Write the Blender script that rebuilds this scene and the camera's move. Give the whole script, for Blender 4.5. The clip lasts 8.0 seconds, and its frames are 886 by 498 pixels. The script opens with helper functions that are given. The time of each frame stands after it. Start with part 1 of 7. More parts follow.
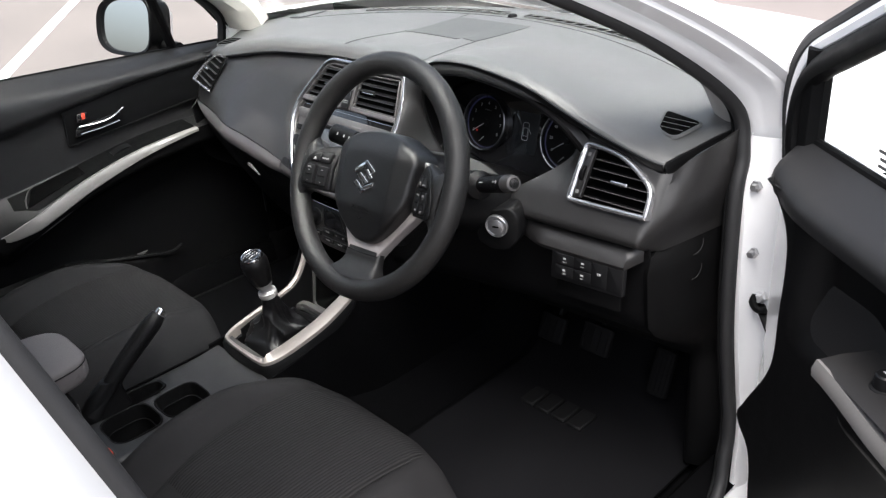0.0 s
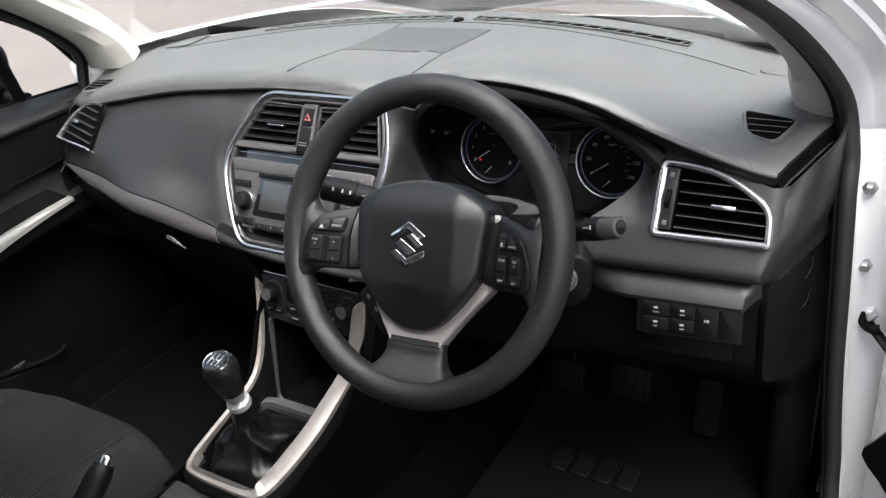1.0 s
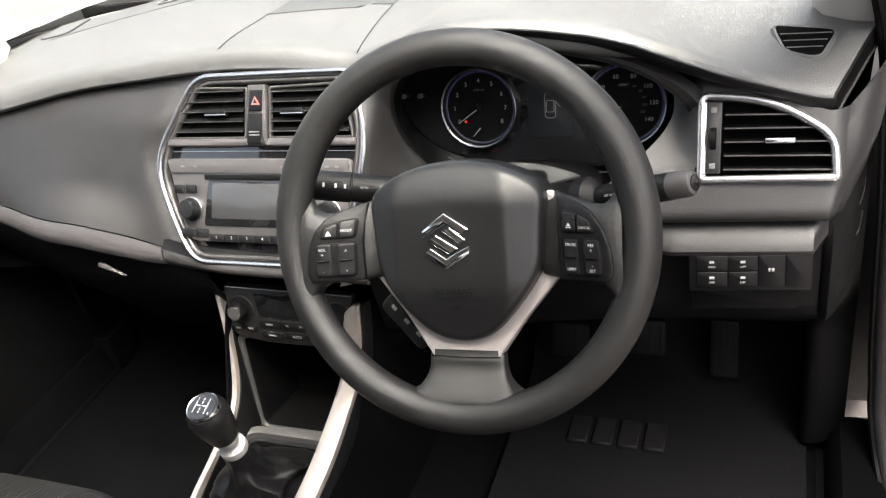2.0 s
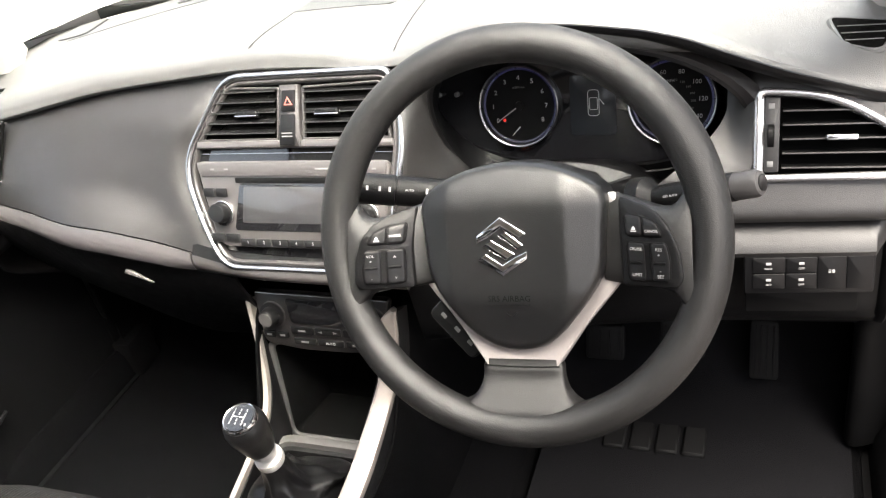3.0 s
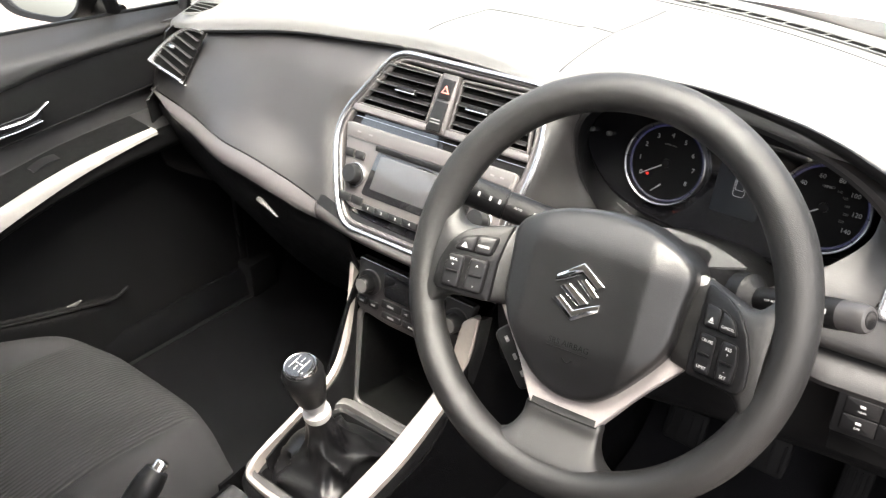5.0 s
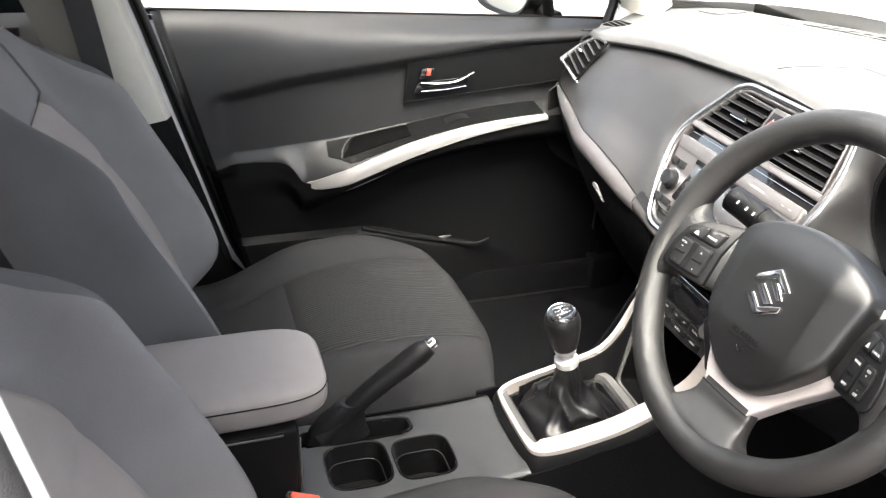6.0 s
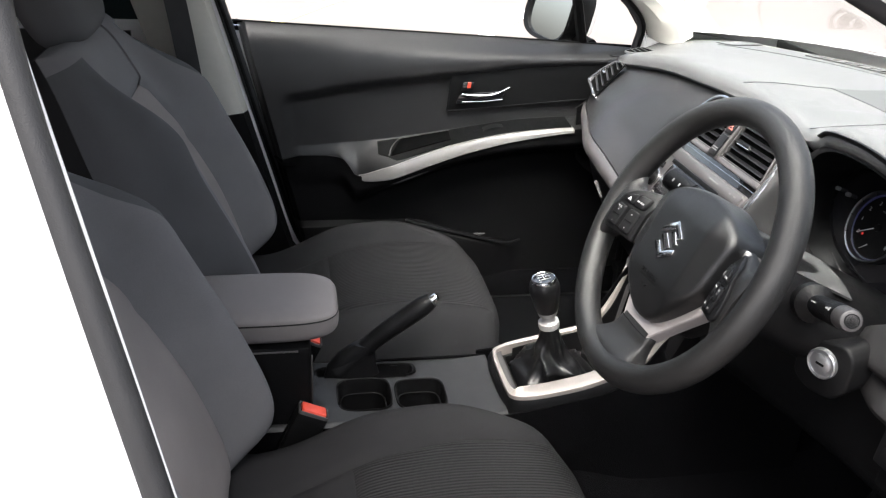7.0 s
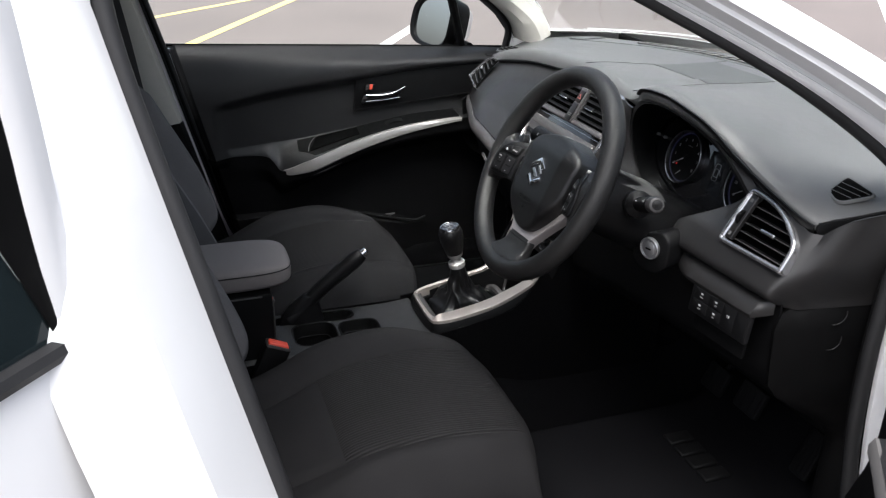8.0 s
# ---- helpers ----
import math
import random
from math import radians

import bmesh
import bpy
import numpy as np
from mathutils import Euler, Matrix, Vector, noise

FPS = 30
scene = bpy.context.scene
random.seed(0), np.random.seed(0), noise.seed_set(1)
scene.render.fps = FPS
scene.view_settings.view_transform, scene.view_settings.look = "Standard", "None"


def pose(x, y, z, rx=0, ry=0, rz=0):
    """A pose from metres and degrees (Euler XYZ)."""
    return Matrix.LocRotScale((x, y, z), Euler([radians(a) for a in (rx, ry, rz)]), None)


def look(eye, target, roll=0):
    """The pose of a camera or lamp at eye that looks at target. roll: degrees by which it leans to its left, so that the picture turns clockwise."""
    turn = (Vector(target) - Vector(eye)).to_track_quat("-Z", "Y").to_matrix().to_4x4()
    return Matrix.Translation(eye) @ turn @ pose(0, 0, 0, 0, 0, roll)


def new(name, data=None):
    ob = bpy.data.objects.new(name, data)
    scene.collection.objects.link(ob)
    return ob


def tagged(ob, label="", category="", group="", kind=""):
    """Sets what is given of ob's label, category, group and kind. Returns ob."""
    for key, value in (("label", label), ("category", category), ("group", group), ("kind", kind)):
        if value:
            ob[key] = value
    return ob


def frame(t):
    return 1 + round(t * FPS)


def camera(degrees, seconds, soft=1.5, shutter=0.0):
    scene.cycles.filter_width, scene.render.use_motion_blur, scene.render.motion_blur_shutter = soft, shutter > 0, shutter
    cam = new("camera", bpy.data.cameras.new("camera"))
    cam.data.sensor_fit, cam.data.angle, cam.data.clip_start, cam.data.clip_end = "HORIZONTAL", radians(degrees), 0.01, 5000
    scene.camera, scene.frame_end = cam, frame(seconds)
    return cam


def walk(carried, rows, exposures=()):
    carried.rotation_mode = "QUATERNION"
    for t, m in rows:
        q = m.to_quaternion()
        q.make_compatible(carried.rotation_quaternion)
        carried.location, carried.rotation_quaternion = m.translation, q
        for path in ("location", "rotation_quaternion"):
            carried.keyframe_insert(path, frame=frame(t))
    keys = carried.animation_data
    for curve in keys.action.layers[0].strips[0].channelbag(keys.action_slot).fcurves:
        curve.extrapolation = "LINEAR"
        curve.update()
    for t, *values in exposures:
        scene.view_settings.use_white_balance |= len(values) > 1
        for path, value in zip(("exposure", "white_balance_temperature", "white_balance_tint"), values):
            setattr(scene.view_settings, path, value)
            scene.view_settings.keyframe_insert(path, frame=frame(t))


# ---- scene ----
cam = camera(56.1, 8.0, soft=1.2, shutter=0.12)
PATH = [
    (0, (1.301, -0.705, 1.467), (-0.026, 0.483, 0.556), -5.0),
    (0.5, (1.096, -0.697, 1.458), (-0.143, 0.587, 0.555), -6.4),
    (1, (0.852, -0.669, 1.426), (-0.146, 0.794, 0.496), -7.3),
    (1.2, (0.785, -0.644, 1.418), (-0.125, 0.864, 0.47), -7.0),
    (2.3, (0.605, -0.582, 1.405), (-0.119, 0.92, 0.3), -13.3),
    (2.5, (0.592, -0.578, 1.403), (-0.146, 0.918, 0.301), -13.8),
    (3, (0.575, -0.576, 1.405), (-0.17, 0.935, 0.326), -13.0),
    (3.5, (0.57, -0.572, 1.397), (-0.154, 0.967, 0.344), -10.3),
    (4, (0.58, -0.572, 1.399), (-0.163, 0.959, 0.349), -7.4),
    (4.2, (0.582, -0.574, 1.398), (-0.186, 0.944, 0.347), -6.2),
    (5.3, (0.685, -0.527, 1.406), (-0.604, 0.634, 0.412), 1.6),
    (5.5, (0.735, -0.52, 1.404), (-0.711, 0.458, 0.429), 2.5),
    (6, (0.906, -0.528, 1.406), (-0.759, 0.045, 0.457), 2.7),
    (6.5, (1.061, -0.502, 1.423), (-0.67, -0.094, 0.507), 4.0),
    (7, (1.199, -0.453, 1.412), (-0.567, -0.091, 0.546), 3.3),
    (7.5, (1.373, -0.477, 1.426), (-0.388, -0.007, 0.601), 1.0),
    (8, (1.568, -0.587, 1.448), (-0.159, 0.012, 0.636), 1.0),
]
LIGHTNESS = [(0.0, 1.62, 6250, 10), (0.5, 1.64, 6250, 10), (1.0, 1.55, 6250, 10), (1.3, 1.85, 6400, 10), (2.3, 2.4, 6800, 10), (3.0, 2.8, 6850, 10), (3.5, 2.85, 6850, 10), (5.5, 3.25, 6800, 10), (6.0, 3.3, 6700, 10), (6.5, 3.05, 6550, 10), (7.0, 2.25, 6400, 10), (8.0, 1.20, 6150, 10)]
walk(cam, [(t, look(eye, target, roll)) for t, eye, target, roll in PATH], LIGHTNESS)

# ---------- daylight: bright overcast sky over an open car park ----------
world = bpy.data.worlds.new("sky")
scene.world = world
world.use_nodes = True
wn, wl = world.node_tree.nodes, world.node_tree.links
sky = wn.new("ShaderNodeTexSky")
sky.sky_type, sky.sun_disc = "NISHITA", False
sky.sun_elevation, sky.sun_rotation = radians(68), radians(122)
sky.air_density, sky.dust_density, sky.ozone_density = 1.0, 6.0, 1.0
wn["Background"].inputs["Strength"].default_value = 0.12
haze = wn.new("ShaderNodeHueSaturation")
haze.inputs["Saturation"].default_value = 0.6
wl.new(sky.outputs[0], haze.inputs["Color"])
wl.new(haze.outputs[0], wn["Background"].inputs["Color"])
sun = new("sun", bpy.data.lights.new("sun", "SUN"))
sun.data.energy, sun.data.angle, sun.data.color = 2.3, radians(45), (1.0, 0.96, 0.9)
sun.matrix_world = look((2.6, -1.6, 7.5), (0, 0, 0))


# ---------- materials ----------
def material(name, base, rough=0.5, metal=0.0, var=0.12, fine=60.0, coarse=4.0, bump=0.0, bump_scale=900.0, coat=0.0, spec=0.5):
    """A plain surface with two scales of variation in tone and gloss, and a fine relief."""
    m = bpy.data.materials.new(name)
    m.use_nodes = True
    nt = m.node_tree
    p = nt.nodes["Principled BSDF"]
    p.inputs["Roughness"].default_value = rough
    p.inputs["Metallic"].default_value = metal
    p.inputs["Coat Weight"].default_value = coat
    p.inputs["Specular IOR Level"].default_value = spec
    tc = nt.nodes.new("ShaderNodeTexCoord")
    n1, n2 = nt.nodes.new("ShaderNodeTexNoise"), nt.nodes.new("ShaderNodeTexNoise")
    n1.inputs["Scale"].default_value, n2.inputs["Scale"].default_value = coarse, fine
    n1.inputs["Detail"].default_value, n2.inputs["Detail"].default_value = 4, 3
    mix = nt.nodes.new("ShaderNodeMath")
    mix.operation = "ADD"
    for n, k in ((n1, 0), (n2, 1)):
        nt.links.new(tc.outputs["Object"], n.inputs["Vector"])
        nt.links.new(n.outputs["Fac"], mix.inputs[k])
    ramp = nt.nodes.new("ShaderNodeMapRange")
    ramp.inputs["From Min"].default_value, ramp.inputs["From Max"].default_value = 0.6, 1.4
    ramp.inputs["To Min"].default_value, ramp.inputs["To Max"].default_value = 1 - var, 1 + var
    nt.links.new(mix.outputs[0], ramp.inputs["Value"])
    tone = nt.nodes.new("ShaderNodeVectorMath")
    tone.operation = "SCALE"
    tone.inputs[0].default_value = base
    nt.links.new(ramp.outputs[0], tone.inputs["Scale"])
    nt.links.new(tone.outputs[0], p.inputs["Base Color"])
    gloss = nt.nodes.new("ShaderNodeMath")
    gloss.operation = "MULTIPLY"
    gloss.inputs[0].default_value = rough
    nt.links.new(ramp.outputs[0], gloss.inputs[1])
    nt.links.new(gloss.outputs[0], p.inputs["Roughness"])
    if bump:
        grain = nt.nodes.new("ShaderNodeTexVoronoi")
        grain.inputs["Scale"].default_value = bump_scale
        nt.links.new(tc.outputs["Object"], grain.inputs["Vector"])
        b = nt.nodes.new("ShaderNodeBump")
        b.inputs["Strength"].default_value, b.inputs["Distance"].default_value = bump, 0.0006
        nt.links.new(grain.outputs["Distance"], b.inputs["Height"])
        nt.links.new(b.outputs[0], p.inputs["Normal"])
    return m


def ribbed(name, base, axis, pitch):
    """Woven seat cloth with raised ribs across it, pitch metres apart; groove shade is in the colour."""
    m = material(name, base, 0.9, var=0.25, fine=500, coarse=8, spec=0.06)
    nt = m.node_tree
    p = nt.nodes["Principled BSDF"]
    tc = nt.nodes.new("ShaderNodeTexCoord")
    wave = nt.nodes.new("ShaderNodeTexWave")
    wave.bands_direction = axis
    wave.inputs["Scale"].default_value = 0.314 / pitch
    wave.inputs["Distortion"].default_value = 0.4
    nt.links.new(tc.outputs["Object"], wave.inputs["Vector"])
    b = nt.nodes.new("ShaderNodeBump")
    b.inputs["Strength"].default_value, b.inputs["Distance"].default_value = 0.7, 0.0020
    nt.links.new(wave.outputs["Fac"], b.inputs["Height"])
    nt.links.new(b.outputs[0], p.inputs["Normal"])
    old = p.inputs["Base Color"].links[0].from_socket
    # rib shading put into the colour: troughs darkened, crests lightened
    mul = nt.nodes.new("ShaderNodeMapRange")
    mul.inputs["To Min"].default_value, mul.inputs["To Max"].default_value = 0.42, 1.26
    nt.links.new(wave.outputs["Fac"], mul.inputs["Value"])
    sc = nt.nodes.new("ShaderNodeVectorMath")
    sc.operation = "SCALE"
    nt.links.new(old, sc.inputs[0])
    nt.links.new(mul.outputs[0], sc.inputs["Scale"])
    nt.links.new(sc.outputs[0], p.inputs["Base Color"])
    return m


def brushed(name, base, rough):
    """Satin silver paint on plastic, with a faint brushed grain."""
    m = material(name, base, rough, 0.45, var=0.06, fine=300, coarse=6)
    return m


def glass(name, tint, rough=0.0):
    m = bpy.data.materials.new(name)
    m.use_nodes = True
    p = m.node_tree.nodes["Principled BSDF"]
    p.inputs["Base Color"].default_value = (*tint, 1)
    p.inputs["Roughness"].default_value = rough
    p.inputs["Transmission Weight"].default_value = 1.0
    p.inputs["IOR"].default_value = 1.1
    return m


def glowing(name, colour, strength):
    m = bpy.data.materials.new(name)
    m.use_nodes = True
    p = m.node_tree.nodes["Principled BSDF"]
    p.inputs["Base Color"].default_value = (0.02, 0.02, 0.02, 1)
    p.inputs["Emission Color"].default_value = (*colour, 1)
    p.inputs["Emission Strength"].default_value = strength
    return m


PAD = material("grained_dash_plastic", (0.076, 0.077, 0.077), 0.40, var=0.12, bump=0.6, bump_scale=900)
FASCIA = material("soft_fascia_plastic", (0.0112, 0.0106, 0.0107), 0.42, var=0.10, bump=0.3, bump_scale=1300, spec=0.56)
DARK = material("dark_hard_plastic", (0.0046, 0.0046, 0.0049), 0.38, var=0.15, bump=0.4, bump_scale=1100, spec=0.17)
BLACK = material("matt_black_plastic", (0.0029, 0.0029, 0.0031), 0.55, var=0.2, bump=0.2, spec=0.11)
# shade of deep openings put into a near-black colour
VOID = material("unlit_depth_black", (0.002, 0.002, 0.002), 0.8, var=0.2, spec=0.03)
PIANO = material("piano_black", (0.008, 0.008, 0.009), 0.08, var=0.05, coat=0.6)
DOORSKIN = material("soft_door_trim", (0.0150, 0.0148, 0.0154), 0.40, var=0.12, bump=0.3, bump_scale=1300, spec=0.42)
GREYP = material("grey_panel_plastic", (0.045, 0.043, 0.043), 0.45, 0.1, var=0.06, bump=0.2)
GUNMETAL = material("gunmetal_strip", (0.05, 0.047, 0.047), 0.34, 0.4, var=0.06)
RADIO = material("radio_face_grey", (0.085, 0.079, 0.079), 0.3, 0.45, var=0.06)
BUTTON = material("button_plastic", (0.0060, 0.0060, 0.0065), 0.40, var=0.1, spec=0.20)
SILVER = brushed("satin_silver", (0.31, 0.285, 0.280), 0.34)
WARM = brushed("champagne_silver", (0.25, 0.223, 0.208), 0.38)
CHROME = material("bright_chrome", (0.80, 0.80, 0.80), 0.14, 1.0, var=0.03)
SATCHROME = material("satin_chrome", (0.52, 0.52, 0.53), 0.24, 1.0, var=0.04)
DIALRING = material("dial_ring_metal", (0.22, 0.22, 0.23), 0.30, 1.0, var=0.05)
LAVENDER = material("satin_grey_strip", (0.066, 0.062, 0.064), 0.36, 0.3, var=0.05)
STRIP = brushed("satin_door_strip", (0.25, 0.24, 0.235), 0.34)
VENTSILVER = material("satin_vent_silver", (0.56, 0.556, 0.566), 0.25, 0.9, var=0.04)
BRIGHTSATIN = material("white_satin_metal", (0.42, 0.41, 0.40), 0.42, 0.4, var=0.05)
LEATHER = material("wheel_rim_urethane", (0.0078, 0.0076, 0.0076), 0.42, var=0.1, bump=0.42, bump_scale=1700, spec=0.42)
HUB = material("airbag_cover", (0.0048, 0.0048, 0.0051), 0.35, var=0.08, bump=0.25, bump_scale=1600, spec=0.5)
GAITER = material("gaiter_leatherette", (0.004, 0.004, 0.0044), 0.34, var=0.15, bump=0.3, bump_scale=800, spec=0.3)
# one cloth throughout: light on the seat backs is put into paler tones
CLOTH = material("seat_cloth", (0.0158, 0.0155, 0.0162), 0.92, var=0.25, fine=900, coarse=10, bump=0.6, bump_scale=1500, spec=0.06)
CLOTH2 = material("brown_seat_cloth_lit", (0.160, 0.145, 0.139), 0.92, var=0.2, fine=900, coarse=10, bump=0.5, bump_scale=1500, spec=0.2)
INLAY = material("smooth_dash_inlay", (0.045, 0.046, 0.046), 0.5, var=0.08, bump=0.2, bump_scale=1300)
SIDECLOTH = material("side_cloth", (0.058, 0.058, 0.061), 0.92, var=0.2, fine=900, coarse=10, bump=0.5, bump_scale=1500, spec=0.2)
TRAY = material("console_tray_plastic", (0.0120, 0.0118, 0.0121), 0.50, var=0.15, bump=0.4, bump_scale=1000, spec=0.42)
BACKCLOTH_LIT = material("back_cloth_lit", (0.112, 0.109, 0.113), 0.92, var=0.2, fine=900, coarse=10, bump=0.5, bump_scale=1500, spec=0.2)
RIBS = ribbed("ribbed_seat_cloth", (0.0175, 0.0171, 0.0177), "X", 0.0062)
ARMCLOTH = material("armrest_vinyl", (0.13, 0.118, 0.115), 0.65, var=0.1, bump=0.4, bump_scale=1200)
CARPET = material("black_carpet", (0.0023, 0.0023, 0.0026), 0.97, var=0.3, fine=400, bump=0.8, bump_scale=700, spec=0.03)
RUBBER = material("black_rubber", (0.0060, 0.0060, 0.0064), 0.7, var=0.15, spec=0.12)
MATPILE = material("black_mat_pile", (0.0062, 0.0062, 0.0070), 0.97, var=0.3, fine=400, bump=0.8, bump_scale=700, spec=0.03)
SEAL = material("door_seal_rubber", (0.012, 0.012, 0.013), 0.6, var=0.15, bump=0.3, bump_scale=900)
PAINT = material("white_car_paint", (0.86, 0.86, 0.865), 0.25, var=0.015, coat=0.7, fine=20)
HEADLINE = material("beige_pillar_trim", (0.40, 0.39, 0.355), 0.7, var=0.05, bump=0.3)
GREYTRIM = material("grey_pillar_trim", (0.32, 0.305, 0.295), 0.6, var=0.05, bump=0.3)
RED = material("red_plastic", (0.55, 0.06, 0.035), 0.4, var=0.05)
INK = material("white_print", (0.34, 0.34, 0.34), 0.6, var=0.02)
DIMINK = material("faint_print", (0.11, 0.11, 0.11), 0.6, var=0.02)
LOCK = material("lock_metal", (0.42, 0.42, 0.43), 0.3, 0.8, var=0.12)
METAL = material("zinc_steel", (0.7, 0.7, 0.71), 0.35, 0.6, var=0.15)
LCD = material("grey_display", (0.034, 0.034, 0.036), 0.1, var=0.04, coat=0.2)
SEAT_BELT = material("woven_belt", (0.02, 0.02, 0.022), 0.8, var=0.15, bump=0.5, bump_scale=600)
MIRROR = material("mirror_glass", (0.92, 0.93, 0.95), 0.02, 1.0, var=0.005)
TARMAC = material("brown_grey_tarmac", (0.165, 0.142, 0.132), 0.9, var=0.22, fine=220, coarse=0.7, bump=0.6, bump_scale=160)
WHITE_LINE = material("white_road_paint", (0.62, 0.61, 0.58), 0.8, var=0.1, fine=60)
YELLOW_LINE = material("yellow_road_paint", (0.68, 0.56, 0.22), 0.8, var=0.12, fine=60)
WALLCOAT = material("pale_building_cladding", (0.50, 0.50, 0.46), 0.7, var=0.08, coarse=0.3)
TYRE = material("tyre_rubber", (0.02, 0.02, 0.02), 0.8, var=0.2)
GLASS = glass("window_glass", (0.93, 0.96, 0.94))
PRIVACY = material("dark_tinted_glass", (0.015, 0.022, 0.024), 0.05, var=0.02, coat=0.5)
WARNING = glowing("red_warning_lamp", (1.0, 0.03, 0.02), 0.16)
BLUE_RING = glowing("blue_dial_ring", (0.12, 0.13, 0.6), 0.009)


# ---------- building helpers ----------
def V(*a):
    return Vector(a)


def thing(name, at, label, category, group="", kind=""):
    ob = new(name)
    ob.location = at
    ob.empty_display_size = 0.05
    return tagged(ob, label, category, group, kind)


def part(name, bm, mat, parent=None, label="", smooth=40):
    """One mesh, built in world metres, under its thing or part."""
    me = bpy.data.meshes.new(name)
    bmesh.ops.recalc_face_normals(bm, faces=bm.faces[:])
    bm.to_mesh(me)
    bm.free()
    me.materials.append(mat)
    for p in me.polygons:
        p.use_smooth = True
    me.set_sharp_from_angle(angle=radians(smooth))
    ob = new(name, me)
    if parent is not None:
        ob.parent = parent
        if parent.type == "EMPTY":
            ob.matrix_parent_inverse = parent.matrix_basis.inverted()
    if label:
        ob["label"] = label
    return ob


def lerp(a, b, t):
    return a + (b - a) * t


def tab(x, *pairs):
    """A smooth curve through a few (x, value) pairs."""
    if x <= pairs[0][0]:
        return pairs[0][1]
    for i in range(len(pairs) - 1):
        (x0, v0), (x1, v1) = pairs[i], pairs[i + 1]
        if x <= x1:
            t = (x - x0) / (x1 - x0)
            m0 = (v1 - pairs[i - 1][1]) / (x1 - pairs[i - 1][0]) if i else (v1 - v0) / (x1 - x0)
            m1 = (pairs[i + 2][1] - v0) / (pairs[i + 2][0] - x0) if i + 2 < len(pairs) else (v1 - v0) / (x1 - x0)
            h = x1 - x0
            t2, t3 = t * t, t * t * t
            return (2 * t3 - 3 * t2 + 1) * v0 + (t3 - 2 * t2 + t) * h * m0 + (3 * t2 - 2 * t3) * v1 + (t3 - t2) * h * m1
    return pairs[-1][1]


def curve(points, n, closed=False):
    """n points on a smooth line through the given ones."""
    pts = [Vector(p) for p in points]
    out, k = [], len(pts)
    spans = k if closed else k - 1
    for i in range(n):
        s = i * spans / (n if closed else n - 1)
        a = min(int(s), spans - 1)
        t = s - a
        if closed:
            p0, p1, p2, p3 = (pts[(a + j) % k] for j in (-1, 0, 1, 2))
        else:
            p1, p2 = pts[a], pts[a + 1]
            p0 = pts[a - 1] if a else p1 * 2 - p2
            p3 = pts[a + 2] if a + 2 < k else p2 * 2 - p1
        out.append(0.5 * (2 * p1 + (p2 - p0) * t + (2 * p0 - 5 * p1 + 4 * p2 - p3) * t * t + (3 * p1 - p0 - 3 * p2 + p3) * t ** 3))
    return out


def skin(rows, closed_rows=False, closed_cols=False, caps=False, bm=None):
    """A mesh over rows of points of equal length."""
    bm = bm or bmesh.new()
    vs = [[bm.verts.new(p) for p in row] for row in rows]
    nr, nc = len(vs), len(vs[0])
    for i in range(nr if closed_rows else nr - 1):
        a, b = vs[i], vs[(i + 1) % nr]
        for j in range(nc if closed_cols else nc - 1):
            k = (j + 1) % nc
            bm.faces.new((a[j], a[k], b[k], b[j]))
    if caps:
        bm.faces.new(vs[0][::-1])
        bm.faces.new(vs[-1])
    return bm


def thick(bm, t):
    """Gives a sheet a thickness t, away from its normals."""
    bmesh.ops.recalc_face_normals(bm, faces=bm.faces[:])
    bm.normal_update()
    faces, rim = bm.faces[:], [e for e in bm.edges if e.is_boundary]
    twin = {v: bm.verts.new(v.co - v.normal * t) for v in bm.verts[:]}
    for f in faces:
        bm.faces.new([twin[v] for v in reversed(f.verts[:])])
    for e in rim:
        v, w = e.verts
        bm.faces.new((v, w, twin[w], twin[v]))
    return bm


def sheet(fn, us, vs, t=0.003, bm=None):
    """A thin shell over fn(u, v)."""
    return thick(skin([[fn(u, v) for v in vs] for u in us]), t)


def steps(a, b, n):
    return [a + (b - a) * i / (n - 1) for i in range(n)]


def frame_at(origin, xdir, ydir):
    x = Vector(xdir).normalized()
    z = x.cross(Vector(ydir)).normalized()
    y = z.cross(x)
    m = Matrix((x, y, z)).transposed().to_4x4()
    m.translation = origin
    return m


def rounded(points, r, seg=4):
    """A closed 2D outline with its corners rounded; r may be one radius or one for each corner."""
    out, k = [], len(points)
    for i, p in enumerate(points):
        p, a, b = Vector(p), Vector(points[i - 1]), Vector(points[(i + 1) % k])
        rr = r[i] if isinstance(r, (list, tuple)) else r
        ua, ub = (a - p), (b - p)
        da, db = min(rr, ua.length * 0.49), min(rr, ub.length * 0.49)
        s, e = p + ua.normalized() * da, p + ub.normalized() * db
        for j in range(seg + 1):
            t = j / seg
            out.append(s * (1 - t) ** 2 + p * 2 * t * (1 - t) + e * t * t)
    return out


def inset(pts, d):
    """The 2D outline moved inwards by d."""
    k = len(pts)
    area = sum(pts[i - 1].x * pts[i].y - pts[i].x * pts[i - 1].y for i in range(k))
    sign = 1 if area > 0 else -1
    out = []
    for i in range(k):
        t = pts[(i + 1) % k] - pts[i - 1]
        t = t.normalized() if t.length > 1e-9 else Vector((1, 0))
        out.append(pts[i] + Vector((-t.y, t.x)) * d * sign)
    return out


def ring3(pts, z, m):
    return [m @ V(p.x, p.y, z) for p in pts]


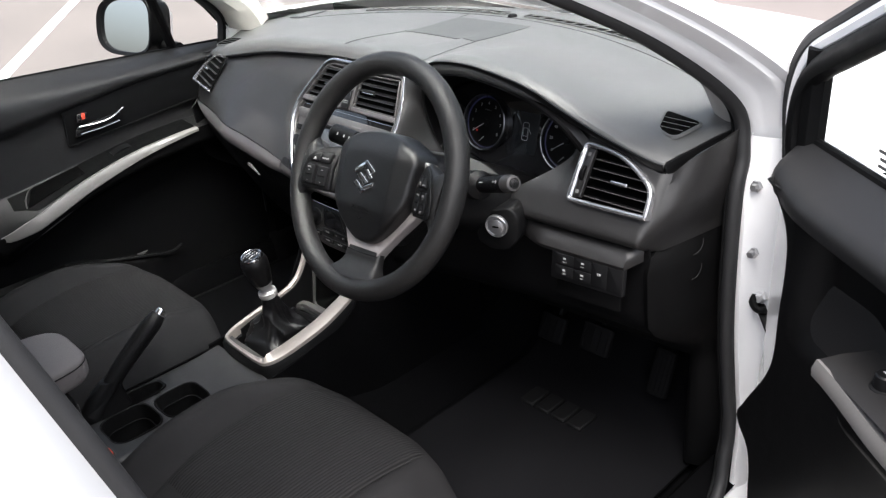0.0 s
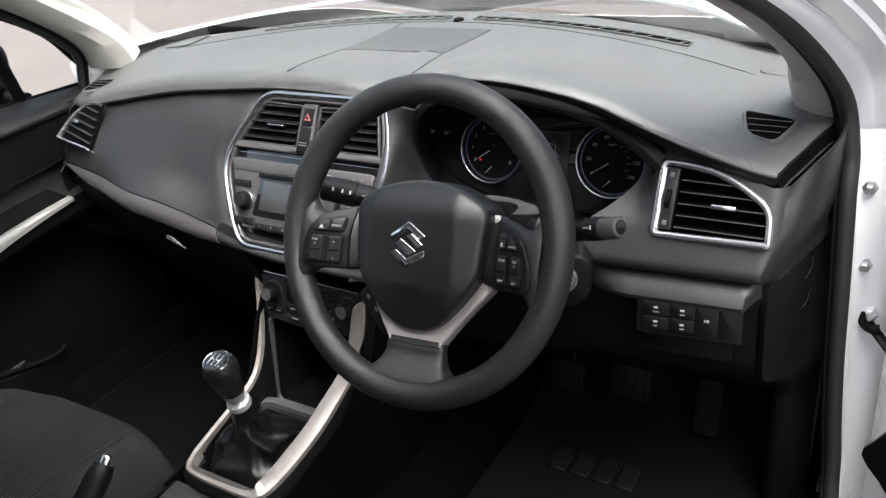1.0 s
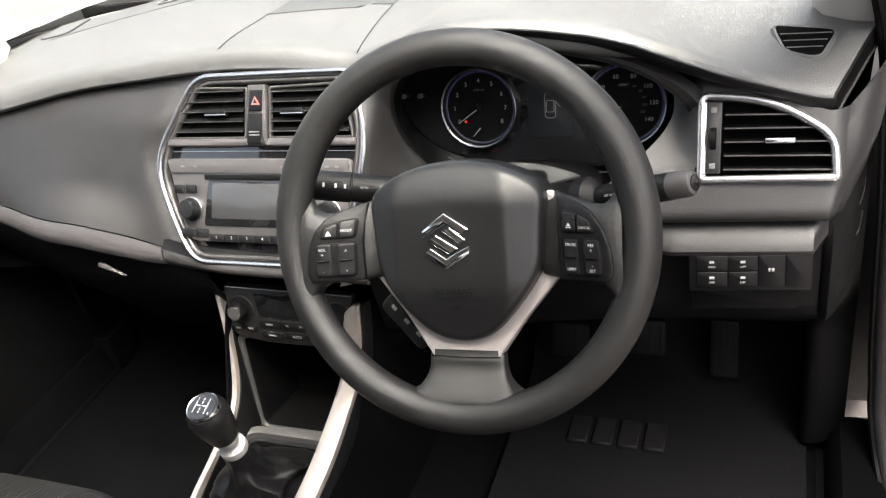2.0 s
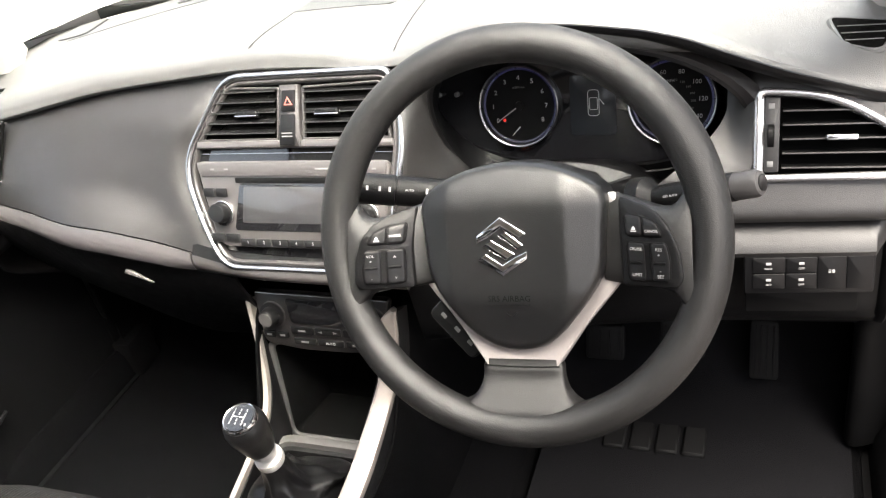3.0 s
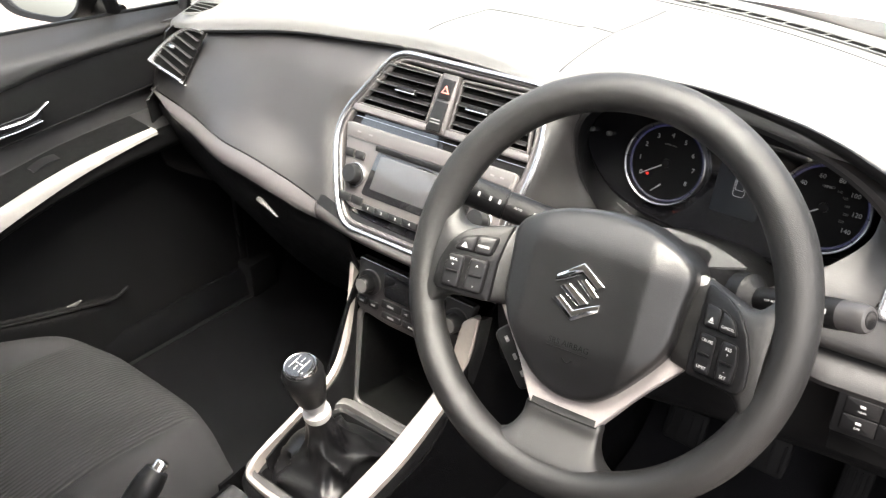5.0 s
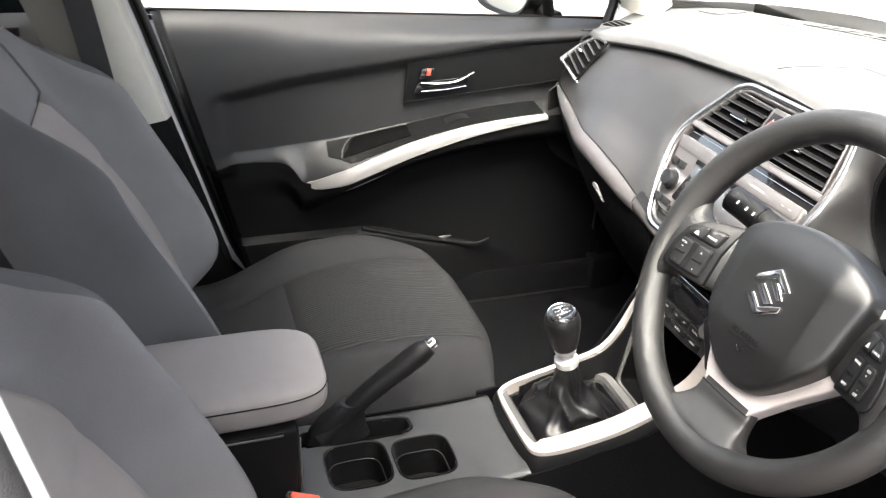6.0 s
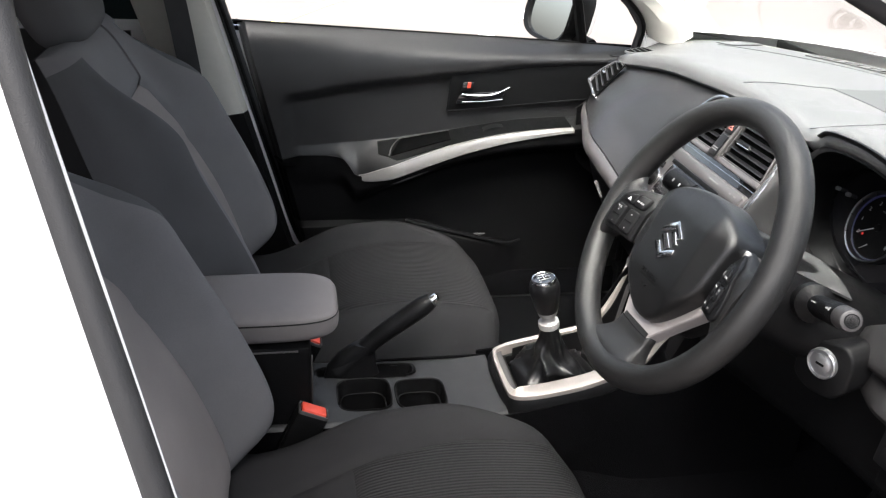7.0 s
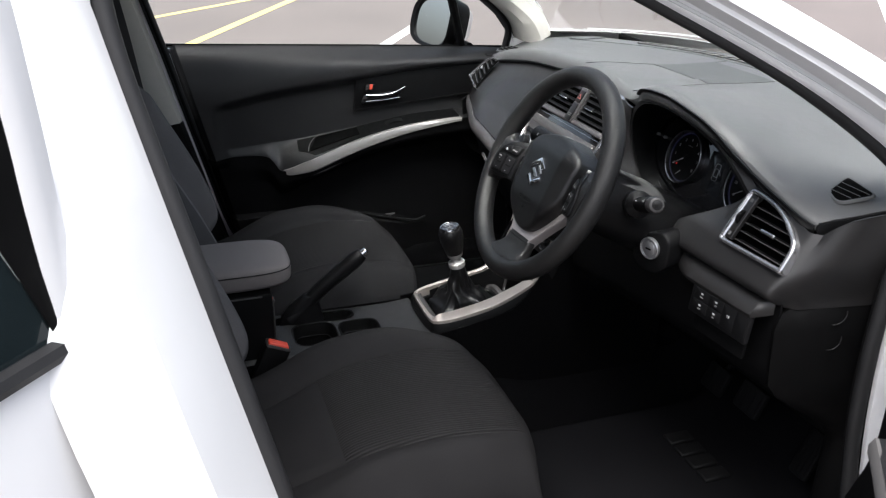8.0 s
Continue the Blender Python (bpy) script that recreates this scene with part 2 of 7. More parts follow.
def prism(pts, depth, m, bevel=0.001, dome=0.0, bm=None):
    """A flat piece of the 2D outline, its front face depth proud of m, edges rounded."""
    k = [Vector(p) for p in pts]
    c = sum(k, Vector((0, 0))) / len(k)
    rows = [ring3(k, 0, m), ring3(k, depth - bevel, m), ring3(inset(k, bevel * 0.35), depth - bevel * 0.35, m), ring3(inset(k, bevel), depth, m)]
    if dome:
        base = inset(k, bevel)
        for s in (0.85, 0.6, 0.3):
            rows.append(ring3([c + (p - c) * s for p in base], depth + dome * (1 - s * s), m))
    return skin(rows, closed_cols=True, caps=True, bm=bm)


def hoop(pts, width, depth, m, bevel=0.002, bm=None):
    """A frame of the given width within the 2D outline, rounded on its face."""
    k = [Vector(p) for p in pts]
    rows = [ring3(k, 0, m), ring3(k, depth - bevel, m), ring3(inset(k, bevel * 0.4), depth - bevel * 0.3, m), ring3(inset(k, bevel), depth, m),
            ring3(inset(k, width - bevel), depth, m), ring3(inset(k, width - bevel * 0.4), depth - bevel * 0.3, m), ring3(inset(k, width), depth - bevel, m), ring3(inset(k, width), 0, m)]
    return skin(rows, closed_cols=True, closed_rows=True, bm=bm)


def tube(path, radius, seg=10, closed=False, bm=None, flat=1.0):
    """A round bar along a path; radius is one number or one for each point."""
    pts = [Vector(p) for p in path]
    rows, k = [], len(pts)
    n = None
    for i, p in enumerate(pts):
        t = (pts[(i + 1) % k] - pts[i - 1]) if closed or 0 < i < k - 1 else (pts[min(i + 1, k - 1)] - pts[max(i - 1, 0)])
        t.normalize()
        if n is None:
            n = t.cross(V(0, 0, 1)) if abs(t.z) < 0.9 else t.cross(V(1, 0, 0))
        n = (n - t * n.dot(t)).normalized()
        b = t.cross(n)
        r = radius[i] if isinstance(radius, (list, tuple)) else radius
        rows.append([p + n * r * math.cos(a) + b * r * flat * math.sin(a) for a in (2 * math.pi * j / seg for j in range(seg))])
    return skin(rows, closed_rows=closed, closed_cols=True, caps=not closed, bm=bm)


def lathe(profile, m, seg=28, bm=None, ring=False):
    """A turned piece: (radius, height) pairs round m's z axis."""
    rows = [[m @ V(r * math.cos(a), r * math.sin(a), h) for a in (2 * math.pi * j / seg for j in range(seg))] for r, h in profile]
    return skin(rows, closed_rows=ring, closed_cols=True, caps=not ring, bm=bm)


def box(lo, hi, bevel=0.004, seg=2):
    bm = bmesh.new()
    bmesh.ops.create_cube(bm, size=1)
    for v in bm.verts:
        v.co = V(*(lerp(lo[i], hi[i], v.co[i] + 0.5) for i in range(3)))
    if bevel:
        bmesh.ops.bevel(bm, geom=bm.edges[:], offset=bevel, segments=seg, profile=0.5, affect="EDGES")
    return bm


def moved(bm, m):
    bmesh.ops.transform(bm, matrix=m, verts=bm.verts[:])
    return bm


def soft(t):
    t = min(1, max(0, t))
    return t * t * (3 - 2 * t)


def words(text, size, m, name, mat, parent, label=""):
    """Flat printed characters, centred on m, facing its z."""
    cu = bpy.data.curves.new(name, "FONT")
    cu.body, cu.size, cu.align_x, cu.align_y, cu.extrude = text, size, "CENTER", "CENTER", 0.0001
    cu.resolution_u = 2
    tmp = bpy.data.objects.new(name, cu)
    me = bpy.data.meshes.new_from_object(tmp)
    bpy.data.objects.remove(tmp)
    me.transform(m)
    me.materials.clear()
    me.materials.append(mat)
    ob = new(name, me)
    ob.parent = parent
    if parent.type == "EMPTY":
        ob.matrix_parent_inverse = parent.matrix_basis.inverted()
    if label:
        ob["label"] = label
    return ob


def spow(v, p):
    return math.copysign(abs(v) ** p, v)


def at(m, x, y, z=0.0, rz=0.0):
    return m @ pose(x, y, z, 0, 0, rz)


def rect(x0, y0, x1, y1):
    return [(x0, y0), (x1, y0), (x1, y1), (x0, y1)]


# ---------- car park ----------
g = bmesh.new()
bmesh.ops.create_grid(g, x_segments=60, y_segments=60, size=400)
ground = tagged(part("ground", g, TARMAC), "brown-grey tarmac of an open car park", "ground", kind="structure")


def stripe(a, b, width, mat, label):
    a, b = V(*a, 0.004), V(*b, 0.004)
    side = (b - a).cross(V(0, 0, 1)).normalized() * width / 2
    bm = skin([[a - side, a + side], [b - side, b + side]])
    ob = part("road_marking", thick(bm, 0.003), mat)
    return tagged(ob, label, "road marking", "bay lines", "structure")


stripe((-5.3, 0.95), (-12.4, 5.2), 0.12, WHITE_LINE, "white painted bay line on the tarmac")
stripe((-4.4, 6.0), (-9.5, 10.6), 0.12, WHITE_LINE, "white painted bay line on the tarmac")
stripe((-5.2, -1.0), (-14.5, 3.6), 0.11, YELLOW_LINE, "yellow painted hatch line on the tarmac")
stripe((-7.3, -1.6), (-10.9, 1.75), 0.11, YELLOW_LINE, "yellow painted hatch line on the tarmac")
stripe((-9.3, -1.6), (-12.4, 2.6), 0.11, YELLOW_LINE, "yellow painted hatch line on the tarmac")


def building(x0, y0, x1, y1, h):
    """A long pale shed at the edge of the car park, of upright cladding panels."""
    a, b = V(x0, y0, 0), V(x1, y1, 0)
    d = (b - a).normalized()
    out = V(d.y, -d.x, 0)
    house = thing("warehouse", (a + b) / 2, "pale grey clad warehouse beyond the car park", "building")
    mid = (a + b) / 2 + V(0, 0, h / 2)
    m = frame_at(a, d, (0, 0, 1))
    length = (b - a).length
    part("wall", prism(rect(0, 0, length, h), 0.2, m, 0.02), WALLCOAT, house)
    n = int(length / 3)
    for i in range(n):
        s = (i + 0.5) * length / n
        part("panel", prism(rect(s - 1.3, 0.5, s + 1.3, h - 0.4), 0.06, at(m, 0, 0, 0.2), 0.02), WALLCOAT, house)
    part("roof", prism(rect(-0.3, h, length + 0.3, h + 0.4), 0.5, m, 0.03), GREYTRIM, house, "grey eaves band")
    return house


building(-46, 14, -6, 52, 9)
building(-10, 52, 40, 56, 9)

# ---------- the car's shell ----------
car = thing("car_body", (0, 0, 0), "white hatchback car body with its front door open", "car")


def both(fn):
    for s in (1, -1):
        fn(s)


def side_x(z):
    return tab(z, (0.26, 0.80), (0.36, 0.845), (0.55, 0.872), (0.78, 0.878), (0.93, 0.862), (1.02, 0.835), (1.3, 0.745), (1.5, 0.66))


APIL = [(0.745, 0.44, 0.98), (0.739, 0.412, 1.05), (0.728, 0.362, 1.108), (0.69, 0.225, 1.20), (0.63, 0.04, 1.30), (0.585, -0.15, 1.39), (0.565, -0.33, 1.455)]


def a_pillar(s):
    path = curve(APIL, 30)
    rows_out, rows_in = [], []
    for i, p in enumerate(path):
        k = soft(i / 9)
        cross = [(0.004, 0.0, 0.0), (0.018, 0.004, 0.004), (0.024, 0.015, 0.004), (0.028, 0.020, 0.008), (0.046, 0.026, 0.012), (0.052, 0.033, 0.010), (0.056, 0.046, 0.010), (0.070, 0.058, 0.010), (0.076, 0.078, 0.006), (0.07, 0.10, -0.01), (0.03, 0.14, 0.012)]
        rows_out.append([V(s * (p.x + a), p.y + b * lerp(0.4, 1, k), p.z + c * k) for a, b, c in cross])
        trim = [(0.0, 0.004, 0.0), (-0.03, 0.012, -0.004), (-0.050, 0.030, -0.006), (-0.058, 0.055, 0.0), (-0.045, 0.09, 0.012), (0.0, 0.115, 0.02)]
        if p.z > 1.022:
            rows_in.append([V(s * (p.x + a * (1 + 0.3 * soft((1.14 - p.z) / 0.08))), p.y + b, p.z + c) for a, b, c in trim])
    part("a_pillar", thick(skin(rows_out), 0.002), PAINT, car, "white painted windscreen pillar")
    part("pillar_trim", thick(skin(rows_in), 0.002), GREYTRIM if s > 0 else HEADLINE, car, "grey plastic pillar trim" if s > 0 else "beige plastic pillar trim")


both(a_pillar)

SEALPATH = [(0.783, 0.372, 0.455), (0.778, 0.386, 0.52), (0.773, 0.382, 0.58), (0.766, 0.371, 0.70), (0.761, 0.371, 0.82), (0.754, 0.384, 0.94), (0.749, 0.403, 1.000), (0.732, 0.388, 1.078), (0.69, 0.225, 1.20),
            (0.63, 0.04, 1.30), (0.585, -0.15, 1.39), (0.56, -0.35, 1.46), (0.57, -0.54, 1.47), (0.598, -0.615, 1.40), (0.62, -0.631, 1.30), (0.70, -0.559, 1.0),
            (0.772, -0.486, 0.70), (0.83, -0.42, 0.46), (0.85, -0.34, 0.385), (0.835, 0.0, 0.365), (0.800, 0.30, 0.380)]


def opening_seal(s):
    path = [V(s * x, y, z) for x, y, z in SEALPATH]
    ring = curve(path, 150, True)
    part("door_seal", tube(ring, 0.0112, 10, True), SEAL, car, "dark rubber door seal")
    inner = curve([p + V(-s * 0.013, 0, 0) for p in path], 150, True)
    part("seal_lip", tube(inner, 0.0045, 6, True), BLACK, car)
    if s < 0:
        return
    flange = [[V(s * (0.70 - 0.25 * (z - 1.0) + a), -0.559 - 0.245 * (z - 1.0) + b, z) for a, b in ((-0.040, -0.036), (-0.048, -0.015), (-0.050, -0.003))] for z in steps(0.52, 1.40, 20)]
    part("pillar_flange", thick(skin(flange), 0.004), PAINT, car, "thin white edge of the pillar flange")


both(opening_seal)


def b_pillar(s):
    rows, trim = [], []
    for z in steps(0.36, 1.47, 24):
        ys = -0.559 - 0.245 * (z - 1.0) + (0.02 if z < 0.45 else 0)
        xs = 0.70 - 0.25 * (z - 1.0)
        xo = side_x(z) - 0.012
        cross = [(xs - 0.035, ys - 0.05), (xs + 0.002, ys - 0.006), (xs + 0.018, ys - 0.012), (lerp(xs, xo, 0.55), ys - 0.03), (xo - 0.006, ys - 0.055), (xo, ys - 0.08), (xo, ys - 0.16)]
        rows.append([V(s * x, y, z) for x, y in cross])
        w = 0.05 if z > 0.85 else 0.07
        trim.append([V(s * x, y, z) for x, y in [(xs - 0.01, ys - 0.02), (xs - 0.035, ys - 0.03), (xs - 0.05, ys - 0.06), (xs - 0.045, ys - 0.11), (xs - 0.01, ys - 0.13 - w)]])
    part("b_pillar", thick(skin(rows), 0.002), PAINT, car, "white painted centre pillar")
    k = 10
    part("pillar_trim", thick(skin(trim[k:]), 0.002), HEADLINE, car, "beige upper centre pillar trim")
    part("pillar_trim", thick(skin(trim[: k + 1]), 0.002), DARK, car, "dark lower centre pillar trim")


both(b_pillar)


def hinge_pillar(s):
    rows = []
    for z in steps(0.34, 1.02, 18):
        ex = tab(z, (0.34, 0.80), (0.46, 0.792), (0.58, 0.784), (0.76, 0.775), (0.88, 0.768), (1.0, 0.760))
        ey = tab(z, (0.34, 0.365), (0.46, 0.384), (0.52, 0.392), (0.58, 0.386), (0.70, 0.374), (0.82, 0.373), (0.94, 0.386), (1.0, 0.406))
        cross = [(ex - 0.022, ey + 0.060), (ex - 0.014, ey + 0.030), (ex - 0.006, ey + 0.010), (ex + 0.002, ey + 0.009), (max(ex + 0.010, 0.789), max(ey + 0.016, 0.410)), (0.806, max(ey + 0.026, 0.420)), (0.835, 0.440), (0.862, 0.462), (0.868, 0.50)]
        rows.append([V(s * x, y, z) for x, y in cross])
    part("hinge_pillar", thick(skin(rows), 0.002), PAINT, car, "white painted hinge pillar")


both(hinge_pillar)


def sill(s):
    rows = [[V(s * x, y, z) for x, z in [(0.72, 0.335), (0.74, 0.372), (0.80, 0.378), (0.845, 0.368), (0.87, 0.345), (0.875, 0.29), (0.84, 0.235), (0.78, 0.235)]] for y in steps(-0.62, 0.46, 8)]
    part("sill", thick(skin(rows), 0.002), PAINT, car, "white painted door sill")


both(sill)


def wing(s):
    rows = []
    for y in steps(0.455, 1.72, 16):
        f = soft((y - 0.9) / 0.9)
        arch = max(0.0, 0.36 ** 2 - (y - 1.02) ** 2)
        zb = max(0.26, 0.33 + math.sqrt(arch)) if arch > 0 else 0.26
        top = tab(y, (0.45, 1.04), (0.8, 1.02), (1.2, 0.96), (1.72, 0.80))
        zz = [lerp(zb, top, k) for k in (0, 0.15, 0.35, 0.55, 0.75, 0.9, 1.0)]
        xx = [0.868 - 0.10 * f - (0.05 if i == 6 else 0.012 if i == 5 else 0.0) for i in range(7)]
        rows.append([V(s * x, y, z) for x, z in zip(xx, zz)] + [V(s * (0.70 - 0.06 * f), y, top + 0.012)])
    part("wing", thick(skin(rows), 0.003), PAINT, car, "white painted front wing")


both(wing)


def bonnet_at(x, y):
    top = tab(y, (0.45, 1.04), (0.8, 1.02), (1.2, 0.96), (1.72, 0.80))
    return V(x, y, top + 0.02 + 0.05 * (1 - (x / 0.7) ** 2))


part("bonnet", sheet(lambda x, y: bonnet_at(x * (1 - 0.08 * soft((y - 0.9) / 0.9)), y - 0.26 * soft((abs(x) - 0.3) / 0.4) * (1.72 - y) / 0.82), steps(-0.69, 0.69, 20), steps(0.90, 1.72, 16), 0.004), PAINT, car, "white painted bonnet")
part("front_bumper", sheet(lambda x, z: V(x, 1.72 + 0.16 * (1 - (x / 0.8) ** 4) * math.sin(math.pi * (z - 0.2) / 0.7), z), steps(-0.77, 0.77, 18), steps(0.26, 0.82, 10), 0.004), PAINT, car, "white front bumper")
cowl = sheet(lambda x, y: V(x, y + 0.15 - 0.22 * (x / 0.7) ** 2, 0.985 + 0.02 * (y - 0.8)), steps(-0.70, 0.70, 24), steps(0.74, 0.86, 5), 0.004)
part("scuttle_panel", cowl, GREYTRIM, car, "grey scuttle below the windscreen")
part("wiper", tube([(x, 0.93 - 0.20 * (x / 0.7) ** 2, 1.015) for x in steps(-0.25, 0.48, 16)], 0.009, 6), BLACK, car, "black windscreen wiper")


def screen_at(u, v):
    """u across from -1 to 1, v up from the dash to the roof."""
    x = u * lerp(0.80, 0.575, v)
    return V(x, lerp(0.92 - 0.37 * u * u, -0.30 - 0.05 * u * u, v), lerp(1.03, 1.475, v) + 0.045 * math.sin(math.pi * v) * 0.6)


pane = part("windscreen", sheet(screen_at, steps(-1, 1, 24), steps(0, 1, 14), 0.004), GLASS, car, "clear windscreen glass")
pane.visible_shadow = False


def roof_at(u, v):
    return V(u * lerp(0.585, 0.60, v), lerp(-0.32, -2.05, v), 1.475 + 0.065 * (1 - u * u) * (0.6 + math.sin(math.pi * v) * 0.4) - 0.05 * v * v)


part("roof", sheet(roof_at, steps(-1.08, 1.08, 20), steps(0, 1, 14), 0.004), PAINT, car, "white painted roof")
part("headlining", sheet(lambda u, v: roof_at(u, v) - V(0, 0, 0.03), steps(-1, 1, 14), steps(0.0, 1, 10), 0.004), HEADLINE, car, "pale grey cloth headlining")


def rear_side(s):
    rows = []
    for y in steps(-1.62, -2.30, 8):
        f = soft((-1.9 - y) / 0.4)
        rows.append([V(s * (side_x(z) - 0.14 * f), y - 0.12 * f * (1 - abs(z - 0.7)), z) for z in steps(0.27, 1.46, 14)])
    part("rear_quarter", thick(skin(rows), 0.003), PAINT, car, "white rear quarter panel")


both(rear_side)
part("tailgate", sheet(lambda x, z: V(x, -2.42 + 0.35 * soft((z - 0.95) / 0.6) + 0.10 * x * x, z), steps(-0.74, 0.74, 14), steps(0.27, 1.50, 14), 0.004), PAINT, car, "white tailgate")

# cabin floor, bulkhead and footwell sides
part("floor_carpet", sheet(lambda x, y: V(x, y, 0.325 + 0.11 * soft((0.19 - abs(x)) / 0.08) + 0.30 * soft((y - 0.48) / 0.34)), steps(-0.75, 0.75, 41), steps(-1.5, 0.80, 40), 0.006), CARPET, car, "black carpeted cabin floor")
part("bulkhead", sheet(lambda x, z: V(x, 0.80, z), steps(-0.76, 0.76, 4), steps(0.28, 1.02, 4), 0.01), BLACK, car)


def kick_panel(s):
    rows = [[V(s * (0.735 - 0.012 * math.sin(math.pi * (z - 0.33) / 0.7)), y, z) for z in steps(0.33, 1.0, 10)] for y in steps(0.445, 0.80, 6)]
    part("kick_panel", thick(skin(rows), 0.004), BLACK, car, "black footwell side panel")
    part("sill_trim", sheet(lambda y, a: V(s * (0.745 - 0.04 * (a > 0.6)), y, 0.378 - 0.05 * (a > 0.6)) + V(s * 0.05 * (1 - a), 0, 0), steps(-0.55, 0.43, 6), (0.0, 0.3, 0.6, 0.7, 1.0), 0.003), BLACK, car, "black sill scuff trim")


both(kick_panel)


def side_carpet(s):
    far = 0.80 if s > 0 else 0.86
    part("side_carpet", thick(skin([[V(s * x, y, z) for x, z in ((0.715, 0.32), (0.722, 0.375), (0.735, 0.392), (0.76, 0.394), (far, 0.388))] for y in steps(-0.60, 0.44, 12)]), 0.003), CARPET, car, "black carpeted sill side")


both(side_carpet)
part("floor_corner_trim", box((-0.80, 0.425, 0.30), (-0.70, 0.50, 0.41), 0.006), BLACK, car)
part("door_gap_seal", box((-0.82, 0.432, 0.33), (-0.738, 0.462, 0.985), 0.004), BLACK, car)


def wheel_at(x, y):
    for nm, prof, mt in (("tyre", [(0.20, -0.09), (0.30, -0.10), (0.325, -0.08), (0.33, 0.0), (0.325, 0.08), (0.30, 0.10), (0.20, 0.09)], TYRE), ("wheel_rim", [(0.03, -0.07), (0.205, -0.085), (0.205, 0.085), (0.19, 0.05), (0.03, 0.06)], SILVER)):
        s = 1 if x > 0 else -1
        m = frame_at((x, y, 0.33), (0, s, 0), (0, 0, 1))
        part(nm, lathe(prof, m, 32), mt, car)


for wx in (0.76, -0.76):
    for wy in (1.02, -1.58):
        wheel_at(wx, wy)

# hinge bolts on the pillar
for bx, by, bz in ((0.777, 0.390, 0.949), (0.783, 0.388, 0.84)):
    m = frame_at((bx, by + 0.012, bz), (1, 0, 0), (0, 0, 1))
    part("hinge_bolt", lathe([(0.0095, 0), (0.0095, 0.004), (0.0065, 0.005), (0.0065, 0.011), (0.005, 0.0125)], m, 6), LOCK, car, "zinc-plated hinge bolt", 20)


# ---------- dashboard ----------
dash = thing("dashboard", (0, 0.45, 0.33), "black and grey plastic dashboard under the windscreen", "dashboard")


def lip_y(x):
    return tab(x, (-0.73, 0.35), (-0.6, 0.318), (-0.5, 0.303), (-0.3, 0.30), (0.12, 0.30), (0.19, 0.284), (0.25, 0.259), (0.33, 0.257), (0.5, 0.258), (0.56, 0.266), (0.62, 0.278), (0.683, 0.294), (0.735, 0.32))


def lip_z(x):
    return tab(x, (-0.73, 0.975), (-0.6, 0.998), (-0.53, 1.012), (-0.35, 1.044), (-0.2, 1.058), (-0.07, 1.066), (0.13, 1.062), (0.19, 1.077), (0.25, 1.102), (0.33, 1.108), (0.43, 1.096), (0.48, 1.083), (0.51, 1.070), (0.548, 1.052), (0.58, 1.037), (0.62, 1.020), (0.66, 1.004), (0.683, 0.997), (0.735, 0.99))


def pad_rear(x):
    return 0.858 - 0.38 * x * x


def swell(x):
    """Where the pad's front edge is rolled over a wide radius, on the passenger's side."""
    return soft((x + 0.73) / 0.20) * (1 - soft((x - 0.02) / 0.12))


def pad_top(x, y):
    """The height of the dash top."""
    yl, zl = lip_y(x), lip_z(x) + 0.007 + 0.012 * swell(x)
    zr = 1.060 - 0.035 * (x / 0.7) ** 2
    t = (y - yl) / max(0.05, pad_rear(x) - yl)
    rate = lerp(1.5, 3.0, soft((abs(x - 0.3) - 0.25) / 0.12)) if x > 0.05 else 2.0
    z = lerp(zl, zr, soft(max(0.0, t) * rate))
    return z - 0.012 * soft((t - 0.86) / 0.14)


def flare(x, y):
    """The pad widens towards the windscreen at its driver's end."""
    return soft((x - 0.56) / 0.123) * min(0.05, max(0.0, (y - 0.294) * 0.36))


def pad_at(x, k):
    yl, zl, yr = lip_y(x), lip_z(x), pad_rear(x)
    deep = (0.6 + 0.5 * soft((x - 0.12) / 0.06)) * (1 - 0.62 * soft((x - 0.44) / 0.10))
    under = soft((x - 0.44) / 0.10)
    roll = swell(x)
    edge = [(0.05, -0.034 * deep), (0.012 + 0.006 * under, -0.026 * deep), (0.001 + 0.006 * under, -0.018 * deep), (-0.002 + 0.004 * under, -0.009 + 0.002 * roll), (0.001 - 0.002 * roll, -0.002 + 0.004 * roll), (0.007 - 0.003 * under - 0.003 * roll, 0.003 + 0.008 * roll), (0.016 - 0.003 * roll, 0.0062 + 0.0105 * roll)]
    if k < len(edge):
        y = yl + edge[k][0]
        return V(x + flare(x, y), y, zl + edge[k][1])
    y = lerp(yl + 0.024, yr, (k - len(edge)) / 20)
    return V(x + flare(x, y), y, pad_top(x, y))


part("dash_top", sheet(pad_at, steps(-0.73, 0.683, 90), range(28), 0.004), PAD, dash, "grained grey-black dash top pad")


def lip_face(x, t):
    h = tab(x, (0.15, 0.001), (0.18, 0.002), (0.30, 0.006), (0.43, 0.010), (0.50, 0.013), (0.55, 0.012), (0.62, 0.010), (0.66, 0.013), (0.683, 0.022))
    return V(x + flare(x, lip_y(x)), lip_y(x) - 0.0045 + 0.006 * t * t, lip_z(x) + 0.001 - h * t)


part("lip_face", sheet(lip_face, steps(0.20, 0.685, 50), steps(0, 1, 5), 0.003), DARK, dash, "dark front face of the dash pad")
rim_line = [pad_at(0.683, k) for k in range(3, 20)]
part("dash_top_end", thick(skin([[p + V(-0.002, 0, -0.001), p + V(0.0025, 0, -0.002), p + V(0.005, 0, -0.012), p + V(0.003, 0, -0.023), p + V(-0.012, 0, -0.027)] for p in rim_line]), 0.002), DARK, dash, "dark rolled end of the dash pad")
part("end_bead", tube([p + V(0.0045, -0.001, -0.022) for p in rim_line], 0.0014, 6), GREYP, dash)


def on_pad(x, y, up=0.0):
    return V(x, y, pad_top(x, y) + up)


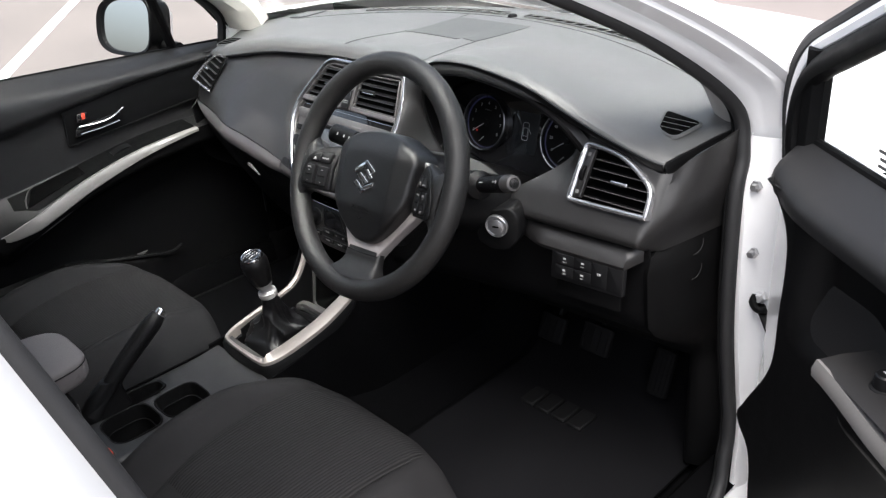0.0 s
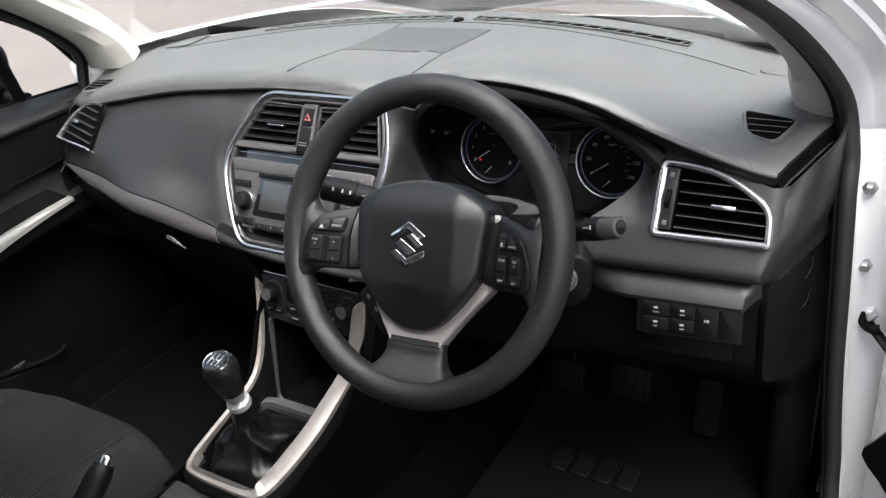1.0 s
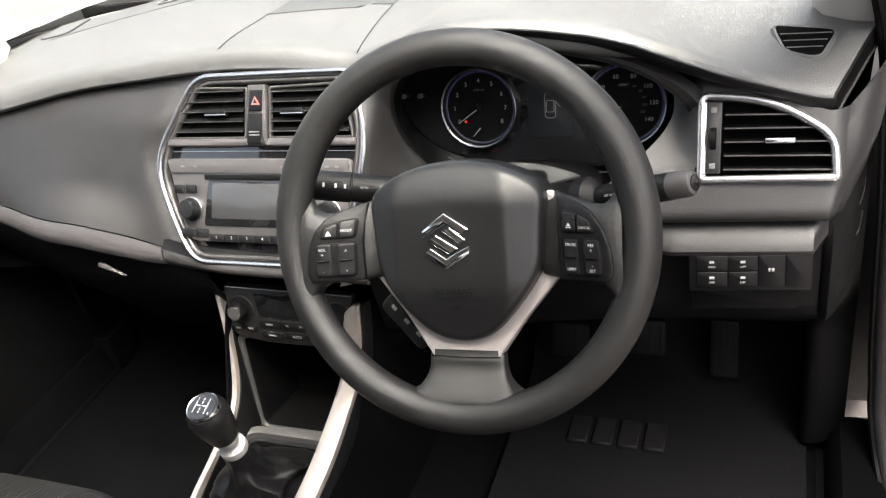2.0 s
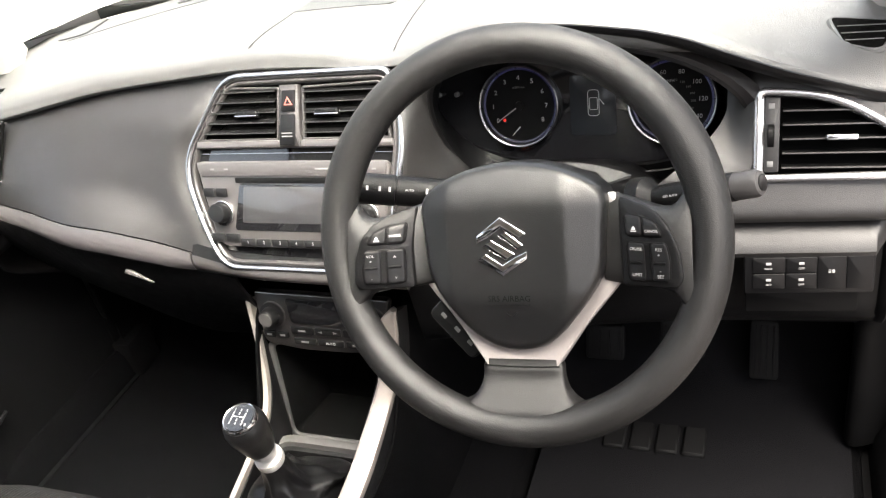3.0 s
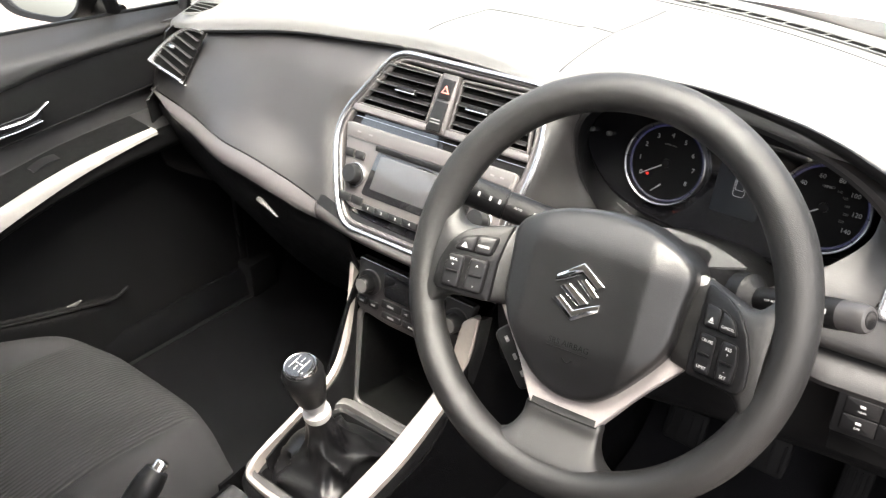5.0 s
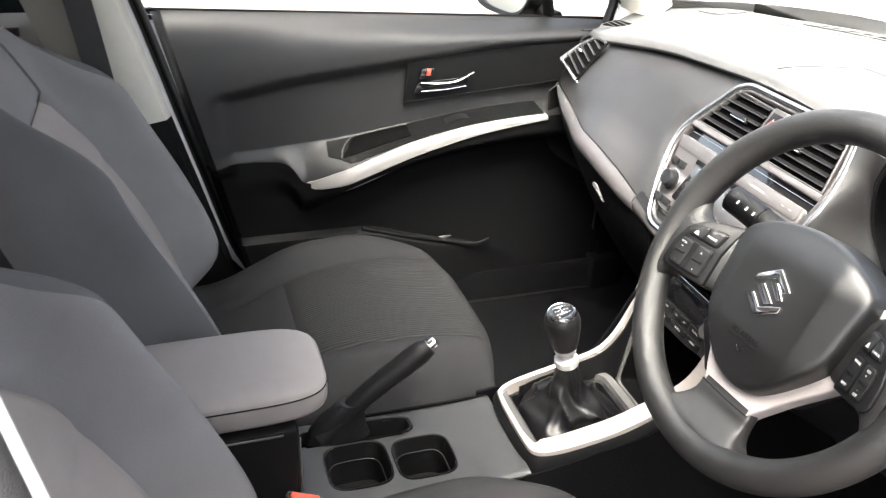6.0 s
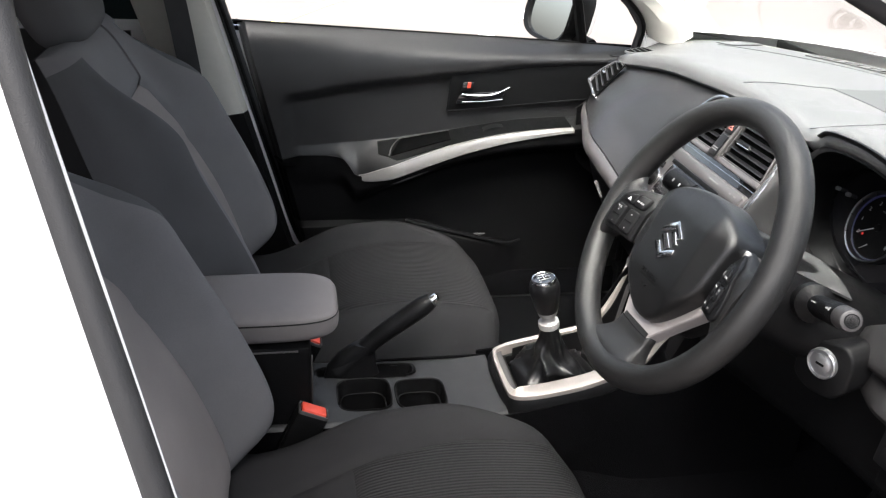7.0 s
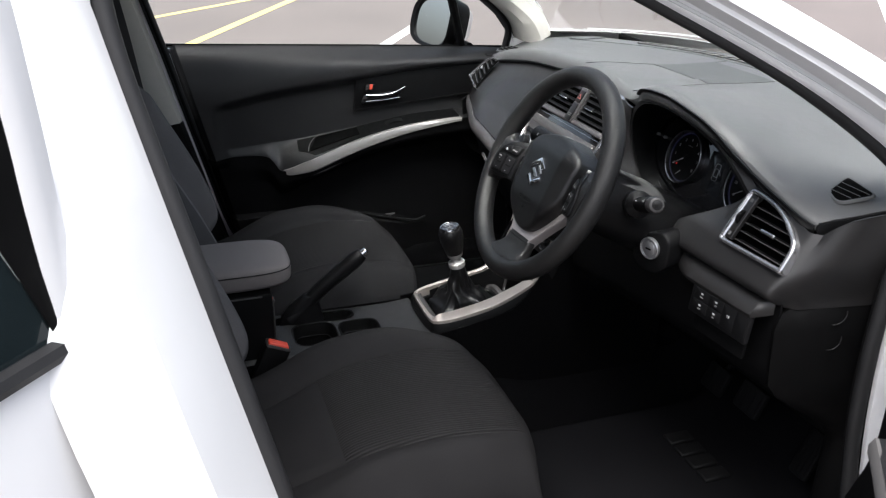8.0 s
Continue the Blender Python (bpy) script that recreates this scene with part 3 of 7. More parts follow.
part("centre_inlay", sheet(lambda x, y: on_pad(x, y, 0.0012), steps(-0.113, 0.103, 8), steps(0.505, 0.675, 8), 0.004), INLAY, dash, "flat dark inlay square on the dash top")
for pts in ([(-0.068, 0.305), (-0.08, 0.36), (-0.098, 0.44), (-0.113, 0.505)], [(0.136, 0.305), (0.126, 0.35), (0.111, 0.44), (0.103, 0.505)], [(-0.113, 0.675), (-0.117, 0.71)], [(x, 0.722 - 0.45 * x * x) for x in (-0.62, -0.45, -0.3, -0.15, 0.0, 0.15, 0.3, 0.45, 0.58, 0.66)]):
    part("seam", tube([on_pad(p.x, p.y, 0.0002) for p in curve([(a, b, 0) for a, b in pts], 14 if len(pts) < 9 else 50)], 0.0007, 5), BLACK, dash)


def slot_y(x):
    return 0.752 - 0.36 * x * x


for a, b in ((-0.45, -0.03), (0.03, 0.470)):
    xs = steps(a, b, 30)
    # black sheet on the pad stands for the slot's dark depth
    vent = part("defroster_vent", sheet(lambda x, v: on_pad(x, slot_y(x) + v, 0.0012), xs, (-0.010, 0.0, 0.010), 0.003), VOID, dash, "long black windscreen defroster slot")
    loop = [on_pad(x, slot_y(x) - 0.011, 0.002) for x in xs] + [on_pad(x, slot_y(x) + 0.011, 0.002) for x in reversed(xs)]
    part("rim", tube(loop, 0.0016, 6, True), PAD, vent)
    for i in range(14):
        x = lerp(a + 0.014, b - 0.014, i / 13)
        y = slot_y(x)
        part("slat", tube([on_pad(x - 0.004, y - 0.009, 0.002), on_pad(x + 0.006, y + 0.009, 0.002)], 0.0011, 5), PAD, vent)
part("light_sensor", lathe([(0.011, 0), (0.010, 0.004), (0.006, 0.006)], frame_at(on_pad(0.0, 0.735), (1, 0, 0), (0, 1, 0)), 16), BLACK, dash, "small round light sensor")
for s in (1, -1):
    grille = rounded([(-0.035, -0.04), (0.03, -0.05), (0.045, 0.03), (-0.02, 0.055)][::1], 0.02, 5)
    part("tweeter_cover", skin([[on_pad(s * (0.632 + p.x * k), 0.612 + p.y * k, h) for p in grille] for k, h in ((1.0, -0.001), (0.98, 0.0022), (0.9, 0.003), (0.5, 0.003), (0.05, 0.003))], closed_cols=True, caps=True), PAD, dash, "speaker cover at the dash corner")
    part("cover_seam", tube([on_pad(s * (0.632 + p.x * 1.02), 0.612 + p.y * 1.02, 0.0003) for p in grille], 0.001, 5, True), BLACK, dash)


def demister(s):
    """A side window vent sunk into the dash corner: a five-sided opening with three blades."""
    lift, tilt = (0.0045, 0.26) if s > 0 else (0.0015, 0.12)
    m = frame_at(V(s * 0.655, 0.369, on_pad(s * 0.64, 0.369).z + lift), (1, 0.0, -0.04 * s), (0, 1, tilt))
    pts = [(-0.033 * s, 0.030), (-0.031 * s, 0.020), (-0.019 * s, -0.016), (0.006 * s, -0.026), (0.016 * s, -0.024), (0.030 * s, 0.016), (0.026 * s, 0.022)]
    out = rounded(pts if s > 0 else pts[::-1], 0.006)
    k = [Vector(p) for p in out]
    v = part("demister_vent", skin([ring3(inset(k, -0.005), -0.003, m), ring3(inset(k, -0.003), 0.0005, m), ring3(inset(k, -0.0005), 0.0008, m), ring3(inset(k, 0.0005), -0.001, m)], closed_cols=True), PAD, dash, "small side window vent sunk in the dash corner")
    part("recess", prism(k, 0.002, at(m, 0, 0, -0.0014), 0.0004), VOID, v)
    for j in range(3):
        y = -0.012 + 0.0125 * j
        xa, xb = tab(y, (-0.016, -0.018), (0.03, -0.032)) * s, tab(y, (-0.02, 0.015), (0.018, 0.029)) * s
        part("slat", tube([m @ V(xa, y, 0.0010), m @ V(xb, y + 0.002, 0.0010)], 0.0007, 5), PAD, v)


demister(1)
demister(-1)


# passenger fascia and its strip
def stack_y(z):
    """How deep the leaning face of the centre stack lies."""
    return 0.278 + 0.6 * (z - 1.03)


def strip_z(x):
    return tab(x, (-0.720, 0.868), (-0.605, 0.888), (-0.470, 0.898), (-0.329, 0.893), (-0.240, 0.874), (-0.166, 0.850), (-0.122, 0.8430), (-0.047, 0.8385), (0.029, 0.8370), (0.162, 0.8370))


def strip_y(x):
    return tab(x, (-0.720, 0.285), (-0.630, 0.248), (-0.575, 0.229), (-0.470, 0.196), (-0.365, 0.166), (-0.277, 0.166), (-0.166, 0.173), (-0.067, 0.160), (0.162, 0.156))


def fascia_at(x, t):
    y0, z0 = lip_y(x) + 0.012, lip_z(x) - 0.014
    y1, z1 = strip_y(x), strip_z(x)
    bulge = 0.010 * math.sin(math.pi * t) * soft((-0.10 - x) / 0.2) + 0.006 * math.sin(math.pi * t)
    z, y = lerp(z0, z1, t), lerp(y0, y1, t) - bulge
    edge = tab(z, (0.83, -0.134), (0.891, -0.169), (0.956, -0.197), (1.004, -0.165), (1.056, -0.120))
    flush = stack_y(z) + 0.001
    y = lerp(y, flush, soft((x + 0.50) / 0.29) * soft(t / 0.3) * (1 - soft((t - 0.7) / 0.3)))
    return V(x, y + 0.014 * soft((x - edge) / 0.02), z)


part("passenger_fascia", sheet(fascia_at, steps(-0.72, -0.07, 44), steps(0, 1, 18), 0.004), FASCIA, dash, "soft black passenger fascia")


def strip_at(x, t):
    h = tab(x, (-0.72, 0.002), (-0.66, 0.008), (-0.58, 0.022), (-0.3, 0.033), (-0.17, 0.028), (-0.07, 0.018), (0.16, 0.016))
    return V(x, strip_y(x) - 0.003 - 0.005 * math.sin(math.pi * t) - 0.008 * t * soft((-0.16 - x) / 0.05) * soft((x + 0.70) / 0.16), strip_z(x) - h * t)


part("fascia_strip", sheet(strip_at, steps(-0.715, -0.1705, 30), steps(0, 1, 8), 0.004), LAVENDER, dash, "satin grey strip along the fascia's lower edge")
# same strip carried on; the stack's shade is put into a darker grey
part("fascia_strip", sheet(strip_at, steps(-0.168, 0.158, 20), steps(0, 1, 8), 0.004), GUNMETAL, dash, "satin grey strip under the centre stack, darkened as if shaded")
part("stack_shelf", sheet(lambda x, t: V(x, lerp(stack_y(strip_z(x) + 0.012) + 0.003, strip_y(x) - 0.004, t), strip_z(x) + lerp(0.012, -0.001, t)), steps(-0.168, 0.158, 24), steps(0, 1, 5), 0.003), DARK, dash)


def glove_at(x, t):
    z1 = 0.56
    return V(x, strip_y(x) + 0.006 + 0.17 * t ** 1.5, lerp(strip_z(x) - 0.028, z1, t))


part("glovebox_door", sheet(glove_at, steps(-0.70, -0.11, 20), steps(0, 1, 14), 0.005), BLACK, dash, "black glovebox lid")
part("glovebox_latch", prism(rounded([(-0.022, -0.002), (0.026, -0.004), (-0.012, 0.005), (-0.021, 0.004)], 0.001), 0.004, frame_at((-0.266, 0.158, 0.818), (1, 0.02, -0.28), (0, 0.3, 1)), 0.001), RADIO, dash, "slim grey glovebox latch")

# ---------- centre stack ----------
SM = frame_at((0, 0.28, 1.03), (1, 0, 0), (0, 0.36, 1))


def sz(z):
    return (z - 1.03) * 1.0629


def spts(*pts):
    return [(x, sz(z)) for x, z in pts]


DASH_BEFORE = set(dash.children_recursive)
OUT = rounded(spts((-0.106, 1.060), (-0.197, 0.945), (-0.180, 0.868), (-0.150, 0.803), (0.105, 0.803), (0.135, 0.90), (0.154, 0.985), (0.138, 1.060)), [0.03, 0.05, 0.05, 0.03, 0.03, 0.06, 0.05, 0.02], 6)
part("stack_backing", prism(inset([Vector(p) for p in OUT], -0.012), 0.01, at(SM, 0, 0, -0.045), 0.002), BLACK, dash)
part("stack_panel", prism(OUT, 0.010, at(SM, 0, 0, -0.014), 0.002), PIANO, dash, "gloss black centre stack panel")
part("stack_frame", hoop(OUT, 0.0100, 0.012, at(SM, 0, 0, -0.004), 0.0045), SATCHROME, dash, "satin chrome frame round the centre stack")
part("stack_inner_frame", hoop(inset([Vector(p) for p in OUT], 0.0105), 0.0065, 0.009, at(SM, 0, 0, -0.004), 0.003), GUNMETAL, dash, "grey bevel inside the chrome frame")


def stack_vent(name_pts, tab_x):
    pts = rounded(spts(*name_pts), 0.005)
    v = part("air_vent", hoop(pts, 0.004, 0.006, at(SM, 0, 0, -0.002), 0.0015), GUNMETAL, dash, "black slatted centre air vent with a grey sill")
    part("recess", prism(inset([Vector(p) for p in pts], 0.003), 0.002, at(SM, 0, 0, -0.003), 0.0005), VOID, v)
    (x0, za), (x1, zb), (x2, zc), (x3, zd) = name_pts
    for i in range(5):
        t = (i + 0.7) / 5.4
        l, r = lerp(x0, x3, t) + 0.005, lerp(x1, x2, t) - 0.005
        y = sz(lerp(za, zd, t))
        part("slat", skin([[SM @ V(x, y + dy, dz) for dy, dz in ((0.0, 0.005), (0.0018, 0.0056), (0.0075, -0.002), (0.0050, -0.0024))] for x in (l, r)], closed_cols=True, caps=True), DARK, v)
        # thin highlight on the slat's edge, drawn as a lighter bar
        part("slat_edge", tube([SM @ V(x, y + 0.0009, 0.0053) for x in (l, r)], 0.0009, 6), FASCIA, v)
    part("vent_tab", prism(rounded(rect(tab_x - 0.017, -0.0045, tab_x + 0.017, 0.0035), 0.003), 0.007, at(SM, 0, sz(1.008), 0.002), 0.0025), DARK, v, "small dark vent tab")
    part("tab_edge", prism(rounded(rect(tab_x - 0.017, -0.0055, tab_x + 0.017, -0.0030), 0.001), 0.0085, at(SM, 0, sz(1.008), 0.002), 0.0008), SATCHROME, v, "chrome edge of the vent tab")
    ledge = [(x3 - 0.004, zd + 0.001), (x2 + 0.003, zd + 0.001), (x2 + 0.002, zd - 0.009), (x3 - 0.007, zd - 0.009)]
    part("vent_sill", prism(rounded(spts(*ledge), 0.002), 0.008, at(SM, 0, 0, -0.002), 0.002), RADIO, v, "grey sill under the slats")
    return v


stack_vent(((-0.118, 1.043), (-0.022, 1.040), (-0.032, 0.972), (-0.158, 0.972)), -0.075)
stack_vent(((0.010, 1.040), (0.122, 1.043), (0.131, 0.972), (0.003, 0.972)), 0.045)
hz = part("hazard_column", prism(rounded(spts((-0.020, 1.042), (0.008, 1.042), (0.002, 0.9635), (-0.031, 0.9635)), 0.002), 0.010, at(SM, 0, 0, -0.002), 0.002), GUNMETAL, dash, "grey switch column between the vents")
part("silver_line", prism(rect(-0.172, sz(0.9575), 0.128, sz(0.9562)), 0.0008, at(SM, 0, 0, -0.003), 0.0002), SATCHROME, dash, "thin silver line under the vents")
part("hazard_switch", prism(rounded(spts((-0.015, 1.035), (0.004, 1.035), (0.000, 1.008), (-0.020, 1.008)), 0.002), 0.003, at(SM, 0, 0, 0.0075), 0.001), BUTTON, hz)
part("warning_triangle", prism([(-0.0065, -0.005), (0.0065, -0.005), (0, 0.0065)], 0.0008, at(SM, -0.0075, sz(1.0205), 0.0103), 0.0002), material("hazard_red", (0.36, 0.10, 0.08), 0.5, var=0.05), hz, "red hazard triangle")
part("warning_triangle", prism([(-0.0036, -0.003), (0.0036, -0.003), (0, 0.0036)], 0.0009, at(SM, -0.0075, sz(1.0202), 0.0107), 0.0002), BUTTON, hz)
part("blank_switch", prism(rounded(spts((-0.0205, 1.005), (0.0, 1.005), (-0.005, 0.966), (-0.028, 0.966)), 0.002), 0.003, at(SM, 0, 0, 0.0075), 0.001), BUTTON, hz)
for zz in (0.981, 0.977):
    part("print", prism(rect(-0.008, -0.0009, 0.008, 0.0009), 0.0003, at(SM, -0.0145, sz(zz), 0.0105), 0.0001), DIMINK, hz)

# radio
rad = part("radio", prism(rounded(spts((-0.168, 0.947), (0.126, 0.947), (0.108, 0.836), (-0.148, 0.836)), [0.012, 0.012, 0.02, 0.02], 5), 0.009, at(SM, 0, 0, -0.002), 0.002), RADIO, dash, "grey car radio with a wide display")
RM = at(SM, 0, 0, 0.007)
part("radio_top_band", prism(rounded(spts((-0.166, 0.9455), (0.124, 0.9455), (0.119, 0.927), (-0.162, 0.927)), 0.004), 0.002, RM, 0.0008), material("radio_band", (0.06, 0.056, 0.057), 0.32, 0.1, var=0.05), rad)
part("cd_slot", prism(rounded(spts((-0.106, 0.9255), (0.062, 0.9255), (0.062, 0.9185), (-0.106, 0.9185)), 0.002), 0.0015, RM, 0.0004), BLACK, rad)
part("display_surround", prism(rounded(spts((-0.100, 0.918), (0.070, 0.918), (0.062, 0.857), (-0.117, 0.857)), 0.006), 0.001, RM, 0.0005), PIANO, rad)
part("display", prism(rounded(spts((-0.094, 0.914), (0.06, 0.914), (0.052, 0.867), (-0.103, 0.867)), 0.003), 0.0014, RM, 0.0004), LCD, rad, "pale grey radio display")
for bx in (-0.151, -0.131):
    part("radio_button", prism(rounded(rect(bx - 0.0085, sz(0.906) - 0.006, bx + 0.0085, sz(0.906) + 0.006), 0.002), 0.003, RM, 0.0008), BUTTON, rad)
for bx in (-0.146, -0.122):
    part("radio_button", prism(rounded(rect(bx - 0.011, sz(0.847) - 0.006, bx + 0.011, sz(0.847) + 0.006), 0.002), 0.002, RM, 0.0008), BUTTON, rad)
for i in range(6):
    bx = -0.097 + 0.0255 * i
    part("preset_button", prism(rounded(rect(bx - 0.0122, sz(0.842) - 0.005, bx + 0.0122, sz(0.842) + 0.005), 0.002), 0.003, RM, 0.0008), BUTTON, rad)
    words(str(i + 1), 0.006, at(RM, bx, sz(0.842), 0.0033), "digit", INK, rad)
for bx in (-0.140, -0.118, 0.09, 0.105):
    part("print", prism(rect(bx - 0.003, -0.0012, bx + 0.003, 0.0012), 0.0003, at(RM, 0, sz(0.936), 0.0022), 0.0001), DIMINK, rad)
part("print", prism(rect(0.02, -0.0015, 0.05, 0.0015), 0.0003, at(RM, 0, sz(0.936), 0.0022), 0.0001), DIMINK, rad)
words("SOUND", 0.0065, at(RM, 0.09, sz(0.875), 0.0004), "word", INK, rad)
for kx in (-0.133, 0.088):
    kn = part("tuning_knob", lathe([(0.0165, 0), (0.0165, 0.003), (0.0135, 0.004), (0.0135, 0.015), (0.012, 0.017), (0.010, 0.0172)], at(RM, kx, sz(0.879)), 28), BUTTON, rad, "round black radio knob")
    part("knob_ring", lathe([(0.0175, 0), (0.0175, 0.0022), (0.016, 0.003)], at(RM, kx, sz(0.879)), 28), SATCHROME, kn)

# the whole stack leans towards the gear lever and narrows at its foot
LEAN = frame_at((0, 0.278, 1.03), (1, 0, 0), (0, 0.6, 1))
for ob in [o for o in dash.children_recursive if o.type == "MESH" and o not in DASH_BEFORE]:
    for vert in ob.data.vertices:
        q = SM.inverted() @ vert.co
        drop = -q.y / 1.0629
        vert.co = LEAN @ V(q.x + drop * (0.127 - 0.219 * q.x), -drop * 1.0134, q.z)

# heating panel and the dark pocket under it
HM = frame_at((0.007, 0.190, 0.757), (1, 0, 0), (0, 0.2, 1))


def hz_(z):
    return (z - 0.75) * 1.02


def hpts(*pts):
    return [(x, hz_(z)) for x, z in pts]


hv = part("heater_panel", prism(rounded(hpts((-0.114, 0.768), (0.096, 0.765), (0.080, 0.690), (0.03, 0.681), (-0.05, 0.680), (-0.112, 0.688)), [0.006, 0.006, 0.012, 0.02, 0.02, 0.012], 4), 0.012, at(HM, 0, 0, -0.006), 0.002), FASCIA, dash, "dark heater control panel")
part("panel_line", tube([HM @ V(-0.110, hz_(0.7665), 0.0062), HM @ V(0.093, hz_(0.7638), 0.0062)], 0.0012, 6), SATCHROME, hv, "bright line along the panel top")
part("heater_display", prism(rounded(hpts((-0.064, 0.760), (0.050, 0.758), (0.045, 0.722), (-0.060, 0.722)), 0.006), 0.0015, at(HM, 0, 0, 0.006), 0.0005), PIANO, hv, "gloss black heater display")
for kx in (-0.088, 0.070):
    kn = part("heater_knob", lathe([(0.019, 0), (0.019, 0.004), (0.0135, 0.006), (0.0125, 0.019), (0.011, 0.021)], at(HM, kx, hz_(0.735), 0.006), 28), BUTTON, hv, "round black heater knob")
    part("knob_cap", lathe([(0.0105, 0.0205), (0.0100, 0.0222), (0.004, 0.0228)], at(HM, kx, hz_(0.735), 0.006), 24), GREYP, kn)
    part("knob_ring", lathe([(0.0195, 0), (0.0195, 0.002), (0.018, 0.003)], at(HM, kx, hz_(0.735), 0.006), 28), GREYP, kn)
for i, (bx, w) in enumerate(((-0.045, 0.018), (-0.004, 0.020), (0.036, 0.016))):
    part("heater_button", prism(rounded(rect(bx - w, hz_(0.712) - 0.006, bx + w, hz_(0.712) + 0.006), 0.002), 0.003, at(HM, 0, 0, 0.006), 0.0008), BUTTON, hv)
    part("heater_button", prism(rounded(rect(bx - w + 0.002, hz_(0.695) - 0.005, bx + w + 0.002, hz_(0.695) + 0.005), 0.002), 0.003, at(HM, 0, 0, 0.006), 0.0008), BUTTON, hv)
for bx in (-0.100, -0.078):
    part("heater_button", prism(rounded(rect(bx - 0.009, hz_(0.703) - 0.005, bx + 0.009, hz_(0.703) + 0.005), 0.002), 0.003, at(HM, 0, 0, 0.006), 0.0008), BUTTON, hv)
    part("print", prism(rect(bx - 0.004, -0.0015, bx + 0.004, 0.0015), 0.0003, at(HM, 0, hz_(0.703), 0.0092), 0.0001), DIMINK, hv)
words("AUTO", 0.0055, at(HM, -0.002, hz_(0.695), 0.0093), "word", INK, hv)
words("DUAL", 0.0055, at(HM, 0.036, hz_(0.712), 0.0093), "word", INK, hv)
for bx in (-0.016, 0.008):
    part("arrow", prism([(-0.003, -0.002), (0.003, 0), (-0.003, 0.002)] if bx > 0 else [(0.003, -0.002), (0.003, 0.002), (-0.003, 0)], 0.0003, at(HM, bx, hz_(0.712), 0.0093), 0.0001), DIMINK, hv)
for bx, z in ((-0.045, 0.712), (-0.043, 0.695), (0.038, 0.695)):
    part("print", prism(rect(bx - 0.006, -0.0015, bx + 0.006, 0.0015), 0.0003, at(HM, 0, hz_(z), 0.0093), 0.0001), DIMINK, hv)
pocket = rounded(hpts((-0.108, 0.682), (0.080, 0.682), (0.050, 0.527), (-0.104, 0.527)), 0.015, 5)
k2 = [Vector(p) for p in pocket]
part("storage_pocket", skin([ring3(k2, -0.004, HM), ring3(inset(k2, 0.006), -0.012, HM), ring3(inset(k2, 0.012), -0.10, HM), ring3(inset(k2, 0.05), -0.11, HM)], closed_cols=True, caps=False), VOID, dash, "deep black storage pocket")
part("pocket_back", prism(inset(k2, 0.01), 0.004, at(HM, 0, 0, -0.112), 0.001), VOID, dash)
part("lower_console_face", hoop(inset(k2, -0.009), 0.010, 0.006, at(HM, 0, 0, -0.006), 0.002), GREYP, dash, "grey frame of the storage pocket")

# ---------- instrument binnacle ----------
FRONT = [(0.210, 0.31, 0.896), (0.180, 0.298, 0.945), (0.176, 0.286, 1.002), (0.198, 0.275, 1.046), (0.25, 0.266, 1.078), (0.33, 0.264, 1.084), (0.43, 0.265, 1.069), (0.49, 0.268, 1.046),
         (0.532, 0.276, 1.010), (0.548, 0.30, 0.960), (0.535, 0.330, 0.912), (0.48, 0.345, 0.876), (0.40, 0.352, 0.862), (0.29, 0.352, 0.864)]
BACK = [(0.2028, 0.3441, 0.9116), (0.1503, 0.3575, 0.966), (0.1694, 0.3699, 1.0185), (0.2171, 0.3747, 1.0376), (0.2648, 0.3795, 1.049), (0.3412, 0.3842, 1.0567), (0.4366, 0.3795, 1.049), (0.4939, 0.3747, 1.03),
        (0.5225, 0.3651, 0.9946), (0.5273, 0.3556, 0.9565), (0.513, 0.348, 0.9278), (0.4748, 0.3422, 0.904), (0.408, 0.3384, 0.8925), (0.303, 0.3384, 0.8925)]
fa, ba = curve(FRONT, 70, True), curve(BACK, 70, True)
part("binnacle", thick(skin([[a.lerp(b, t) for a, b in zip(fa, ba)] for t in (0, 0.08, 0.3, 0.6, 1.0)], closed_cols=True), 0.004), DARK, dash, "black hooded instrument binnacle")
ex = [V(p.x + (p.x - 0.335) * 0.10, p.y + 0.012, p.z + (p.z - 0.965) * (0.10 if p.z < 1.0 else 0.05)) for p in fa]
part("binnacle_rim", thick(skin([ex, [a.lerp(b, 0.5) + V(0, -0.006, 0) for a, b in zip(ex, fa)], fa], closed_cols=True), 0.003), FASCIA, dash, "soft black binnacle rim")
CM = frame_at((0.3603, 0.3652, 0.9899), (1, 0, 0), (0, 0.3, 1)) @ Matrix.Scale(0.9545, 4)
face = [(CM.inverted() @ p).xy for p in ba[::2]]
clus = part("instrument_panel", prism(face, 0.004, at(CM, 0, 0, -0.006), 0.001), PIANO, dash, "black instrument cluster with two round dials")


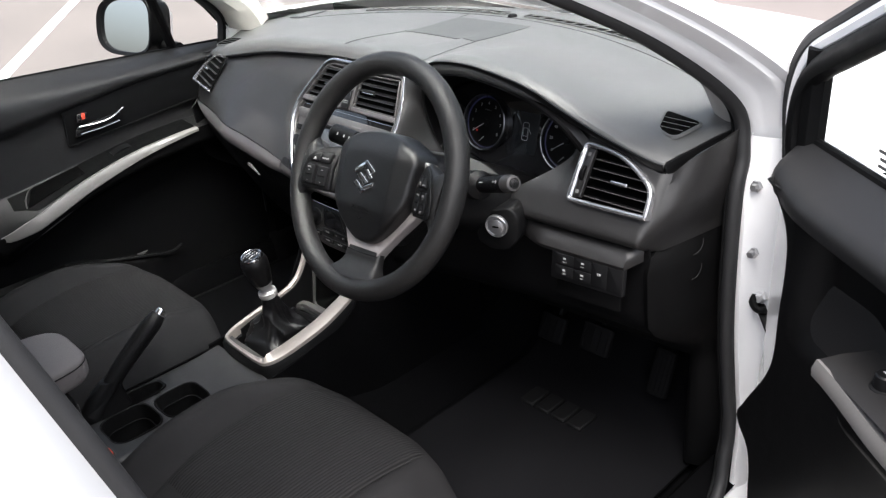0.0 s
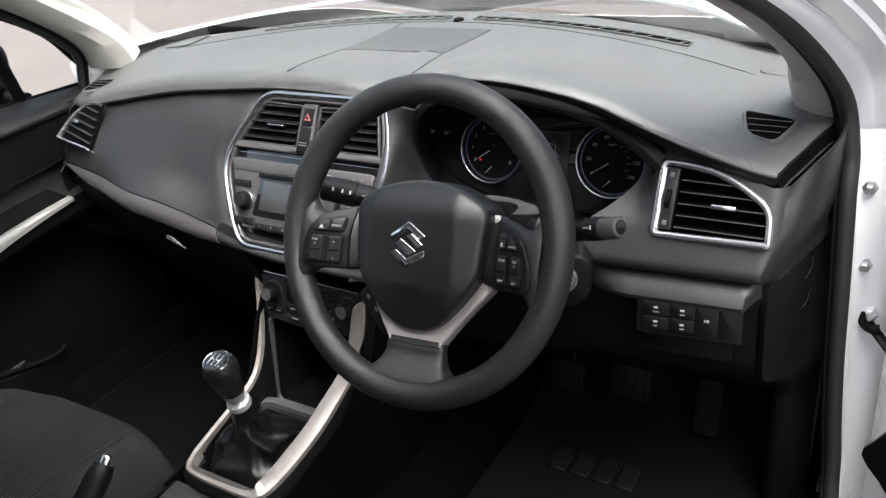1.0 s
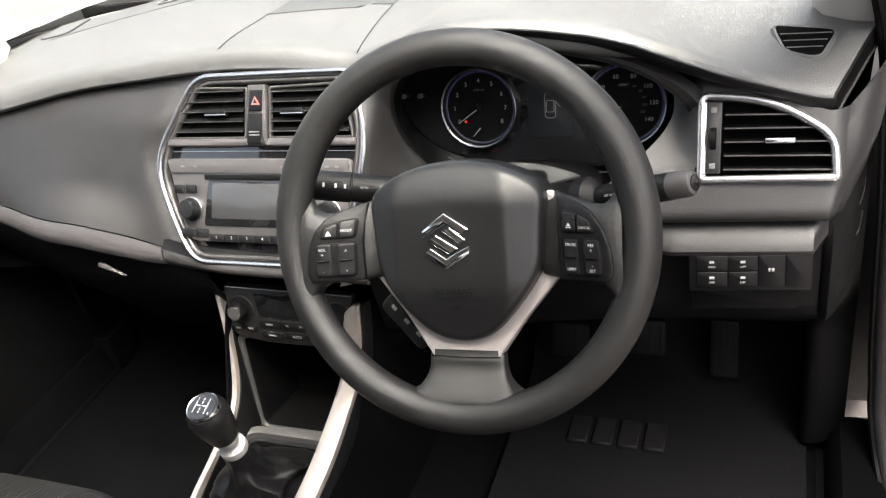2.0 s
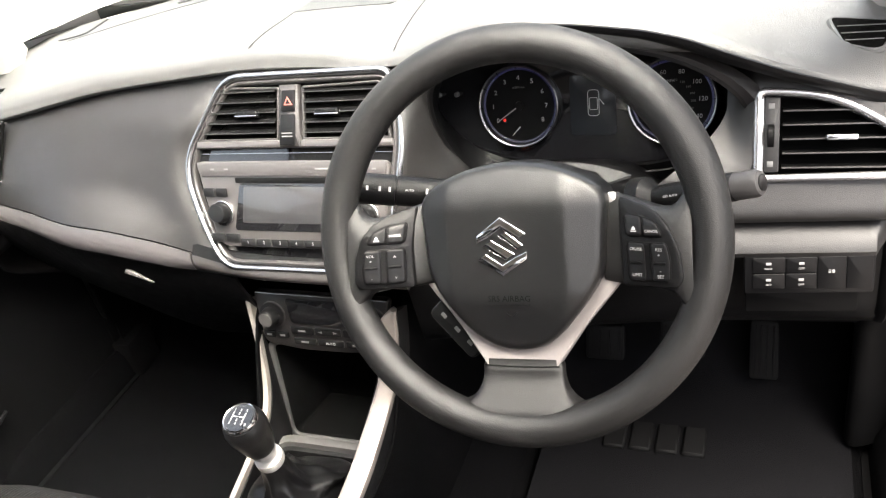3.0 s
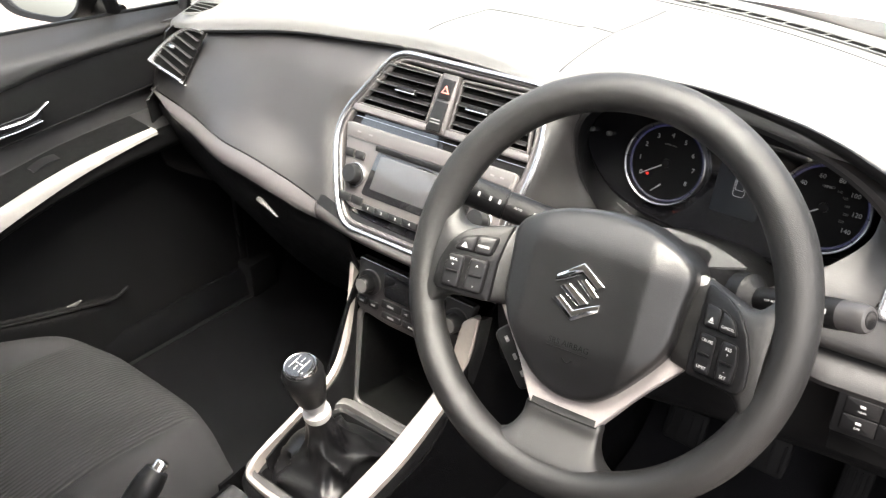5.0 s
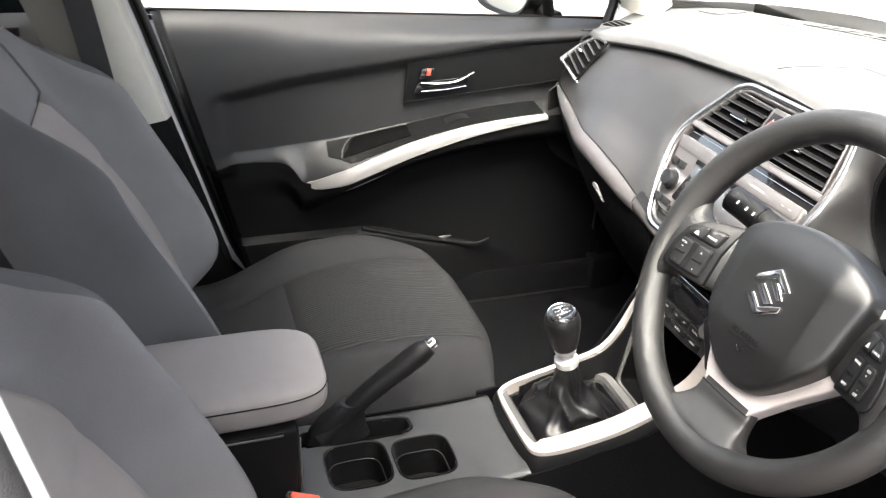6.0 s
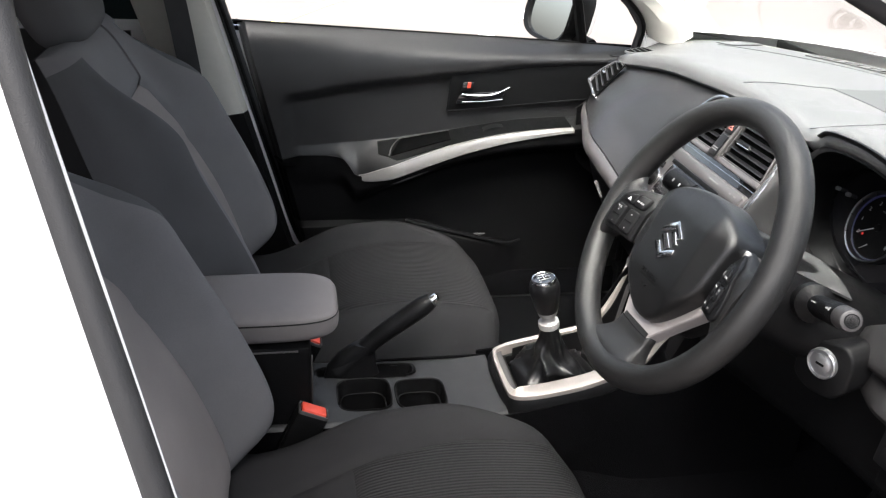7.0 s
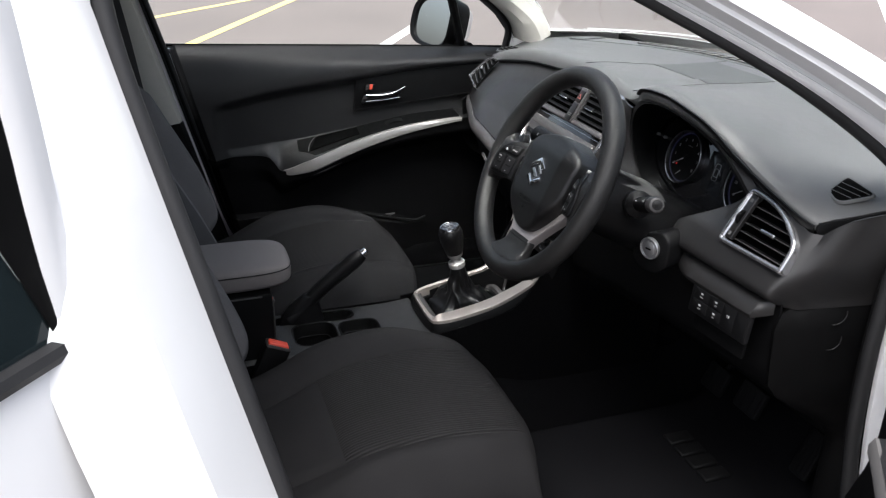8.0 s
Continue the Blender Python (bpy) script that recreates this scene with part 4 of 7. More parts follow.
def dial(cx, cz, r, numbers, a0, a1, size, needle):
    m = at(CM, cx - 0.35, (cz - 0.97) * 1.044)
    d = part("dial", lathe([(r - 0.004, -0.002), (r - 0.004, 0.0005), (r - 0.02, 0.0008), (0.004, 0.0008)], m, 48), BLACK, clus, "round dial with white numbers")
    part("dial_ring", lathe([(r, -0.002), (r, 0.010), (r - 0.0012, 0.011), (r - 0.003, 0.010), (r - 0.005, 0.003), (r - 0.005, -0.001)], m, 56, ring=True), DIALRING, d, "satin silver dial ring")
    part("glow_ring", lathe([(r - 0.005, 0.001), (r - 0.005, 0.002), (r - 0.0072, 0.0012), (r - 0.0072, 0.0008)], m, 56, ring=True), BLUE_RING, d, "blue lit ring")
    n = len(numbers)
    for i, s in enumerate(numbers):
        a = radians(lerp(a0, a1, i / (n - 1)))
        words(s, size, at(m, (r - 0.018) * math.cos(a), (r - 0.018) * math.sin(a), 0.0012), "digit", INK, d)
    for i in range(n):
        a = radians(lerp(a0, a1, i / (n - 1)))
        part("tick", prism(rect(r - 0.0075, -0.0005, r - 0.0005, 0.0005), 0.0006, m @ pose(0, 0, 0.0035, 0, 0, math.degrees(a)) @ pose(0, 0, 0.0065), 0.0001), BLACK, d)
    for ang, l, off in ((needle, r - 0.016, (0, 0)), (needle + 12, 0.016, (0.0, -0.028))):
        a = radians(ang)
        part("needle", prism([(0, -0.0009), (l, -0.0004), (l, 0.0004), (0, 0.0009)], 0.0006, at(m, off[0], off[1], 0.003, ang), 0.0001), INK, d, "thin white needle")
    part("hub_cap", lathe([(0.006, 0.001), (0.0055, 0.004), (0.003, 0.0045)], m, 16), BLACK, d)
    return d, m


tach, tm = dial(0.2515, 0.945, 0.0545, list("012345678"), 212, -32, 0.0085, 214)
speedo, sm2 = dial(0.449, 0.945, 0.0545, ["0", "20", "40", "60", "80", "100", "120", "140"], 214, -34, 0.0078, 214)
words("MPH", 0.0045, at(sm2, -0.002, 0.024, 0.0012), "word", INK, speedo)
words("x1000r/min", 0.0036, at(tm, 0.0, 0.024, 0.0012), "word", DIMINK, tach)
for i, s in enumerate(("100", "120", "140", "160", "180", "200", "220")):
    a = radians(lerp(105, -25, i / 6))
    words(s, 0.0042, at(sm2, 0.025 * math.cos(a), 0.025 * math.sin(a), 0.0012), "digit", DIMINK, speedo)
part("warning_lamp", lathe([(0.0022, 0.001), (0.0018, 0.0016), (0.001, 0.0017)], at(tm, -0.022, -0.019, 0.0), 8), WARNING, tach, "small red lit warning lamp")
part("trip_display", prism(rounded(rect(-0.031, -0.042, 0.029, 0.036), 0.004), 0.0012, at(CM, 0.0, -0.026, -0.002), 0.0004), material("dark_display", (0.014, 0.0155, 0.018), 0.14, var=0.03), clus, "dark trip display")
cd = at(CM, 0.0, -0.026, -0.0006)
part("car_symbol", hoop(rounded(rect(-0.0075, -0.017, 0.0075, 0.017), 0.005), 0.0008, 0.0004, cd, 0.0001), INK, clus, "white outline of a car")
part("car_symbol", hoop(rounded(rect(-0.0055, -0.009, 0.0055, 0.007), 0.002), 0.0007, 0.0004, cd, 0.0001), INK, clus)
part("car_symbol", prism([(0.008, 0.004), (0.0135, -0.003), (0.014, -0.002), (0.008, 0.0055)], 0.0004, cd, 0.0001), INK, clus)
for dx in (-0.212, -0.186):
    part("trip_stalk", lathe([(0.0035, 0), (0.0035, 0.006), (0.002, 0.0075)], at(CM, dx, -0.008, -0.002), 12), DIMINK, clus, "small trip button")
part("cluster_lip", tube(curve([(0.2028, 0.3365, 0.9106), (0.2553, 0.3289, 0.8925), (0.3125, 0.3251, 0.8868), (0.408, 0.3251, 0.8868), (0.4748, 0.327, 0.8973), (0.5178, 0.3365, 0.9278)], 30), 0.0012, 6), GREYP, clus)


# the soft panel between the stack and the dials
def between(t, z):
    x0 = tab(z, (0.82, 0.118), (0.917, 0.139), (0.991, 0.150), (1.056, 0.132))
    x1 = tab(z, (0.82, 0.232), (0.896, 0.207), (0.945, 0.177), (1.002, 0.172), (1.056, 0.196))
    base = stack_y(z) - 0.004
    y1 = tab(z, (0.82, 0.320), (0.896, 0.311), (0.945, 0.300), (1.002, 0.288), (1.056, 0.274))
    return V(lerp(x0, x1, t), lerp(base, y1, soft(t)), z)


part("inner_fascia", sheet(between, steps(0, 1, 10), steps(0.82, 1.052, 16), 0.004), FASCIA, dash, "soft black fascia beside the dials")

# ---------- driver's side fascia ----------
DN = V(0.063, -0.844, 0.533)
DM = frame_at((0.553, 0.285, 1.004), (1, 0.02, 0.0), V(0, 1, 0) - DN * DN.y)


def dloc(x, z):
    """In the fascia's plane, from a place's x and height."""
    o = DM.translation
    y = o.y + (-DN.x * (x - o.x) - DN.z * (z - o.z)) / DN.y
    q = DM.inverted() @ V(x, y, z)
    return (q.x, q.y)


vo = rounded([dloc(*p) for p in ((0.548, 1.010), (0.549, 0.925), (0.694, 0.924), (0.690, 0.966), (0.640, 0.995), (0.600, 1.006))], [0.014, 0.010, 0.008, 0.02, 0.03, 0.03], 5)
VENT_HOLE = inset([Vector(p) for p in vo], 0.004)


def inside(p, poly):
    hit, k = False, len(poly)
    for i in range(k):
        a, b = poly[i - 1], poly[i]
        if (a.y > p.y) != (b.y > p.y) and p.x < (b.x - a.x) * (p.y - a.y) / (b.y - a.y) + a.x:
            hit = not hit
    return hit


def driver_fascia_at(u, t):
    """u runs from the dials to the outer corner and round it to the door seal; t runs down from the pad."""
    x = lerp(0.520, 0.700, min(1.0, u))
    top = lip_z(min(x, 0.683)) - 0.010
    z = lerp(top, 0.868, t)
    x -= 0.095 * max(0.0, 1 - u / 0.25) * soft((0.985 - z) / 0.09)
    o = DM.translation
    y = o.y + 0.0746 * (x - o.x) + 0.6315 * (z - o.z)
    y += 0.030 * soft((0.552 - x) / 0.034) * soft((z - 0.93) / 0.06) + 0.03 * soft((0.455 - x) / 0.04) + 0.012 * soft((z - 1.012) / 0.03)
    out = soft((x - 0.685) / 0.015)
    y += 0.06 * soft((lerp(0.905, 0.940, out) - z) / lerp(0.045, 0.080, out)) ** 2
    y += 0.022 * soft((x - 0.675) / 0.04) ** 2
    p = V(x, y, z)
    if u > 1.0:
        k = u - 1.0
        far = V(0.744, 0.432, lerp(1.040, 0.880, t))
        p.z += 0.022 * math.sin(math.pi * k) * (1 - t)
        bow = V(0.016, -0.030, 0) * math.sin(math.pi * k)
        p = p.lerp(far, k) + bow * (1 - 0.5 * t) * (1 - 0.9 * soft((t - 0.45) / 0.5))
    q = DM.inverted() @ p
    if inside(Vector((q.x, q.y)), VENT_HOLE) and u < 1.0:
        p = DM @ V(q.x, q.y, q.z - 0.024)
    return p


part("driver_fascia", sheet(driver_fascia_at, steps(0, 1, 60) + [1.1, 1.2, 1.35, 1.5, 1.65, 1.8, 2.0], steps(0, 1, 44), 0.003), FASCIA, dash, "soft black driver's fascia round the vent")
dv = part("air_vent", hoop(vo, 0.0085, 0.018, at(DM, 0, 0, -0.012), 0.003), VENTSILVER, dash, "satin chrome framed driver's air vent")
part("recess", prism(inset([Vector(p) for p in vo], 0.003), 0.003, at(DM, 0, 0, -0.020), 0.0005), VOID, dv)
part("frame_side", prism(rounded([dloc(*p) for p in ((0.549, 1.003), (0.550, 0.932), (0.5595, 0.932), (0.5590, 1.000))], 0.002), 0.010, at(DM, 0, 0, -0.004), 0.003), VENTSILVER, dv)
wl_ = [dloc(*p) for p in ((0.559, 1.000), (0.560, 0.934), (0.574, 0.934), (0.574, 0.999))]
part("wheel_panel", prism(rounded(wl_, 0.002), 0.007, at(DM, 0, 0, -0.002), 0.001), FASCIA, dv)
wc = dloc(0.5655, 0.966)
part("thumb_wheel", moved(lathe([(0.013, -0.0035), (0.014, -0.0025), (0.014, 0.0025), (0.013, 0.0035)], Matrix.Identity(4), 20), at(DM, wc[0], wc[1], -0.002) @ pose(0, 0, 0, 0, 90, 0)), BLACK, dv, "black ribbed thumb wheel")
for zz in (0.992, 0.941):
    q = dloc(0.5655, zz)
    part("print", prism(rect(-0.003, -0.003, 0.003, 0.003), 0.0004, at(DM, q[0], q[1], 0.005), 0.0001), DIMINK, dv)
for i in range(5):
    z = 0.985 - 0.0125 * i
    q0, q1 = dloc(0.577, z + 0.002), dloc(tab(z, (0.93, 0.686), (0.965, 0.682), (0.985, 0.655)), z - 0.001)
    part("slat", skin([[DM @ V(q[0], q[1] + dy, dz) for dy, dz in ((0.0, 0.0), (0.0014, 0.0004), (0.0050, -0.012), (0.0034, -0.0125))] for q in (q0, q1)], closed_cols=True, caps=True), DARK, dv)
    # slat edge highlight, drawn as a grey bar
    part("slat_edge", tube([DM @ V(q[0], q[1] + 0.0007, 0.0003) for q in (q0, q1)], 0.0010, 6), GREYP, dv)
q = dloc(0.633, 0.9615)
part("vent_tab", prism(rounded(rect(-0.015, -0.003, 0.015, 0.003), 0.002), 0.006, at(DM, q[0], q[1], 0.003), 0.001), SATCHROME, dv, "small chrome vent tab")

# passenger vent, open towards the middle of the dash
PM = at(frame_at((-0.556, 0.304, 0.994), (0.153, -0.039, 0.010), (-0.016, 0.067, 0.068)), 0, 0, 0.010)


def ploc(x, z):
    """In the passenger vent's plane, from a place's x and height."""
    e, f = PM.col[0], PM.col[1]
    b = ((z - 0.994) * e.x - (x + 0.556) * e.z) / (f.z * e.x - f.x * e.z)
    return ((x + 0.556 - b * f.x) / e.x, b)


pvo = rounded([ploc(*p) for p in ((-0.550, 0.994), (-0.612, 0.988), (-0.662, 0.958), (-0.695, 0.918), (-0.538, 0.924))], [0.002, 0.03, 0.04, 0.010, 0.002], 5)
pvi = inset([Vector(p) for p in pvo], 0.0052)
pvo = [Vector(p) for p in pvo]
pvn = part("air_vent", skin([[PM @ V(p.x, p.y, -0.010), PM @ V(p.x, p.y, 0.003), PM @ V(lerp(p.x, q.x, 0.4), lerp(p.y, q.y, 0.4), 0.006), PM @ V(q.x, q.y, 0.003), PM @ V(q.x, q.y, -0.010)] for p, q in zip(pvo[3:-3], pvi[3:-3])], caps=True), VENTSILVER, dash, "satin chrome framed passenger air vent")
part("recess", prism(pvo, 0.003, at(PM, 0, 0, -0.006), 0.0005), VOID, pvn)
for i in range(5):
    z = 0.980 - 0.0115 * i
    qa, qb = ploc(tab(z, (0.92, -0.684), (0.958, -0.656), (0.988, -0.606)), z), ploc(tab(z, (0.92, -0.542), (0.994, -0.555)), z - 0.001)
    part("slat", skin([[PM @ V(q[0], q[1] + dy, dz) for dy, dz in ((0.0, 0.0), (0.0016, 0.0004), (0.0050, -0.006), (0.0034, -0.0065))] for q in (qa, qb)], closed_cols=True, caps=True), DARK, pvn)
    # grey bar for the highlight along the slat
    part("slat_edge", tube([PM @ V(q[0], q[1] + 0.0007, 0.0003) for q in (qa, qb)], 0.0010, 6), GREYP, pvn)
q = ploc(-0.632, 0.954)
part("vent_tab", prism(rounded(rect(q[0] - 0.013, q[1] - 0.003, q[0] + 0.013, q[1] + 0.003), 0.002), 0.006, at(PM, 0, 0, 0.001), 0.001), SATCHROME, pvn)

# knee panel, switches, lower dash
def ledge_at(x, t):
    """A soft brow over the switches, fading into the knee panel towards the wheel."""
    out = 0.030 * soft((x - 0.44) / 0.09) * soft((0.686 - x) / 0.016)
    prof = [(0.030, 0.890), (0.016, 0.886), (-0.2 * out, 0.881), (-0.55 * out, 0.873), (-0.85 * out, 0.865), (-out, 0.858), (-0.95 * out, 0.852)]
    dy, z = prof[t]
    return V(x, 0.240 + 0.08 * (x - 0.6) + dy, z - 0.004 + 0.010 * soft((x - 0.668) / 0.022))


part("knee_shelf", sheet(ledge_at, steps(0.44, 0.686, 34), range(7), 0.003), FASCIA, dash, "soft grey-black brow over the switch panel")
KM = frame_at((0.61, 0.213, 0.83), (1, 0.10, 0.0), (0, 0.12, 1))
sw = part("switch_panel", prism(rounded(rect(-0.068, -0.028, 0.062, 0.022), 0.004), 0.008, at(KM, 0, 0, -0.006), 0.0015), BUTTON, dash, "row of small black switches")
for i, (sx, w) in enumerate(((-0.043, 0.0165), (-0.010, 0.0155), (0.020, 0.014), (0.047, 0.0125))):
    if i < 2:
        for sy in (0.008, -0.012):
            part("switch", prism(rounded(rect(sx - w, sy - 0.0092, sx + w, sy + 0.0092), 0.002), 0.002, at(KM, 0, 0, 0.0015), 0.0005), BUTTON, sw)
            part("print", prism(rect(sx - 0.0026, sy + 0.0005, sx + 0.0026, sy + 0.0036), 0.0003, at(KM, 0, 0, 0.0035), 0.0001), INK, sw)
            if not (i == 0 and sy > 0):
                words("OFF", 0.0036, at(KM, sx, sy - 0.004, 0.0037), "word", INK, sw)
            else:
                words("NEAR", 0.0032, at(KM, sx, sy - 0.004, 0.0037), "word", INK, sw)
    else:
        part("switch", prism(rounded(rect(sx - w, -0.0215, sx + w, 0.0175), 0.002), 0.002, at(KM, 0, 0, 0.0015), 0.0005), BUTTON, sw)
part("lamp_symbol", prism(rounded(rect(0.0200, -0.002, 0.0228, 0.002), 0.001), 0.0004, at(KM, 0, 0, 0.0035), 0.0001), INK, sw)
for k in range(3):
    part("lamp_symbol", prism(rect(0.0165, -0.0020 + 0.0017 * k, 0.0192, -0.0014 + 0.0017 * k), 0.0004, at(KM, 0, 0, 0.0035), 0.0001), INK, sw)
part("coin_tray", prism(rounded(rect(-0.066, -0.062, 0.05, -0.034), 0.004), 0.005, at(KM, 0, 0, -0.020), 0.001), BLACK, dash, "shallow black tray under the switches")


def knee_at(x, t):
    z0 = tab(x, (0.13, 0.80), (0.3, 0.84), (0.5, 0.875), (0.69, 0.885), (0.73, 0.89))
    return V(x, tab(x, (0.13, 0.20), (0.4, 0.235), (0.73, 0.26)) + 0.02 * t + 0.14 * soft((t - 0.5) / 0.5), lerp(z0, 0.60, t))


part("knee_panel", sheet(knee_at, steps(0.13, 0.690, 24), steps(0, 1, 14), 0.004), DARK, dash, "dark knee panel under the wheel")


def dash_end(s):
    """The rounded panel that closes the dash against the door."""
    rows = []
    for t in steps(0, 1, 22):
        z = lerp(0.972 if s < 0 else 0.884, 0.50 if s < 0 else 0.36, t)
        y0 = 0.312 + 0.40 * (z - 0.972) if z > 0.88 else knee_at(0.70, min(1.0, (0.885 - z) / 0.285)).y - 0.012
        y0 += 0.022 * (1 - soft(t / 0.09)) if s > 0 else 0.0
        near = [V(s * 0.684, y0 + 0.060, z), V(s * 0.679, y0 + 0.022, z), V(s * 0.680, y0 + 0.009, z), V(s * 0.685, y0 + 0.002, z)]
        rows.append((near if s > 0 else []) + [V(s * lerp(0.692, 0.742, k ** 0.7), lerp(y0, 0.435, k), z + 0.006 * k * (1 - t)) for k in steps(0, 1, 9)])
    return thick(skin(rows), 0.003)


part("dash_end", dash_end(1), BLACK, dash, "black rounded dash end panel")
part("dash_end", dash_end(-1), DARK, dash, "dark dash end panel")
for z in (0.864, 0.820):
    part("cap_seam", tube([(0.722 + 0.005 * math.cos(a), 0.330 + 0.016 * math.cos(a), z + 0.018 * math.sin(a)) for a in steps(-1.7, 0.3, 12)], 0.0007, 5), FASCIA, dash)


# ---------- steering wheel ----------
WT = radians(26.6)
WC = V(0.352, 0.012, 0.9956)
WM = frame_at(WC, (1, 0, 0), (0, math.sin(WT), math.cos(WT))) @ pose(0, 0, 0, 0, 0, 3.2)
wheel = thing("steering_wheel", WC, "black three-spoke steering wheel with silver trim", "steering wheel")
R0, R1 = 0.1745, 0.0170
rows = []
for i in range(128):
    a = 2 * math.pi * i / 128
    c, s = math.cos(a), math.sin(a)
    grip = 1 + 0.06 * (math.exp(-((math.degrees(a) - 28) / 16) ** 2) + math.exp(-((math.degrees(a) - 152) / 16) ** 2))
    rows.append([WM @ V((R0 + R1 * grip * math.cos(b)) * c, (R0 + R1 * grip * math.cos(b)) * s, R1 * 1.06 * math.sin(b)) for b in (2 * math.pi * j / 24 for j in range(24))])
part("rim", skin(rows, True, True), LEATHER, wheel, "grained black wheel rim")


def spoke_z(x, y):
    """The face of the side spokes: dished, rising from the hub to the rim, and rolling away above."""
    rise = tab(abs(x), (0.08, -0.014), (0.098, -0.005), (0.12, 0.0065), (0.14, 0.0150), (0.155, 0.0170), (0.17, 0.0165))
    return rise - min(0.030, 0.012 * (max(0.0, y - 0.006) / 0.030) ** 1.8)


def yoke_z(y):
    """How deep the silver arms lie."""
    return tab(y, (-0.130, -0.0110), (-0.105, -0.0130), (-0.075, -0.0175), (-0.04, -0.0200), (0.0, -0.0200), (0.04, -0.0240))


def rolled(data):
    """Lays a flat piece of the wheel on that face."""
    back = WM.inverted()
    for vert in (data.verts if isinstance(data, bmesh.types.BMesh) else data.vertices):
        q = back @ vert.co
        vert.co = WM @ V(q.x, q.y, q.z + spoke_z(q.x, q.y))
    return data


def inked(text, size, x, y, z, parent):
    ob = words(text, size, at(WM, x, y, z), "word", INK, parent)
    rolled(ob.data)


pad = [(-0.0885, 0.041), (-0.0845, 0.004), (-0.083, -0.030), (-0.062, -0.062), (-0.0365, -0.092), (-0.014, -0.1025), (0.014, -0.1025), (0.0365, -0.092), (0.062, -0.062), (0.083, -0.030), (0.0845, 0.004), (0.0885, 0.041), (0.067, 0.0565), (0.036, 0.068), (0.0, 0.0725), (-0.036, 0.068), (-0.067, 0.0565)]
k0 = [Vector(p) for p in rounded(pad, 0.016, 5)]


def cover_z(x, y):
    """The airbag cover's face: a level middle with a crease on either side, falling away all round."""
    side = max(0.0, abs(x + 0.002) - 0.0545 + 0.25 * max(0.0, -y - 0.045))
    return 0.0100 - 0.36 * side - 0.018 * (max(0.0, y - 0.028) / 0.045) ** 1.8 - 0.015 * soft((-0.045 - y) / 0.062)


cover = []
for d, drop in ((0.0, 0.045), (0.0, 0.007), (0.0008, 0.0035), (0.0026, 0.0012)):
    cover.append([WM @ V(q.x, q.y, cover_z(q.x, q.y) - drop) for q in inset(k0, d)])
for f in (0.95, 0.90, 0.85, 0.80, 0.76, 0.72, 0.69, 0.66, 0.63, 0.60, 0.56, 0.5, 0.42, 0.34, 0.26, 0.18, 0.1, 0.02):
    ring = [Vector((p.x * f, -0.012 + (p.y + 0.012) * f)) for p in k0]
    cover.append([WM @ V(q.x, q.y, cover_z(q.x, q.y)) for q in ring])
part("airbag_cover", skin(cover, closed_cols=True, caps=True), HUB, wheel, "smooth black airbag cover")
part("hub_body", prism(rounded([(-0.082, 0.034), (-0.086, -0.04), (-0.036, -0.10), (0.036, -0.10), (0.086, -0.04), (0.082, 0.034), (0.0, 0.056)], 0.02, 5), 0.025, at(WM, 0, 0, -0.066), 0.006), DARK, wheel)

# the silver Y: two arms beside the cover, meeting in a plate over the lower spoke
outer = curve([(0.0925, 0.037, 0), (0.0965, 0.022, 0), (0.0975, -0.004, 0), (0.0955, -0.034, 0), (0.0895, -0.047, 0), (0.062, -0.080, 0), (0.0445, -0.1045, 0), (0.0355, -0.1175, 0), (0.0320, -0.1265, 0)], 40)
inner = curve([(0.0850, 0.037, 0), (0.0838, 0.020, 0), (0.0825, -0.002, 0), (0.0815, -0.028, 0), (0.0775, -0.036, 0), (0.060, -0.060, 0), (0.0395, -0.084, 0), (0.030, -0.093, 0), (0.024, -0.096, 0)], 40)
pairs = list(zip(outer, inner)) + [(V(0.0320 * k, -0.1265 - 0.0012 * (1 - k), 0), V(0.024 * k, -0.096 - 0.003 * (1 - k), 0)) for k in (0.75, 0.5, 0.25, 0.0)]
pairs += [(V(-a.x, a.y, 0), V(-b.x, b.y, 0)) for a, b in reversed(pairs[:-1])]
rows = []
for a, b in pairs:
    d = (b - a).normalized()
    rows.append([WM @ V(q.x, q.y, yoke_z(q.y) + h) for q, h in ((a, -0.018), (a, -0.0040), (a + d * 0.0008, -0.0018), (a + d * 0.0022, -0.0008), (a.lerp(b, 0.55), -0.0010), (b, -0.0035), (b, -0.018))])
part("silver_spoke", skin(rows, caps=True), SILVER, wheel, "satin silver Y-shaped spoke trim")


def oval(a, b, front, back, n=28, power=0.42):
    """A rounded cross-section between two edge points of a spoke."""
    mid, half = (a + b) / 2, (b - a) / 2
    out = []
    for i in range(n):
        ang = 2 * math.pi * i / n
        u, w = spow(math.cos(ang), power), spow(math.sin(ang), power)
        p = mid + half * u
        out.append(WM @ V(p.x, p.y, (front(p) + back) / 2 + (front(p) - back) / 2 * w))
    return out


